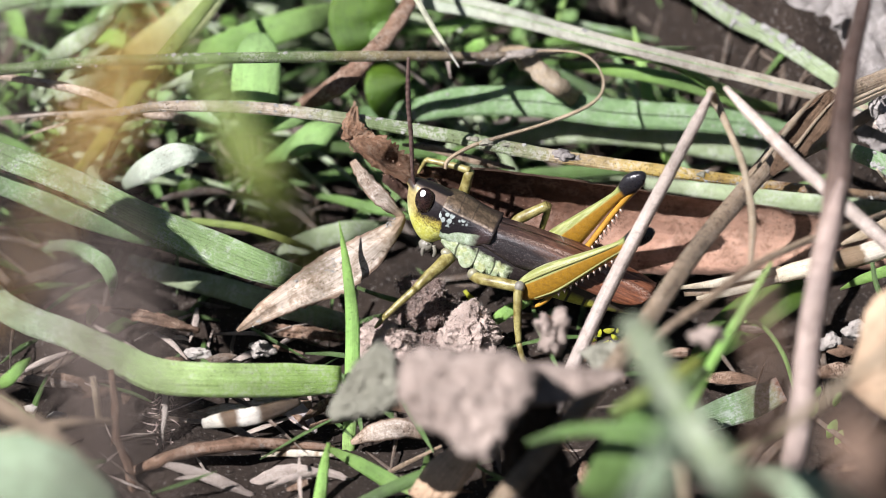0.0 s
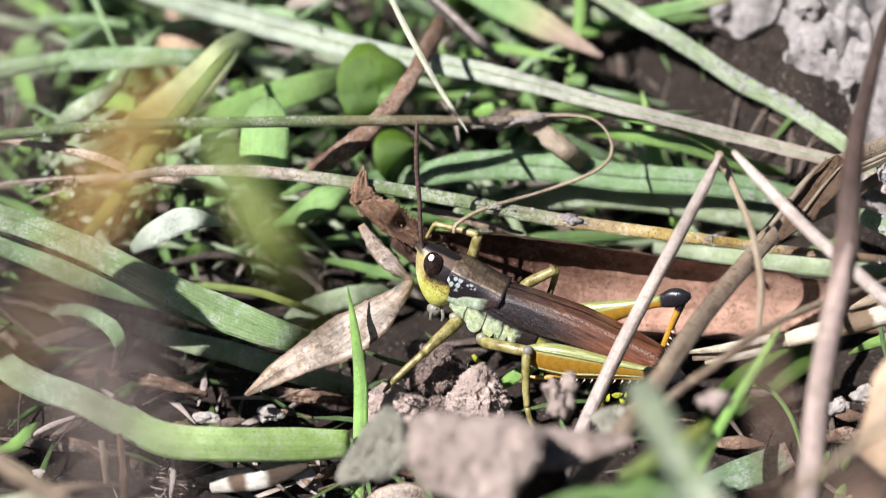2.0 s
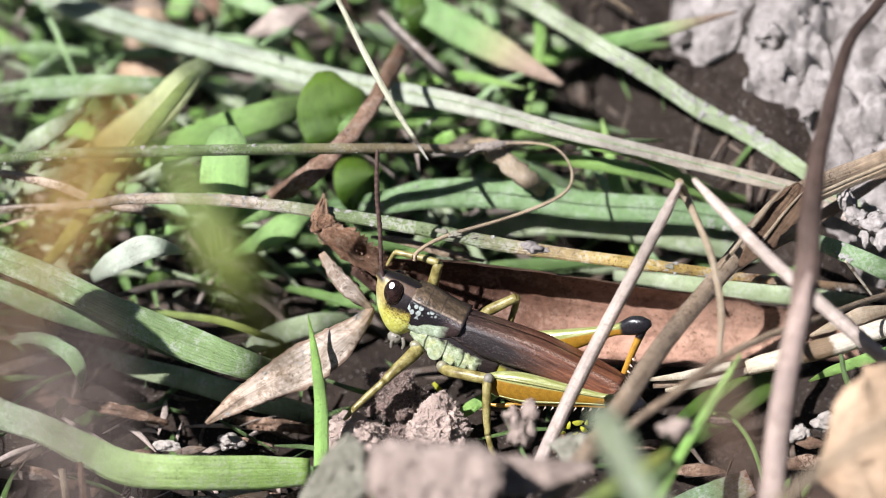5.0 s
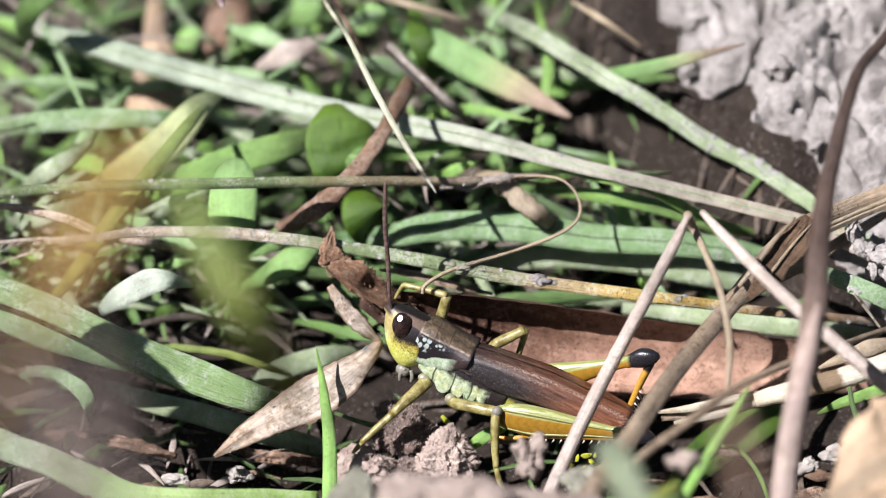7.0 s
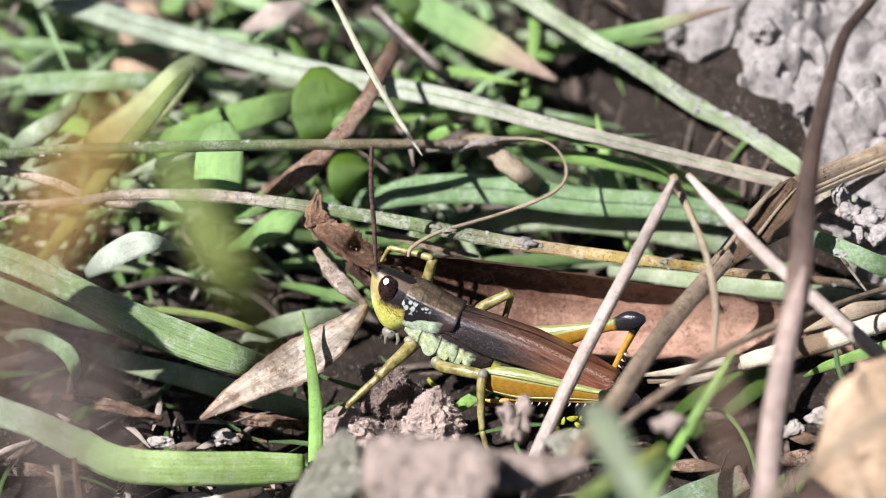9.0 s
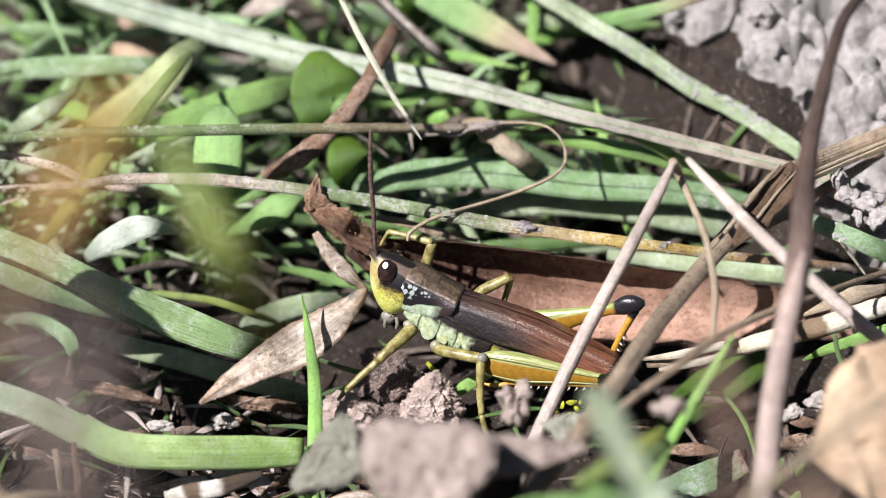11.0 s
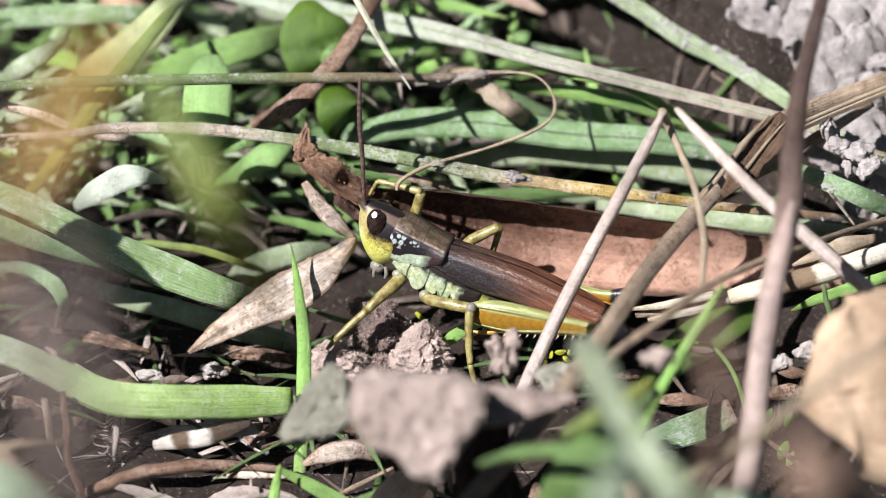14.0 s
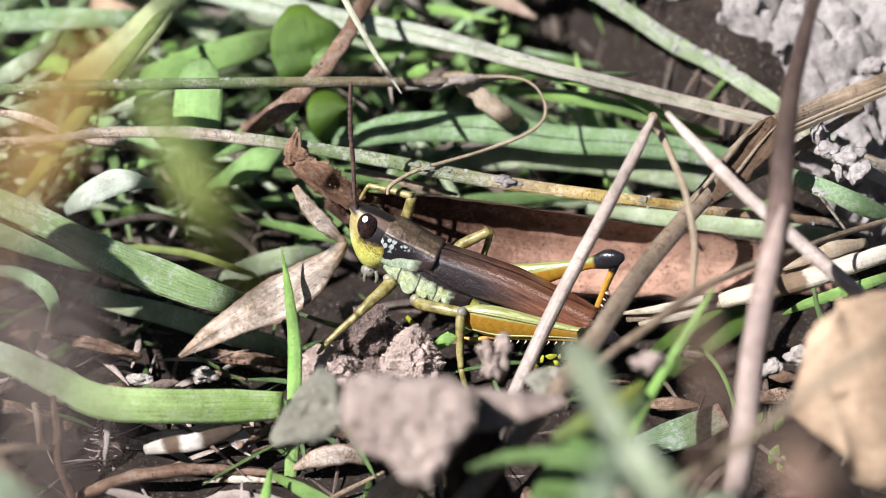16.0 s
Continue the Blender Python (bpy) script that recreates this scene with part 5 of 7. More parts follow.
sheath = blade("sheath", [(26.65, -15.08, 26.40), (26.10, -17.04, 25.10), (25.03, -20.97, 23.06), (24.29, -24.37, 20.61), (23.90, -27.25, 18.24), (23.37, -29.66, 15.35), (23.19, -29.50, 10.26)], [0.39, 1.33, 1.56, 1.56, 1.48, 1.40], m_sheath, "pale papery sheath", "", arc=1.6, thick=0.12, cols=9)
sheath.parent = reed
stalk("bristle", [(30.83, 1.94, 13.42), (31.71, 2.08, 12.03), (33, 1.82, 10.17)], [0.08, 0.12, 0.08], m_straw_white, "tiny pale bristle beside the straw", "stem")
blade("cut_grass", [(18.06, -10.22, 0.49), (19.99, -10.53, 1.67), (21.96, -10.1, 2.19), (24.02, -9.49, 2.91)], [1.60, 2.16, 2.32, 1.84], m_cut, "short cut ribbed grass blade with a reddish edge", "grass", arc=0.5, roll=-12, thick=0.2, cols=11)
blade("grass", [(16.03, -24.03, 12.01), (17.15, -22.33, 14.02), (19.13, -18.91, 15.53), (21.31, -15.48, 17.08), (22.53, -13.27, 17.69)], [0.85, 0.77, 0.69, 0.62, 0.23], m_grass_bright, "slender green grass blade", "grass", arc=1.0)
stalk("grass_shoot", [(21.37, -6.47, 6.52), (22.36, -6.54, 6.43), (23.47, -7.23, 5.61), (24.33, -8.24, 4.4), (25, -8.89, 2.07)], [0.12, 0.16, 0.16, 0.16, 0.12], m_grass_bright, "thin curved green grass shoot", "grass shoot")
blade("grass", [(28.33, -2.74, 6.29), (29.83, -3.04, 7.49), (32.42, -2.48, 8.16), (35.7, -1.05, 8.31), (40.46, 5.01, 4.64)], [0.16, 0.72, 0.88, 0.80, 0.48], m_grass_bright, "fresh green grass blade along the straw", "grass", arc=0.9)
stalk("grass_shoot", [(30.34, -3.8, 9.69), (30.65, -4.82, 8.48), (31.64, -6.14, 6.91), (33.22, -6.97, 5.91), (35.5, -6.86, 4.5), (38.19, -5.11, 1.91)], [0.16, 0.20, 0.24, 0.20, 0.20, 0.16], m_grass, "dark green curved grass shoot", "grass shoot")
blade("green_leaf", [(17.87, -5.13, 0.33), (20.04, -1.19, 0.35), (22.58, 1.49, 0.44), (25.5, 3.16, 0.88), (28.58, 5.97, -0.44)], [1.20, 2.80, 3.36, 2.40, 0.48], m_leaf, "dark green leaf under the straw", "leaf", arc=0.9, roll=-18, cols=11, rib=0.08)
lump("white_crumb", (27.76, -2.13, 0.79), (0.85, 0.6, 0.55), m_pebble, "white crumb of lichen", "crumb", rough=0.4, fine=0.25, seed=41, detail=4, group="white crumbs", turn=25)
lump("white_crumb", (29.85, -1.61, 1.41), (0.95, 0.6, 0.65), m_pebble, "white crumb of lichen", "crumb", rough=0.3, fine=0.25, seed=43, detail=4, group="white crumbs")
blade("big_tan_leaf", [(26.66, -27.25, 19.08), (28.21, -26.96, 19.43), (29.82, -26.63, 19.82), (32.36, -25.68, 19.47), (36.36, -22.80, 18.42), (41.07, -20.87, 17.74)], [0.38, 5.36, 10.35, 13.41, 12.26, 6.13], m_big_leaf, "large tan dead leaf standing on edge", "dead leaf", arc=0.8, roll=-6, wave=0.06, thick=0.25, cols=15, ragged=0.05, rib=0.14)
stalk("brown_twig", [(18.44, -37.56, 21.83), (21.32, -43.79, 30.24), (23.83, -44.96, 34.15), (26.27, -46.19, 37.96), (28.98, -45.11, 39.27), (35.17, -37.52, 37.72)], [0.30, 0.34, 0.34, 0.34, 0.30, 0.26], m_straw, "thin tan twig lying across", "twig", knots=0.15)

# ---- blurred growth close to the lens ----
blade("grass", [(11.56, -39.42, 35.47), (12.25, -48.22, 40.85), (12.95, -54.91, 43.44), (14.58, -59.33, 43.47), (17.01, -61.20, 41.25), (19.72, -58.11, 34.34)], [1.48, 2.08, 2.08, 2.37, 2.67, 2.59], m_grey_grass, "pale grey-green grass blade close by", "grass", arc=0.7)
blade("grass", [(10.08, -34.40, 14.99), (12.14, -34.58, 20.08), (14.46, -30.42, 19.75), (17.74, -23.67, 17.20)], [2.71, 3.49, 2.33, 0.62], m_grass, "soft green grass blade close by", "grass", arc=0.7)
blade("grass", [(12.97, -68.23, 54.02), (12.42, -71.94, 54.90), (11.60, -75.82, 55.56), (10.84, -75.46, 50.70), (9.98, -74.92, 35.46)], [0.29, 1.29, 2.00, 2.36, 2.15], m_pale_near, "soft olive-green grass blade near the lens", "grass", arc=0.7)
blade("grass", [(5.64, -34.20, 20.23), (8.13, -34.97, 21.90), (11.31, -36.08, 23.13), (15.96, -36.30, 22.86), (18.29, -34.20, 20.23)], [0.38, 0.83, 0.98, 0.91, 0.38], m_grass, "green grass blade lying across", "grass", arc=0.8)
blade("grass", [(11.16, -30.67, 19.49), (13.23, -32.29, 22.65), (15.03, -31.59, 23.47), (16.92, -29.55, 23.36)], [0.76, 1.21, 1.21, 0.45], m_yellow_green, "yellow-green grass blade", "grass", arc=0.8)
blade("straw", [(15.04, -33.75, 20.79), (15.33, -34.44, 19.96), (15.68, -35.60, 18.58), (16.06, -36.03, 15.51)], [0.53, 0.83, 0.99, 0.91], m_straw, "short pale straw standing upright", "straw", arc=1.4)
blade("grass", [(19.23, -27.26, 12.93), (21.36, -27.93, 14.78), (23.70, -26.19, 14.21)], [0.39, 0.70, 0.31], m_grass, "small green grass blade", "grass", arc=0.8)
blade("grass", [(19.16, -38.00, 21.27), (21.79, -40.98, 23.03), (24.62, -41.88, 21.95), (27.74, -40.77, 17.99)], [0.77, 2.30, 3.06, 2.68], m_pale_near, "pale green grass blade close by", "grass", arc=0.7)
blade("shaded_reed", [(19.62, -88.16, 72.58), (20.17, -92.11, 73.17), (21.26, -93.52, 71.48), (23.57, -88.21, 61.93), (26.84, -108.12, 27.63)], [0.69, 2.06, 2.74, 2.74, 2.40], m_shade_tan, "grey-brown stalk close by", "stem", arc=1.0)
blade("yellowed_grass", [(-12.41, -100.61, 105.90), (-12.64, -102.90, 106.28), (-13.14, -105.48, 106.32), (-14.03, -107.41, 105.57), (-15.03, -108.63, 104.11), (-15.93, -109.86, 102.66), (-17.01, -110.31, 100.56), (-18.74, -110.32, 97.43), (-21.41, -109.81, 91.83), (-30.0, -110.0, 50.0), (-34.0, -114.0, -0.5)], [0.6, 1.9, 2.4, 2.2, 1.6, 1.0, 0.8, 0.8, 0.9, 1.0, 1.0], m_yellow_blade, "yellowed grass blade close to the lens", "grass", arc=0.9)
blade("yellow_green_grass", [(-12.99, -66.89, 79.19), (-11.68, -72.43, 80.37), (-10.18, -75.92, 79.32), (-8.62, -77.65, 77.26), (-7.17, -76.31, 72.63), (-6.1, -70.27, 64.27)], [0.30, 1.0, 1.5, 1.9, 1.7, 0.60], m_yellow_green, "yellow-green grass blade close to the lens", "grass", arc=0.9)
blade("grey_straw", [(-13.20, -127.40, 117.53), (-12.40, -131.49, 118.88), (-11.82, -134.85, 119.55), (-11.51, -136.78, 118.80), (-11.19, -137.96, 117.40), (-10.72, -139.13, 116.00), (-10.33, -138.83, 113.24), (-9.93, -136.60, 106.58), (-11.0, -137.0, 58.9), (-13.0, -141.0, -1.0)], [0.5, 1.1, 1.5, 1.5, 1.3, 1.25, 1.2, 1.2, 1.2, 1.2], m_shade_stem, "grey-brown stalk very close to the lens", "stalk", arc=1.2)
blade("grey_straw", [(-18.56, -121.87, 130.34), (-16.92, -125.49, 129.14), (-15.89, -127.47, 126.78), (-16.07, -127.34, 123.82), (-17.65, -124.67, 117.67), (-24.56, -125.42, 99.67), (-28.6, -129.63, 58.86), (-33.06, -137.5, -1.85)], [0.9, 1.3, 1.5, 1.4, 1.0, 1.3, 1.3, 1.3], m_shade_stem, "grey-brown stalk very close to the lens", "stalk", arc=1.2)
blade("brown_straw", [(-18.6, -113.0, 106.8), (-17.46, -114.16, 105.31), (-16.07, -115.50, 103.71), (-14.92, -116.99, 101.93), (-14.45, -118.93, 99.62), (-14.23, -121.02, 97.14), (-15.0, -123.0, 60.0), (-17.0, -127.0, -1.0)], [0.2, 0.6, 0.9, 1.1, 1.2, 1.1, 1.0, 1.0], m_shade_stem, "brown dry straw close to the lens", "straw", arc=0.9)
blade("brown_straw", [(13.9, -87.2, 82.9), (14.38, -87.93, 82.12), (15.10, -89.15, 80.67), (15.45, -90.72, 78.80), (15.84, -92.98, 76.10), (16.6, -96.0, 40.0), (17.0, -99.0, -1.0)], [0.2, 0.4, 0.6, 0.8, 0.8, 0.8, 0.8], m_shade_tan, "brown dry straw close to the lens", "straw", arc=0.9)
blade("brown_grass", [(-31.25, -32.95, 27.30), (-27.87, -36.41, 25.83), (-25.74, -37.25, 24.83), (-23.61, -38.35, 23.51), (-21.23, -38.66, 20.51), (-18.93, -38.05, 15.92)], [0.92, 1.15, 1.15, 1.23, 1.30, 1.15], m_dry_brown, "dry brown blade close by", "dry blade", arc=1.2)
blade("green_leaf", [(-29.85, -39.61, 24.65), (-26.88, -41.55, 25.00), (-24.07, -42.45, 23.92), (-20.66, -42.56, 21.13)], [1.53, 4.57, 5.33, 3.81], m_pale_near, "pale green leaf close by", "leaf", arc=0.6)
blade("brown_grass", [(-31.77, -24.27, 11.21), (-27.87, -25.05, 12.93), (-24.88, -24.68, 13.35), (-21.60, -23.34, 12.30)], [0.47, 0.71, 0.71, 0.39], m_dry_brown, "thin brown dry blade", "dry blade", arc=1.2)

blade("pale_straw", [(27.96, 8.64, 13.63), (30.46, 8.12, 13.02), (32.87, 7.45, 12.21), (36.2, 7.24, 10.41), (39.64, 7.76, 7.91)], [0.40, 0.80, 0.96, 0.88, 0.64], m_straw_pink, "pale split straw behind the stem", "straw", arc=1.2, ragged=0.15)
blade("grass", [(26.1, 8.02, 11.34), (28.68, 5.22, 12.67), (30.91, 3.1, 13.25), (34.1, 2.2, 12.18), (38.11, 4.27, 8.42)], [0.56, 1.12, 1.36, 1.44, 0.80], m_dusty_back, "dusty grey-green grass blade behind the stem", "grass", arc=0.8, dust=90)
for k, (c, r) in enumerate((((8.85, 3.69, 13.34), 0.50), ((9.57, 3.54, 13.15), 0.28), ((16.18, 2.92, 12.73), 0.26), ((18.58, 2.67, 12.42), 0.20), ((2.43, 4.39, 14.16), 0.24), ((3.43, 4.23, 13.98), 0.30), ((4.83, 4.13, 13.85), 0.22))):
    lump("earth_crumb", c, (r * 1.4, r, r * 0.65), m_clod_grey if k > 1 else m_clay, "grey crumb of earth stuck on the straw", "crumb", rough=0.45, fine=0.35, facets=11, seed=400 + k, detail=3, group="earth crumbs")

# a blade standing beside the view, whose shade crosses the ribbed grass
tall = [Vector(p) + SUN_FROM * 36.0 for p in ((-21.75, -1.13, 11.32), (-20.68, -2.02, 10.26), (-19.17, -3.16, 8.9), (-17.59, -4.31, 7.53), (-16.32, -5.33, 6.32))]
tall = [Vector((-53.0, -17.0, -0.5)), Vector((-49.0, -18.0, 21.0))] + tall
blade("grass", tall, [1.4, 2.0, 2.6, 3.8, 4.8, 4.4, 1.0], m_grass, "tall green grass blade standing beside the others", "grass", arc=0.7)

# ---- small fresh leaves under the insect and beside the straw ----
for i, (c, w, way) in enumerate((((10.51, -5.35, 4.73), 0.75, 20), ((10.87, -5.74, 4.28), 0.6, -30), ((11.31, -5.46, 4.61), 0.7, 70), ((11.99, -5.33, 4.76), 0.85, 10), ((12.42, -5.64, 4.40), 0.7, -40), ((11.71, -5.86, 4.12), 0.6, 30), ((10.20, -5.89, 4.10), 0.55, -10), ((12.82, -5.92, 4.06), 0.6, 50), ((12.18, -5.92, 4.06), 0.5, -70), ((11.07, -5.15, 4.98), 0.5, 40), ((7.58, -1.91, 2.61), 0.7, 25), ((12.58, -5.36, 4.73), 0.5, 80))):
    x, y, z = c
    a = radians(way)
    blade("sprout", [(x - w * 0.5 * math.cos(a), y, z - w * 0.5 * math.sin(a)), (x, y - 0.15, z), (x + w * 0.5 * math.cos(a), y, z + w * 0.5 * math.sin(a))], oval(w * 0.5, 0.1), m_sprout, "tiny yellow-green sprout under the insect", "sprout", group="sprouts", arc=0.8, roll=35 * math.sin(i * 2.3))
blade("grass", [(3.14, -1.61, 1.41), (4.47, -0.91, 2.24), (5.68, -0.47, 2.77), (6.71, 0.49, 2.37)], [0.32, 0.96, 0.88, 0.24], m_grass_bright, "short bright green grass blade under the insect", "grass", arc=0.9)
blade("grass", [(1.86, 1.01, 2.98), (2.67, 0.36, 2.21), (3.16, 0.34, 0.63)], [0.24, 0.56, 0.24], m_sprout, "yellow-green grass shoot under the insect", "grass", arc=0.9)
for i, (c, w) in enumerate((((26.23, -10.4, 1.83), 1.3), ((27.89, -9.95, 2.37), 1.2), ((27.49, -11.29, 0.77), 1.5), ((27.97, -11.67, 0.31), 1.2), ((26.51, -9.64, 2.73), 0.9))):
    x, y, z = c
    blade("sprout", [(x - w * 0.15, y, z - w * 0.6), (x, y - 0.1, z), (x + w * 0.2, y, z + w * 0.6)], oval(w * 0.5, 0.1), m_grass_bright, "small green sprout between the straws", "sprout", group="sprouts", arc=0.9, roll=25 * math.sin(i * 1.7))

# ---- litter at the foot of the picture ----
stalk("brown_twig", [(-22.02, -14.19, -1.13), (-19.99, -14.37, 0.21), (-17.44, -13.79, 0.9), (-14.3, -13.48, 1.26), (-11.19, -12.72, 0.62), (-7.27, -12.18, -0.29)], [0.24, 0.40, 0.48, 0.48, 0.44, 0.24], m_twig, "curved reddish-brown twig on the soil", "twig", knots=0.3)
stalk("thin_twig", [(-22.61, -11.63, 6.59), (-22.34, -13.13, 4.79), (-22.22, -14.64, 3), (-21.5, -15.16, 0.83), (-21.05, -16.19, -1.95)], [0.20, 0.24, 0.28, 0.32, 0.32], m_twig, "thin upright brown twig", "twig", knots=0.3)
stalk("pale_stub", [(-24.04, -10.43, 4.91), (-23.8, -11.26, 3.91), (-23.67, -11.6, 1.95)], [0.24, 0.28, 0.24], m_straw, "short pale stem stub", "stem")
blade("pale_strip", [(-19.4, -14.32, 0.27), (-17.39, -15.36, 0.59), (-15.04, -15.91, -0.07), (-12.73, -15.88, -1.59)], [0.32, 0.80, 0.88, 0.56], m_straw_pink, "pale strip of dead leaf", "leaf scrap", arc=0.8, ragged=0.2)
blade("pale_strip", [(-13.55, -14.69, -1.73), (-11.16, -14.8, -0.3), (-8.01, -14.92, -0.45), (-4.87, -15.55, -1.2)], [0.40, 1.20, 1.44, 0.64], m_straw_pink, "pale crumpled strip of dead leaf", "leaf scrap", arc=0.9, ragged=0.3, wave=0.2)
blade("pale_strip", [(-12.37, -13.22, 0.02), (-10.01, -13.12, 0.14), (-7.25, -13.22, 0.02)], [0.24, 0.56, 0.24], m_straw_white, "pale narrow strip of straw", "leaf scrap", arc=0.9, ragged=0.2)
blade("leaf_scrap", [(-12.79, -8.53, 0.95), (-10.85, -9.45, 1.4), (-9.47, -10.04, 0.7), (-8.56, -10.73, -0.12)], [0.40, 1.36, 1.36, 0.32], m_leaf_scrap, "pale mauve leaf scrap", "leaf scrap", arc=0.6, ragged=0.15)
blade("leaf_scrap", [(-17.69, -8.55, -0.63), (-15.26, -9.17, 0.19), (-12.08, -8.91, 0.49), (-8.92, -7.96, 0.07)], [0.64, 1.60, 1.60, 0.56], m_tan_leaf, "dark crumpled leaf scrap", "leaf scrap", arc=1.2, ragged=0.3, wave=0.2)
for c, s, k in (((-11.96, -9.3, 1.58), (0.9, 0.5, 0.5), 55), ((-17.03, -3.4, 0.84), (0.9, 0.4, 0.35), 57), ((-12.61, -3.22, 1.05), (0.9, 0.5, 0.6), 59), ((-28.48, -9.66, 1.16), (0.4, 0.3, 0.3), 61), ((-26.7, -9.96, 0.79), (0.6, 0.3, 0.3), 63)):
    lump("pale_crumb", c, s, m_pebble, "whitish crumb of dry earth", "crumb", rough=0.35, fine=0.2, seed=k, detail=4, group="pale crumbs")
blade("pale_strip", [(-16.42, -12.55, 2.38), (-14.65, -13.09, 3.29), (-12.69, -12.94, 3.47), (-10.96, -11.84, 3.22), (-9.61, -10.79, 2.92)], [0.7, 1.2, 1.30, 1.04, 0.48], m_banded, "dead leaf strip banded white and dark brown", "leaf scrap", arc=1.0, ragged=0.12)
fluff = stalk("root_fluff", [(-19.12, -9.39, 3.04), (-19.04, -10.4, 1.83), (-19.32, -11.67, 0.31), (-19.65, -11.82, -1.42)], [0.16, 0.2, 0.14, 0.08], m_grey_stick, "grey tuft of fine root fibres", "root", knots=0.6)
rnd = random.Random(5)
bm, uvl = fresh()
for k in range(70):
    f = rnd.random() ** 1.4
    p = Vector((-19.12 - 0.5 * f, -9.39 - 2.4 * f, 3.04 - 4.2 * f)) + Vector((rnd.gauss(0, 0.35), rnd.gauss(0, 0.2), rnd.gauss(0, 0.25)))
    q = p + Vector((rnd.gauss(0, 0.5), rnd.gauss(0, 0.3), rnd.gauss(-0.25, 0.45)))
    add_tube(bm, uvl, [p, (p + q) / 2 + Vector((rnd.gauss(0, 0.12), 0, rnd.gauss(0, 0.12))), q], [0.045, 0.05, 0.02], 5, 3)
tagged(link("root_hair", bm, m_fuzz, fluff, "fine pale root fibres"), kind="stuff")
blade("grass", [(-7.62, -13.66, 1.05), (-5.64, -15.03, 0.98), (-3.29, -15.91, -0.07), (-0.94, -16.92, -1.27)], [0.40, 0.96, 1.20, 1.04], m_grass_bright, "bent green grass blade", "grass", arc=0.8)
blade("grass", [(-5.61, -18.38, 0.09), (-2.49, -17.43, 1.22), (0.62, -16.76, 2.03), (3.75, -15.64, 1.8)], [0.80, 0.96, 0.88, 0.32], m_grass, "green grass blade lying on the soil", "grass", arc=0.8)
blade("orange_leaf", [(-0.93, -19.85, 1.46), (0.43, -18.61, 2.94), (1.79, -17, 3.3), (2.58, -14.89, 2.7)], [2.80, 3.04, 2.40, 0.80], m_big_leaf, "orange-tan dead leaf under the clod", "dead leaf", arc=0.8)
blade("tan_leaf_scrap", [(-6.08, -11.93, 0.01), (-4.49, -12.21, 1.23), (-2.52, -12.03, 1.44), (-0.95, -11.67, 0.31)], [0.40, 1.44, 1.60, 0.48], m_tan_leaf, "folded tan leaf scrap", "leaf scrap", arc=1.0, ragged=0.1)
blade("straw", [(-4.87, -15.18, -0.75), (-2.51, -14.42, 0.15), (0.24, -13.53, 1.2)], [0.20, 0.36, 0.20], m_dry_brown, "thin brown straw on the soil", "straw", arc=1.2)
blade("green_leaf", [(-31.01, -12.38, 5.69), (-29.84, -12.13, 5.99), (-28.86, -11.5, 6.74), (-28.28, -10.37, 6.53)], [0.40, 0.96, 0.80, 0.16], m_grass_bright, "small curled green leaf", "leaf", arc=0.9)
blade("green_leaf", [(-27.83, 3.19, 5.58), (-25.47, 1.35, 6.5), (-23.8, -0.03, 6.41), (-23.16, -0.8, 5.49), (-23.16, -1.58, 4.56)], [0.40, 0.9, 1.25, 1.0, 0.12], m_dusty_back, "pale drooping green leaf tip", "leaf", arc=0.8)
blade("green_leaf", [(-24.73, -3.57, 3.75), (-24.45, -3.06, 4.36), (-24.29, -2.67, 4.82)], [0.32, 0.96, 0.24], m_grass_bright, "tiny green leaf tip", "leaf", arc=0.8)
blade("grass", [(-28.24, 2.83, 5.15), (-26.75, 2.32, 6.1), (-24.73, 1.94, 5.64), (-23.52, 3.58, 2.93)], [0.40, 0.9, 1.1, 0.50], m_pale_near, "pale green grass blade in the back", "grass", arc=0.8)

# ---- the grasshopper; its own axes: x ahead, y to its left, z up, in millimetres ----
GH = Matrix((
    (-0.89879, -0.23875, 0.36765, 0.00423),
    (0.28178, -0.95712, 0.06731, 0.00054),
    (0.33581, 0.16409, 0.92753, 0.00864),
    (0, 0, 0, 1)))


def insect_material(name, paint, rough=0.4, gloss=0.5, grain=0.18, bumpy=0.05, coat=0.0, thin=0.0, coat_rough=0.25, ior=1.5):
    """Chitin: paint(nodes, x, y, z) gives the colour pattern in the part's own millimetres; fine punctures over it."""
    n = Nodes(name)
    where = n.coord("Object")
    big = n.coord("Object", (1000, 1000, 1000))
    x, y, z = n.xyz(big)
    col = paint(n, x, y, z, big)
    speck = n.noise(where, grain * MM, 4, 0.6)
    col = n.mix(n.rng(speck, 0.42, 0.62, 0.0, 0.35), col, n.mix(1.0, col, (0.45, 0.4, 0.34), "MULTIPLY"))
    nor = n.bump(speck, bumpy * MM, 0.6) if bumpy else None
    return n.finish(col, n.rng(speck, 0.3, 0.7, rough - 0.1, rough + 0.15), nor, gloss, thin, coat, coat_rough, ior)


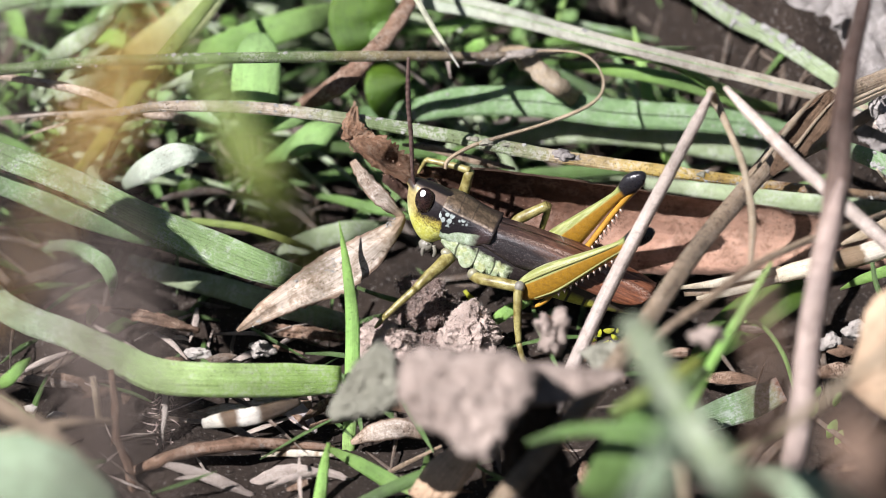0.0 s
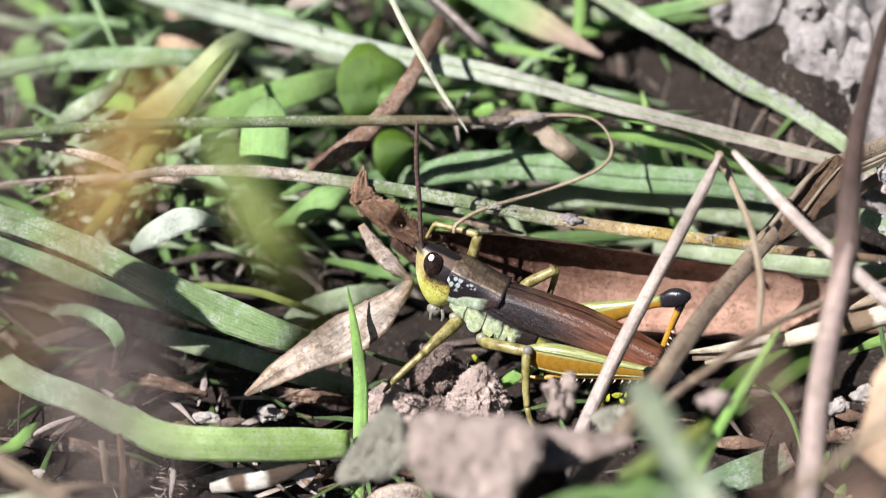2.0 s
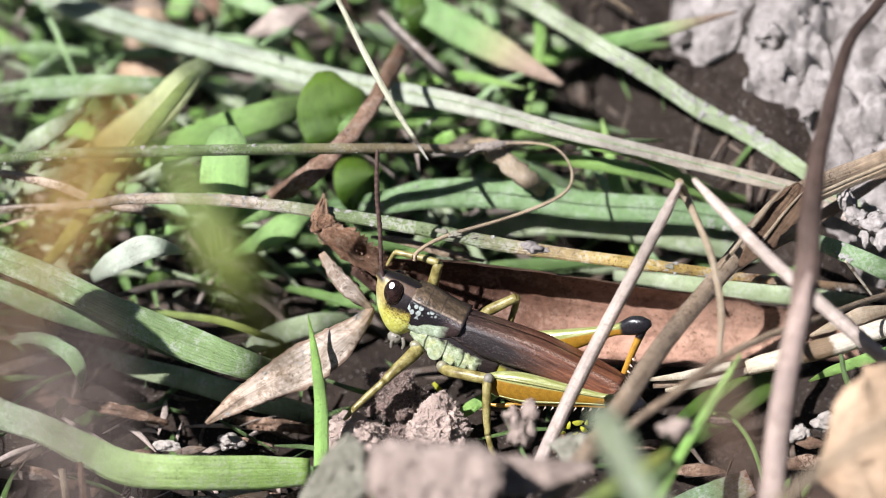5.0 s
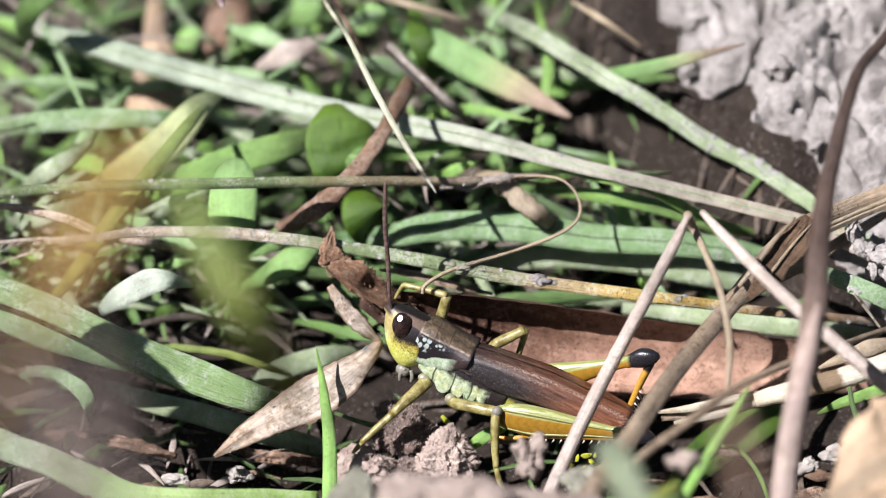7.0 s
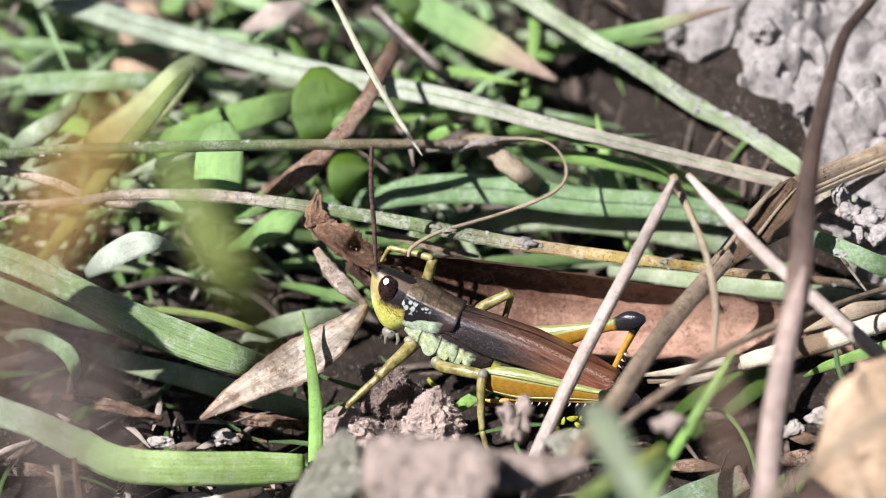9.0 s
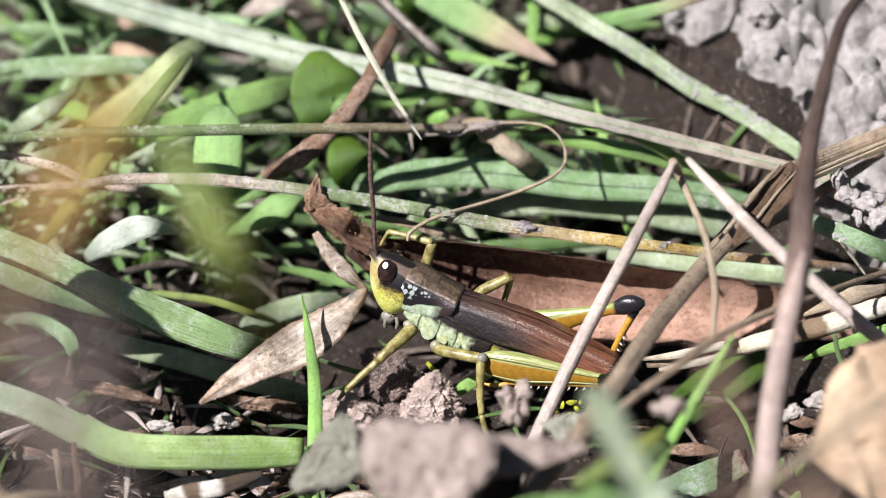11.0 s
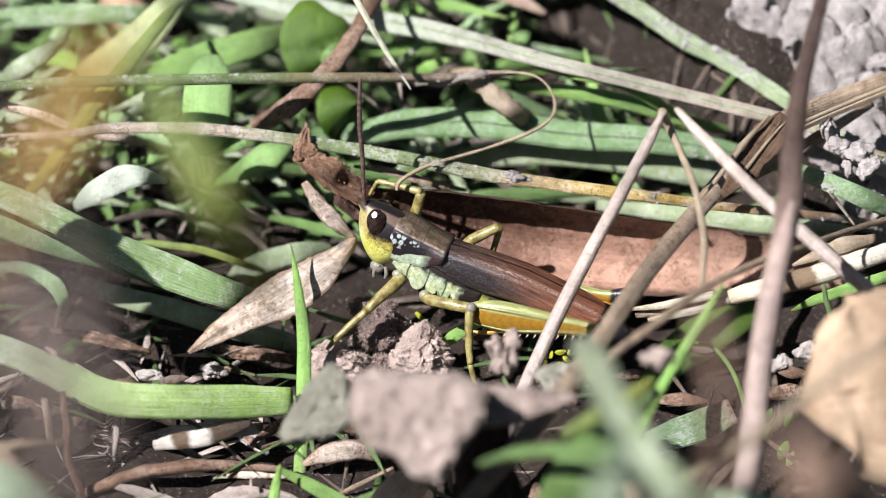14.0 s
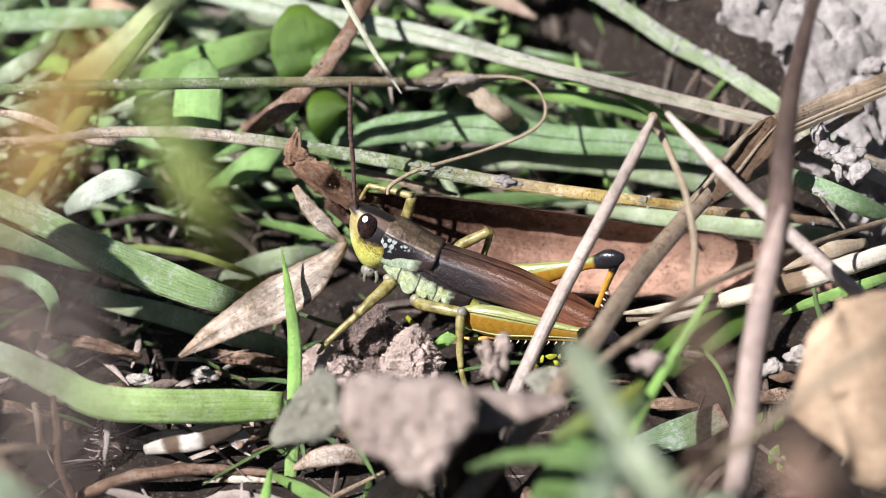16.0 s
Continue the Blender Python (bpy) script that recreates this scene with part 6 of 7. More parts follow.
def paint_head(n, x, y, z, p):
    wob = n.math("MULTIPLY", n.math("SUBTRACT", n.noise(p, 0.5, 3), 0.5), 0.7)
    zz = n.math("ADD", z, wob)
    col = n.mix(n.rng(n.noise(p, 0.3, 3), 0.45, 0.65), (0.47, 0.47, 0.09), (0.54, 0.56, 0.20))
    pale = n.rng(n.math("ADD", x, wob), 5.9, 6.5)
    col = n.mix(pale, col, (0.58, 0.64, 0.34))
    col = n.mix(n.rng(zz, -1.3, -0.3, 0.0, 0.75), col, (0.22, 0.13, 0.03))
    dots = n.math("MULTIPLY", n.rng(n.noise(p, 0.13, 3), 0.50, 0.58), n.math("MULTIPLY", n.rng(zz, -2.0, -0.4), n.rng(x, 6.3, 5.6)))
    col = n.mix(n.math("MULTIPLY", dots, 0.85), col, (0.07, 0.04, 0.012))
    wide = n.math("ADD", zz, n.math("MULTIPLY", n.math("SUBTRACT", x, 4.4), 0.25))
    back = n.math("MULTIPLY", n.rng(n.math("ADD", x, wob), 6.05, 5.75), n.math("MULTIPLY", n.rng(wide, -0.50, -0.15), n.rng(z, 1.05, 0.9)))
    col = n.mix(back, col, (0.010, 0.007, 0.008))
    brown = n.rng(n.math("ADD", z, n.math("MULTIPLY", n.math("SUBTRACT", x, 5.5), -0.12)), 0.86, 0.96)
    col = n.mix(brown, col, n.mix(n.noise(p, 0.3, 4), (0.055, 0.037, 0.028), (0.16, 0.112, 0.084)))
    tip = n.math("MULTIPLY", n.rng(x, 6.5, 6.8), n.rng(z, 0.45, 0.75))
    col = n.mix(tip, col, (0.035, 0.024, 0.018))
    mid = n.math("MULTIPLY", n.rng(n.math("ADD", y, n.math("MULTIPLY", wob, 0.2)), 0.58, 0.42), brown)
    return n.mix(mid, col, (0.010, 0.008, 0.008))


def paint_pronotum(n, x, y, z, p):
    wob = n.math("MULTIPLY", n.math("SUBTRACT", n.noise(p, 0.6, 4), 0.5), 0.8)
    zz = n.math("ADD", z, wob)
    col = n.mix(n.rng(n.noise(p, 0.35, 3), 0.4, 0.62), (0.26, 0.33, 0.21), (0.42, 0.50, 0.38))
    q = n.math("ADD", n.math("ADD", z, n.math("MULTIPLY", wob, 0.35)), n.math("MULTIPLY", n.math("SUBTRACT", x, 3.5), 0.45))
    lobe = n.math("MULTIPLY", n.rng(n.math("ABSOLUTE", n.math("SUBTRACT", x, 3.35)), 0.55, 0.2), 0.22)
    q = n.math("ADD", q, lobe)
    black = (0.010, 0.008, 0.010)
    col = n.mix(n.rng(q, -0.84, -0.74), col, black)
    bead = n.voronoi(n.coord("Object", (1000, 1000, 760)), 0.40)
    spots = n.math("MULTIPLY", n.rng(bead, 0.52, 0.40), n.rng(x, 1.3, 2.0))
    pale = n.mix(n.noise(p, 0.5, 2), (0.34, 0.37, 0.40), (0.30, 0.36, 0.30))
    col = n.mix(n.math("MULTIPLY", spots, n.math("MULTIPLY", n.rng(q, -0.22, -0.06), n.rng(z, 0.74, 0.60))), col, pale)
    rear = n.math("MULTIPLY", n.rng(n.math("ADD", x, wob), 1.8, 1.1), n.rng(zz, -1.2, -0.6))
    col = n.mix(rear, col, (0.030, 0.018, 0.018))
    disc = n.rng(z, 0.82, 0.90)
    brown = n.mix(n.rng(n.noise(p, 0.4, 5), 0.38, 0.66), (0.045, 0.032, 0.020), (0.135, 0.097, 0.062))
    brown = n.mix(n.rng(y, -0.2, -0.8, 0.0, 0.8), brown, (0.016, 0.012, 0.011))
    xx = n.math("ADD", x, n.math("MULTIPLY", wob, 0.35))
    groove = n.math("MINIMUM", n.math("ABSOLUTE", n.math("SUBTRACT", xx, 2.1)), n.math("ABSOLUTE", n.math("SUBTRACT", xx, 3.2)))
    brown = n.mix(n.rng(groove, 0.07, 0.02, 0.0, 0.6), brown, (0.012, 0.009, 0.008))
    col = n.mix(disc, col, brown)
    rim = n.math("MULTIPLY", n.rng(n.math("ABSOLUTE", n.math("SUBTRACT", z, 0.88)), 0.09, 0.02), n.rng(y, 0.5, 1.0))
    col = n.mix(n.math("MULTIPLY", rim, n.rng(n.noise(p, 0.3, 2), 0.4, 0.6, 0.2, 0.8)), col, (0.30, 0.24, 0.19))
    edge = n.rng(x, 0.52, 0.36)
    return n.mix(edge, col, (0.014, 0.010, 0.010))


def paint_thorax(n, x, y, z, p):
    col = n.mix(n.rng(n.noise(p, 0.4, 3), 0.4, 0.65), (0.27, 0.34, 0.19), (0.54, 0.60, 0.44))
    col = n.mix(n.rng(n.noise(p, 0.9, 3), 0.5, 0.68, 0.0, 0.7), col, (0.44, 0.46, 0.18))
    seam = n.math("ADD", n.math("MULTIPLY", n.math("SINE", n.math("ADD", n.math("MULTIPLY", x, 4.4), n.math("MULTIPLY", n.noise(p, 2.4, 2), 3.0))), 0.5), 0.5)
    col = n.mix(n.rng(seam, 0.035, 0.0, 0.0, 0.9), col, (0.03, 0.035, 0.02))
    col = n.mix(n.rng(n.math("ADD", z, n.math("MULTIPLY", n.noise(p, 0.5, 3), 1.2)), -0.75, -0.3), col, (0.016, 0.012, 0.014))
    return n.mix(n.rng(n.math("ADD", x, n.math("MULTIPLY", n.noise(p, 0.4, 3), 0.8)), -1.1, -1.7), col, (0.022, 0.016, 0.016))


def paint_wing(n, x, y, z, p):
    streak = n.noise(n.coord("Object", (420, 5200, 5200)), 1.0, 5, 0.7)
    col = n.ramp(streak, [(0.3, (0.022, 0.011, 0.008)), (0.5, (0.062, 0.031, 0.021)), (0.72, (0.15, 0.085, 0.060))])
    col = n.mix(n.rng(x, -2.5, -9.0, 0.0, 0.75), col, n.mix(1.0, col, (2.1, 1.35, 0.85), "MULTIPLY"))
    vein = n.rng(n.math("ABSOLUTE", n.math("SUBTRACT", y, 1.02)), 0.26, 0.05, 0.0, 0.85)
    col = n.mix(n.math("MULTIPLY", vein, n.rng(n.noise(p, 0.11, 3), 0.44, 0.60)), col, (0.36, 0.27, 0.22))
    cell = n.voronoi(n.coord("Object", (3600, 7000, 7000)), 1.0, "DISTANCE_TO_EDGE")
    col = n.mix(n.math("MULTIPLY", n.rng(cell, 0.06, 0.01, 0.0, 0.4), n.rng(n.noise(p, 1.2, 3), 0.42, 0.6)), col, (0.20, 0.13, 0.10))
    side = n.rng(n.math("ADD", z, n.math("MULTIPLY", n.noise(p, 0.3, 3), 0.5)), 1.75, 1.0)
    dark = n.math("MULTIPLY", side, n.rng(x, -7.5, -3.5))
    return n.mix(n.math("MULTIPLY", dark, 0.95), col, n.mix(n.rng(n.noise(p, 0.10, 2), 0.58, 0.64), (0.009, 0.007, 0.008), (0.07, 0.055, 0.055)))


def paint_abdomen(n, x, y, z, p):
    ring = n.math("ADD", n.math("MULTIPLY", n.math("SINE", n.math("MULTIPLY", x, 5.2)), 0.5), 0.5)
    col = n.mix(n.rng(ring, 0.12, 0.02), (0.46, 0.46, 0.06), (0.03, 0.03, 0.01))
    return n.mix(n.rng(z, -1.4, -0.8), col, (0.05, 0.04, 0.03))


def paint_femur(n, x, y, z, p):
    chev = n.math("SINE", n.math("ADD", n.math("MULTIPLY", x, 9.0), n.math("MULTIPLY", n.math("ABSOLUTE", z), 6.0)))
    col = n.mix(n.rng(chev, -0.2, 0.6, 0.0, 0.3), (0.27, 0.145, 0.016), (0.17, 0.088, 0.011))
    col = n.mix(n.rng(x, -6.5, -8.5), col, (0.30, 0.15, 0.018))
    zz = n.math("SUBTRACT", z, n.rng(x, 0.0, -9.0, 0.58, 0.16))
    col = n.mix(n.rng(zz, -0.08, 0.04), col, n.mix(n.rng(n.noise(n.coord("Object", (300, 6000, 6000)), 1.0, 3), 0.42, 0.6), (0.20, 0.22, 0.065), (0.31, 0.335, 0.145)))
    low = n.math("ADD", z, n.rng(x, 0.0, -9.0, 0.95, 0.35))
    col = n.mix(n.rng(low, 0.0, -0.12), col, (0.24, 0.15, 0.025))
    return n.mix(n.rng(n.math("ADD", x, n.math("MULTIPLY", n.noise(p, 0.4, 2), 0.5)), -8.45, -8.75), col, (0.012, 0.011, 0.014))


def paint_tibia(n, x, y, z, p):
    col = n.mix(n.rng(n.noise(p, 0.5, 3), 0.4, 0.6), (0.46, 0.24, 0.03), (0.36, 0.19, 0.03))
    return n.mix(n.rng(x, 1.0, 0.8), col, (0.012, 0.011, 0.014))


def paint_leg(n, x, y, z, p):
    col = n.mix(n.rng(n.noise(p, 0.6, 4), 0.38, 0.62), (0.12, 0.095, 0.024), (0.28, 0.25, 0.095))
    return n.mix(n.rng(n.noise(p, 0.25, 2), 0.6, 0.68, 0.0, 0.6), col, (0.09, 0.06, 0.02))


m_head = insect_material("yellow_face_dark_crown", paint_head, 0.42, 0.35)
m_pronotum = insect_material("pronotum_pattern", paint_pronotum, 0.40, 0.45, bumpy=0.10)
m_thorax = insect_material("pale_green_plates", paint_thorax, 0.40, bumpy=0.10, grain=0.3)
m_wing = insect_material("brown_forewing", paint_wing, 0.36, 0.65, bumpy=0.05, thin=0.06)
m_abdomen = insect_material("banded_abdomen", paint_abdomen, 0.4)
m_femur = insect_material("amber_femur", paint_femur, 0.30, 0.6, coat=0.12)
m_tibia = insect_material("orange_tibia", paint_tibia, 0.32, 0.6)
m_leg = insect_material("olive_leg", paint_leg, 0.36, 0.5)
m_antenna = insect_material("brown_antenna", lambda n, x, y, z, p: n.mix(n.rng(n.noise(p, 0.3, 2), 0.4, 0.6), (0.055, 0.030, 0.026), (0.11, 0.07, 0.06)), 0.5)
m_eye = insect_material("black_eye", lambda n, x, y, z, p: n.mix(n.rng(n.noise(p, 0.4, 2), 0.4, 0.6), (0.010, 0.006, 0.006), (0.030, 0.016, 0.014)), 0.20, 0.4, bumpy=0.0)
m_spine = insect_material("pale_spine", lambda n, x, y, z, p: n.mix(0.5, (0.55, 0.45, 0.38), (0.62, 0.5, 0.42)), 0.4)
m_coxa = insect_material("grey_joint", lambda n, x, y, z, p: n.mix(n.noise(p, 0.4, 3), (0.12, 0.11, 0.06), (0.26, 0.25, 0.17)), 0.45)
m_palp = insect_material("grey_palp", lambda n, x, y, z, p: n.mix(n.noise(p, 0.3, 2), (0.09, 0.08, 0.065), (0.24, 0.23, 0.19)), 0.45)


def loft(rings, sides=28, square=2.4, close=0.25):
    """A body through rings (x, half width, top, bottom), rounded at both ends."""
    bm = bmesh.new()
    first, last = rings[0], rings[-1]

    def cap(r, way):
        m = (r[2] + r[3]) / 2
        return (r[0] + way * close, r[1] * 0.55, m + (r[2] - m) * 0.55, m + (r[3] - m) * 0.55)

    way = 1 if first[0] > last[0] else -1
    dense = [cap(first, way)]
    line = [rings[0]] + list(rings) + [rings[-1]]
    for i in range(len(rings) - 1):
        a, b, c, d = line[i:i + 4]
        for k in range(4):
            t = k / 4
            dense.append(tuple(0.5 * (2 * q + (r - p) * t + (2 * p - 5 * q + 4 * r - s) * t * t + (3 * q - p - 3 * r + s) * t ** 3) for p, q, r, s in zip(a, b, c, d)))
    dense += [last, cap(last, -way)]
    loops = []
    for x, w, top, low in dense:
        mid, half = (top + low) / 2, (top - low) / 2
        ring = []
        for j in range(sides):
            a = 2 * math.pi * j / sides
            c, s = math.cos(a), math.sin(a)
            k = (abs(c) ** square + abs(s) ** square) ** (-1 / square)
            ring.append(bm.verts.new(Vector((x, w * c * k, mid + half * s * k)) * MM))
        loops.append(ring)
    for r0, r1 in zip(loops, loops[1:]):
        for j in range(sides):
            k = (j + 1) % sides
            bm.faces.new((r0[j], r0[k], r1[k], r1[j]))
    bm.faces.new(loops[0][::-1])
    bm.faces.new(loops[-1])
    bmesh.ops.recalc_face_normals(bm, faces=bm.faces)
    return bm


def ball(centre, radii, turn=0.0, flat=None):
    """An egg shape; flat = (direction, from where) levels one side of it a little."""
    bm = bmesh.new()
    bmesh.ops.create_icosphere(bm, subdivisions=6 if flat else 4, radius=1.0)
    rot = Matrix.Rotation(radians(turn), 3, "Y")
    if flat:
        way = rot.inverted() @ Vector(flat[0])
        way = Vector((way.x * radii[0], way.y * radii[1], way.z * radii[2])).normalized()
        for v in bm.verts:
            v.co -= way * max(0.0, v.co.dot(way) - flat[1]) * 0.85
    for v in bm.verts:
        v.co = (Vector(centre) + rot @ Vector((v.co.x * radii[0], v.co.y * radii[1], v.co.z * radii[2]))) * MM
    return bm


def tube(pts, radii, sides=12, step=5, flat=1.0, beads=0):
    bm, uvl = fresh()
    add_tube(bm, uvl, pts, radii, sides, step, flat, 0.06, 2.0, Vector((0, 1, 0.2)), beads)
    return bm


def forewing(side):
    """One folded forewing: flat on the back, bent down along the flank, rounded at the tip."""
    bm = bmesh.new()
    grid = []
    n, m = 34, 13
    for i in range(n):
        f = i / (n - 1)
        x = 0.9 - 12.5 * f
        top = 0.70 + 0.95 * min(1.0, f * 2.0) ** 0.8 + 0.06 * f
        taper = (1.0 - max(0.0, (f - 0.80) / 0.20) ** 2.2) ** 0.5 if f < 1 else 0.0
        wide = (1.18 + 0.18 * math.sin(f * 3.0)) * (0.55 + 0.45 * taper)
        deep = (2.0 - 0.7 * f) * (0.08 + 0.92 * taper) * min(1.0, 0.55 + f * 2.0)
        row = []
        for j in range(m):
            g = j / (m - 1)
            if g < 0.45:
                h = g / 0.45
                y, z = -0.18 + (wide + 0.18) * h, top + 0.07 * math.sin(h * 3.1) - 0.12 * h * h
            else:
                h = (g - 0.45) / 0.55
                y, z = wide + 0.42 * math.sin(h * 1.57), top - 0.12 - deep * h
            ridge = 0.03 * math.sin(g * 44.0)
            row.append((x, (y + ridge) * side, z + ridge + (0.06 if side > 0 else 0.0)))
        grid.append(row)
    outer = [[bm.verts.new(Vector(p) * MM) for p in r] for r in grid]
    inner = [[bm.verts.new(Vector((p[0], p[1] * 0.95, p[2] - 0.07)) * MM) for p in r] for r in grid]
    for i in range(n - 1):
        for j in range(m - 1):
            bm.faces.new((outer[i][j], outer[i][j + 1], outer[i + 1][j + 1], outer[i + 1][j]))
            bm.faces.new((inner[i][j + 1], inner[i][j], inner[i + 1][j], inner[i + 1][j + 1]))
        for j in (0, m - 1):
            bm.faces.new((outer[i][j], outer[i + 1][j], inner[i + 1][j], inner[i][j]))
    for i in (0, n - 1):
        for j in range(m - 1):
            bm.faces.new((outer[i][j], outer[i][j + 1], inner[i][j + 1], inner[i][j]))
    bmesh.ops.recalc_face_normals(bm, faces=bm.faces)
    return bm


hopper = tagged(new("grasshopper"), "brown and pale green grasshopper with a yellow face", "grasshopper")
hopper.matrix_world = GH
head = link("head", loft([(3.5, 1.40, 1.28, -2.3), (4.2, 1.52, 1.36, -3.0), (5.0, 1.50, 1.36, -2.85), (5.8, 1.30, 1.34, -2.2), (6.4, 0.98, 1.28, -1.45), (6.9, 0.62, 1.18, -0.5), (7.15, 0.34, 1.05, 0.35)], square=2.2), m_head, hopper, "yellow face with a dark crown")
for side in (1, -1):
    link("eye", ball((5.68, 1.02 * side, 0.46 if side > 0 else 0.1), (0.70, 0.62, 1.02), 22, ((0.34, 0.75 * side, 0.565), 0.945)), m_eye, head, "glossy black compound eye")
link("antenna", tube([(6.85, 0.38, 0.95), (7.19, 0.4, 1.46), (7.88, 0.4, 2.94), (8.63, 0.3, 4.53), (9.54, 0.2, 6.27), (10.34, 0.1, 8.07), (11.04, 0.0, 9.85)], [0.12, 0.13, 0.15, 0.165, 0.175, 0.17, 0.12], 10, 24, 1.0, 24), m_antenna, head, "dark brown segmented antenna")
link("mandible", ball((4.25, 0.75, -3.0), (0.55, 0.45, 0.45)), m_palp, head)
link("palp", tube([(4.17, 1, -2.63), (4.3, 1.1, -3.22), (4.15, 1.1, -3.71)], [0.13, 0.15, 0.12], 8), m_palp, head)
link("palp", tube([(3.74, 1, -2.59), (3.46, 1.1, -2.99), (3.39, 1.1, -3.38)], [0.13, 0.15, 0.12], 8), m_palp, head)
link("pronotum", loft([(4.35, 1.42, 1.30, -1.7), (3.4, 1.50, 1.40, -1.95), (2.3, 1.54, 1.24, -1.9), (1.3, 1.62, 1.08, -1.35), (0.7, 1.70, 1.02, -0.7), (0.25, 1.74, 1.0, -0.3)], square=3.6, close=0.06), m_pronotum, hopper, "saddle-shaped brown shield with a black side band")
link("thorax", loft([(3.4, 1.25, 0.4, -2.4), (2.4, 1.48, 0.4, -2.9), (1.0, 1.55, 0.4, -3.2), (-0.6, 1.58, 0.6, -3.2), (-2.0, 1.52, 0.8, -2.9), (-3.2, 1.45, 0.9, -2.6)], square=2.6), m_thorax, hopper, "pale green chest plates")
for px, pz, rx, rz, turn in ((1.30, -1.95, 0.60, 0.92, 18), (0.22, -1.75, 0.48, 0.98, 22), (-0.72, -1.6, 0.46, 0.98, 24), (-1.52, -1.45, 0.38, 0.85, 26)):
    link("side_plate", ball((px, 1.50, pz), (rx, 0.055, rz), turn * 0.6), m_thorax, hopper)
link("coxa", ball((2.62, 1.3, -2.53), (0.5, 0.34, 0.36)), m_coxa, hopper, "pale grey hip joint")
link("coxa", ball((0.34, 1.75, -2.82), (0.42, 0.36, 0.42)), m_coxa, hopper, "pale grey hip joint")
link("abdomen", loft([(-2.6, 1.40, 0.9, -2.7), (-5.0, 1.35, 1.1, -2.6), (-8.0, 1.1, 1.1, -2.0), (-10.5, 0.75, 1.0, -1.2), (-12.2, 0.4, 0.8, -0.4)]), m_abdomen, hopper, "dark abdomen with yellow underside")
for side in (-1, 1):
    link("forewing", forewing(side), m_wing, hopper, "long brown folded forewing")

# front and middle legs
def leg(name, joints, radii, parent):
    top = link(name, tube(joints[0], radii[0]), m_leg, parent)
    for part_name, pts, rad in zip(("tibia", "tarsus"), joints[1:], radii[1:]):
        link(part_name, tube(pts, rad), m_leg, top)
    return top


leg("front_leg", [[(2.37, 1.2, -2.67), (2.65, 2, -3.1), (3.16, 3, -3.92), (3.54, 3.8, -4.73)], [(3.54, 3.8, -4.73), (4.13, 4.4, -6.06), (4.66, 5, -7.31)], [(4.66, 5, -7.31), (4.81, 5.2, -7.9), (4.92, 5.3, -8.22)]],
    [[0.5, 0.48, 0.40, 0.30], [0.28, 0.26, 0.22], [0.2, 0.16, 0.1]], hopper)
leg("middle_leg", [[(0.32, 1.6, -3.07), (-0.32, 2.2, -2.62), (-1.9, 2.7, -1.81), (-3.01, 2.8, -1.41)], [(-2.94, 2.9, -1.39), (-3.32, 3.4, -2.22), (-4.02, 4, -3.54), (-4.66, 4.5, -4.55)], [(-4.66, 4.5, -4.55), (-5.29, 4.8, -5.25), (-5.75, 5, -5.6)]],
    [[0.36, 0.42, 0.42, 0.40], [0.36, 0.32, 0.28, 0.24], [0.22, 0.2, 0.12]], hopper)
link("knee", ball((-2.96, 2.9, -1.33), (0.40, 0.40, 0.42)), m_palp, hopper, "dark grey knee joint")
leg("front_leg", [[(2.6, -1.2, -2.2), (3.4, -2.4, -0.4), (3.47, -2.3, 0.46), (3.76, -2.4, 2.19)], [(3.76, -2.4, 2.19), (4.79, -2.5, 1.95), (5.99, -2.6, 1.56), (6.87, -2.7, 1.25)], [(6.87, -2.7, 1.25), (6.95, -2.8, 0.5), (6.99, -2.8, -0.16)]],
    [[0.4, 0.44, 0.42, 0.36], [0.3, 0.25, 0.22, 0.2], [0.16, 0.14, 0.1]], hopper)
leg("middle_leg", [[(-0.2, -1.4, -2.0), (-0.8, -1.9, 0.4), (-1.22, -2, 1.16), (-2.27, -2.2, 2.59)], [(-2.27, -2.2, 2.59), (-2.48, -2.6, 1.61), (-2.73, -3, -0.36), (-3.39, -3.2, -2.76)], [(-3.39, -3.2, -2.76), (-3.84, -3.2, -4.08), (-4.12, -3.2, -4.98)]],
    [[0.34, 0.4, 0.4, 0.34], [0.28, 0.24, 0.22, 0.2], [0.16, 0.14, 0.1]], hopper)

# jumping legs: the thigh turns at the hip, the shin at the knee
THIGH = 10.3


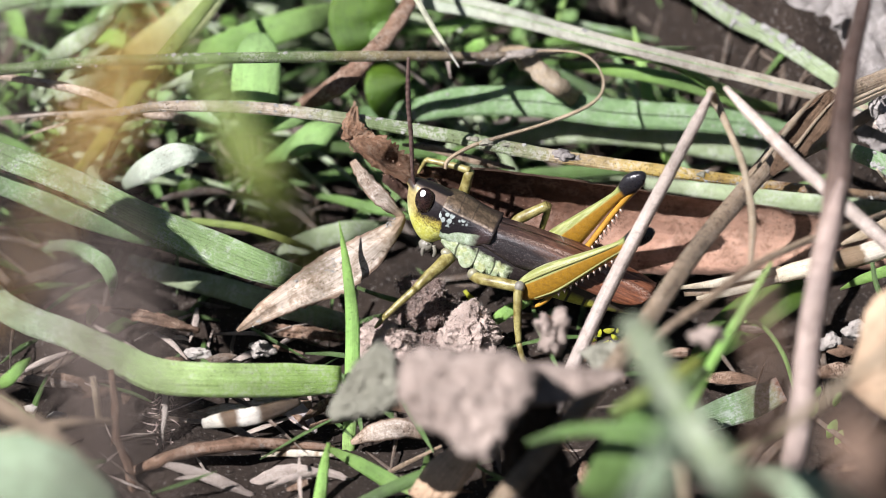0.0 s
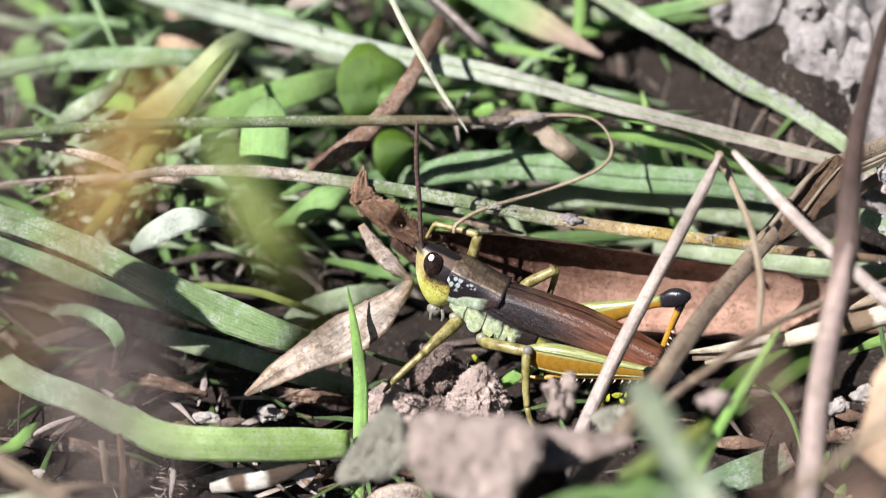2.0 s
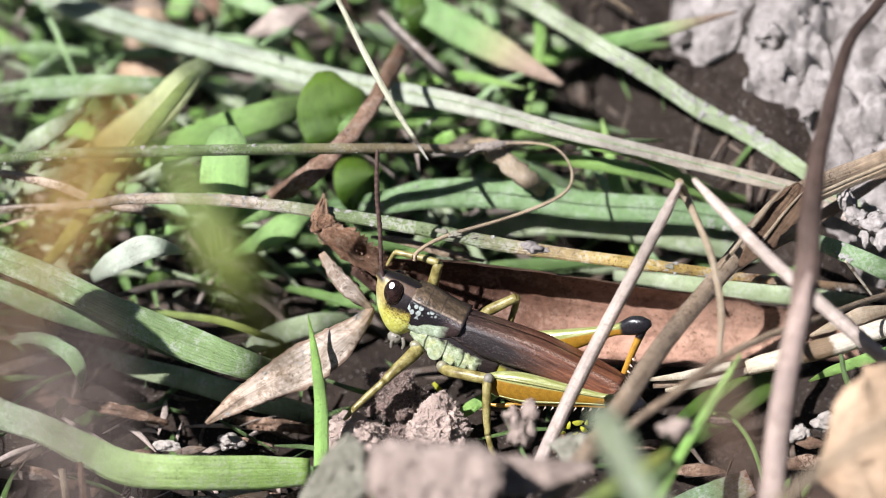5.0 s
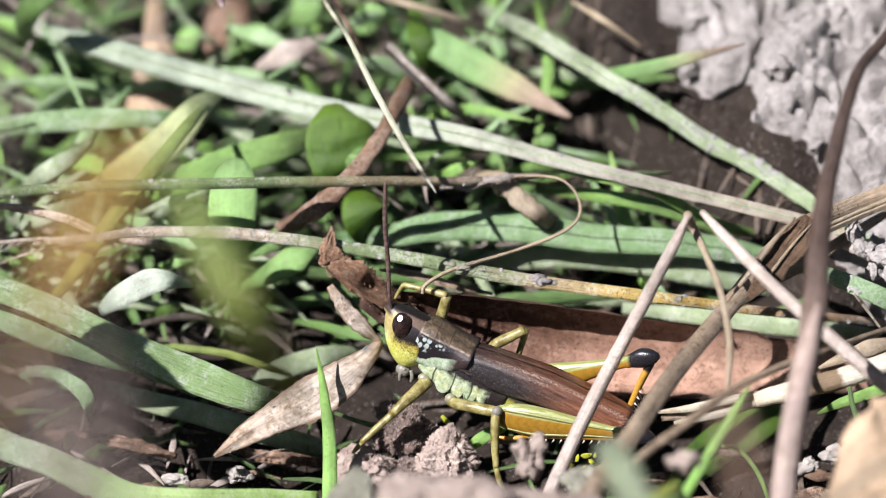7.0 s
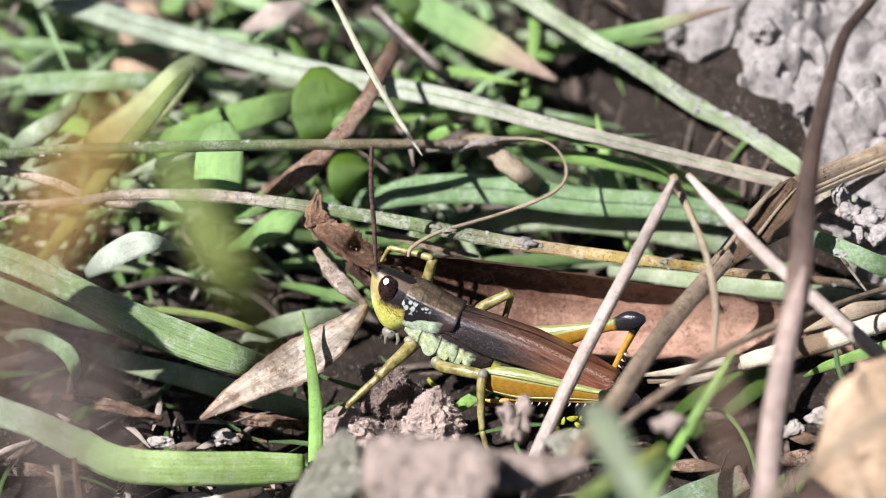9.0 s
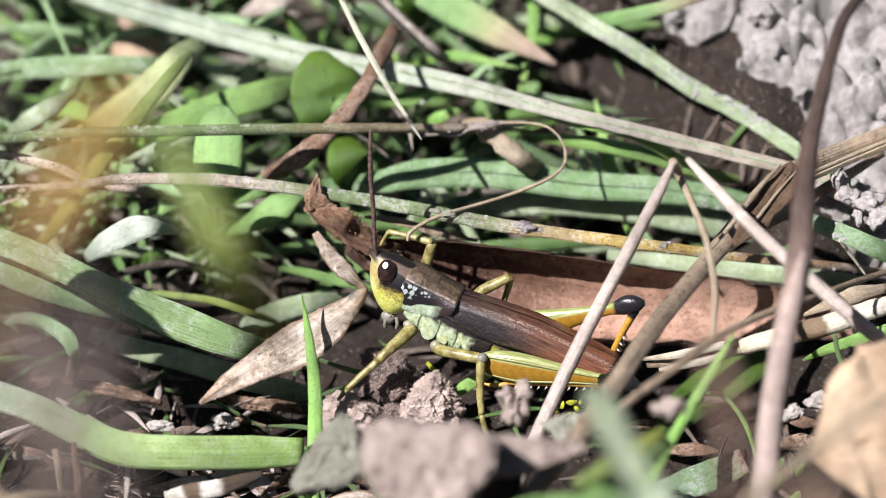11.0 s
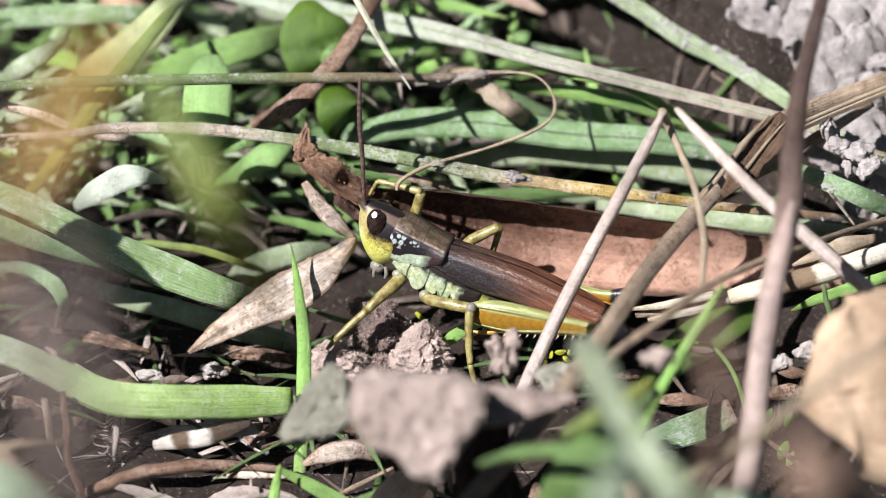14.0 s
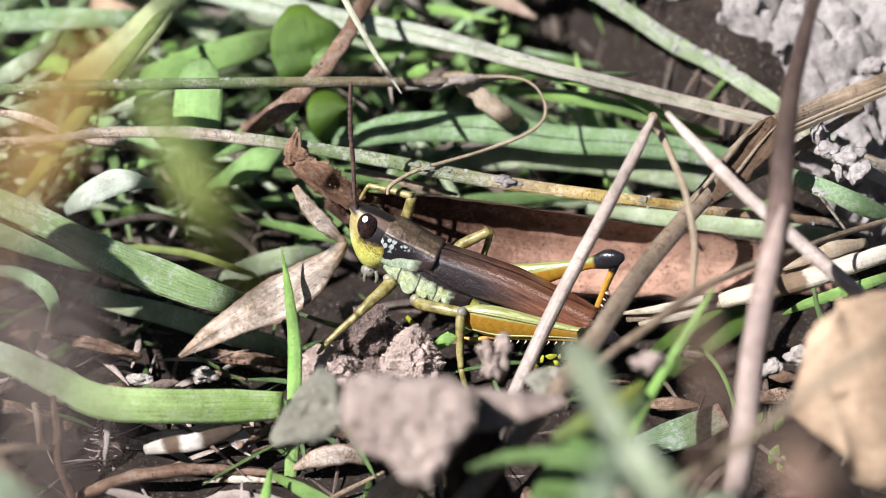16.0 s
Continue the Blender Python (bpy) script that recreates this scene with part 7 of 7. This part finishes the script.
def jumping_leg(side):
    thigh = link("hind_femur", loft([(0.5, 0.38, 0.55, -0.55), (-0.6, 0.58, 0.95, -1.05), (-2.2, 0.62, 1.08, -1.25), (-4.2, 0.52, 0.86, -1.0), (-6.2, 0.40, 0.58, -0.66), (-8.0, 0.30, 0.38, -0.42), (-8.8, 0.36, 0.48, -0.46), (-9.7, 0.50, 0.74, -0.64), (-10.4, 0.48, 0.62, -0.60), (-10.8, 0.34, 0.36, -0.42)], 24, 2.6), m_femur, hopper, "amber thigh with a pale green ridge and black knee")
    ridge = [(-0.2, 0.46 * side, 0.72), (-2.2, 0.52 * side, 0.72), (-4.5, 0.44 * side, 0.54), (-6.5, 0.34 * side, 0.36), (-8.3, 0.26 * side, 0.24)]
    link("ridge", tube(ridge, [0.08, 0.11, 0.10, 0.08, 0.05], 8), m_ridge, thigh, "pale green keel")
    ridge = [(-0.6, 0.50 * side, -0.72), (-2.4, 0.50 * side, -0.86), (-4.5, 0.42 * side, -0.66), (-6.5, 0.32 * side, -0.44), (-8.3, 0.26 * side, -0.30)]
    link("ridge", tube(ridge, [0.06, 0.10, 0.09, 0.07, 0.05], 8), m_ridge, thigh, "pale keel")
    shin = link("hind_tibia", tube([(-0.15, 0, 0.1), (0.3, 0, -0.1), (1.0, 0, -0.1), (3.0, 0, 0), (6.0, 0, 0), (8.6, 0, 0)], [0.34, 0.36, 0.28, 0.24, 0.24, 0.26]), m_tibia, thigh, "orange shin with a black base")
    bm = bmesh.new()
    for k in range(11):
        for e in (-1, 1):
            at = Vector((2.6 + k * 0.55, e * 0.14, -0.2))
            cone = bmesh.ops.create_cone(bm, segments=6, radius1=0.07, radius2=0.008, depth=0.5, cap_ends=True)
            bmesh.ops.transform(bm, matrix=Matrix.Translation(at + Vector((0.14, e * 0.05, -0.18))) @ Euler((radians(20 * e), radians(145), 0)).to_matrix().to_4x4(), verts=cone["verts"])
    bmesh.ops.scale(bm, vec=(MM, MM, MM), verts=bm.verts)
    tagged(link("spines", bm, m_spine, shin, "two rows of pale spines"), kind="stuff")
    link("foot", tube([(8.6, 0, 0), (9.2, 0, -0.25), (10.0, 0, -0.3), (10.6, 0, -0.2)], [0.2, 0.18, 0.16, 0.08], 8), m_tibia, shin)
    return thigh, shin


m_ridge = insect_material("pale_keel", lambda n, x, y, z, p: n.mix(n.noise(p, 0.6, 3), (0.15, 0.155, 0.045), (0.27, 0.28, 0.11)), 0.32, 0.5)
near_thigh, near_shin = jumping_leg(1)
far_thigh, far_shin = jumping_leg(-1)


def motions():
    """The song: the thighs strike up at the start and again at 14 s; between, they rest."""
    # seconds, thigh raised (degrees), shin opened (degrees)
    near = [(0.0, 56, 6), (0.033, 53, 6), (0.1, 21, 8), (0.2, 20.6, 8), (0.5, 20.6, 8), (4.2, 20.6, 8), (9.0, 20.6, 8), (13.5, 20.6, 8), (13.7, 20, 7), (13.9, 16.7, 6), (14.0, 21, 7), (14.1, 45.8, 8),
            (14.2, 41.5, 8), (14.3, 47, 8), (14.4, 61, 6), (14.5, 60.5, 6), (14.6, 52, 6), (14.7, 37.4, 9), (14.8, 29, 8), (14.9, 21, 8), (15.0, 20.6, 8), (16.0, 20.6, 8)]
    far = [(0.0, 69, 12), (0.033, 66, 13), (0.1, 38, 24), (0.2, 42, 40), (0.5, 42.3, 54), (4.2, 42.3, 54), (9.0, 42.3, 50), (13.5, 42.3, 44), (13.7, 41, 20), (13.8, 36, 14), (13.9, 25, 8), (14.0, 22, 8), (14.1, 34, 9),
           (14.2, 41.8, 10), (14.3, 46.8, 12), (14.4, 61.8, 12), (14.5, 69.5, 12), (14.6, 63, 12), (14.7, 60, 12), (14.8, 33, 16), (14.9, 38, 34), (15.0, 42, 48), (15.2, 42.3, 54), (16.0, 42.3, 54)]
    for thigh, shin, rows, side in ((near_thigh, near_shin, near, 1), (far_thigh, far_shin, far, -1)):
        walk(thigh, [(t, pose(-3.35 * MM, 2.2 * MM * side, -1.87 * MM, 0, a, 0)) for t, a, b in rows])
        walk(shin, [(t, pose(-THIGH * MM, 0, -0.15 * MM, 0, b, 0)) for t, a, b in rows])


motions()
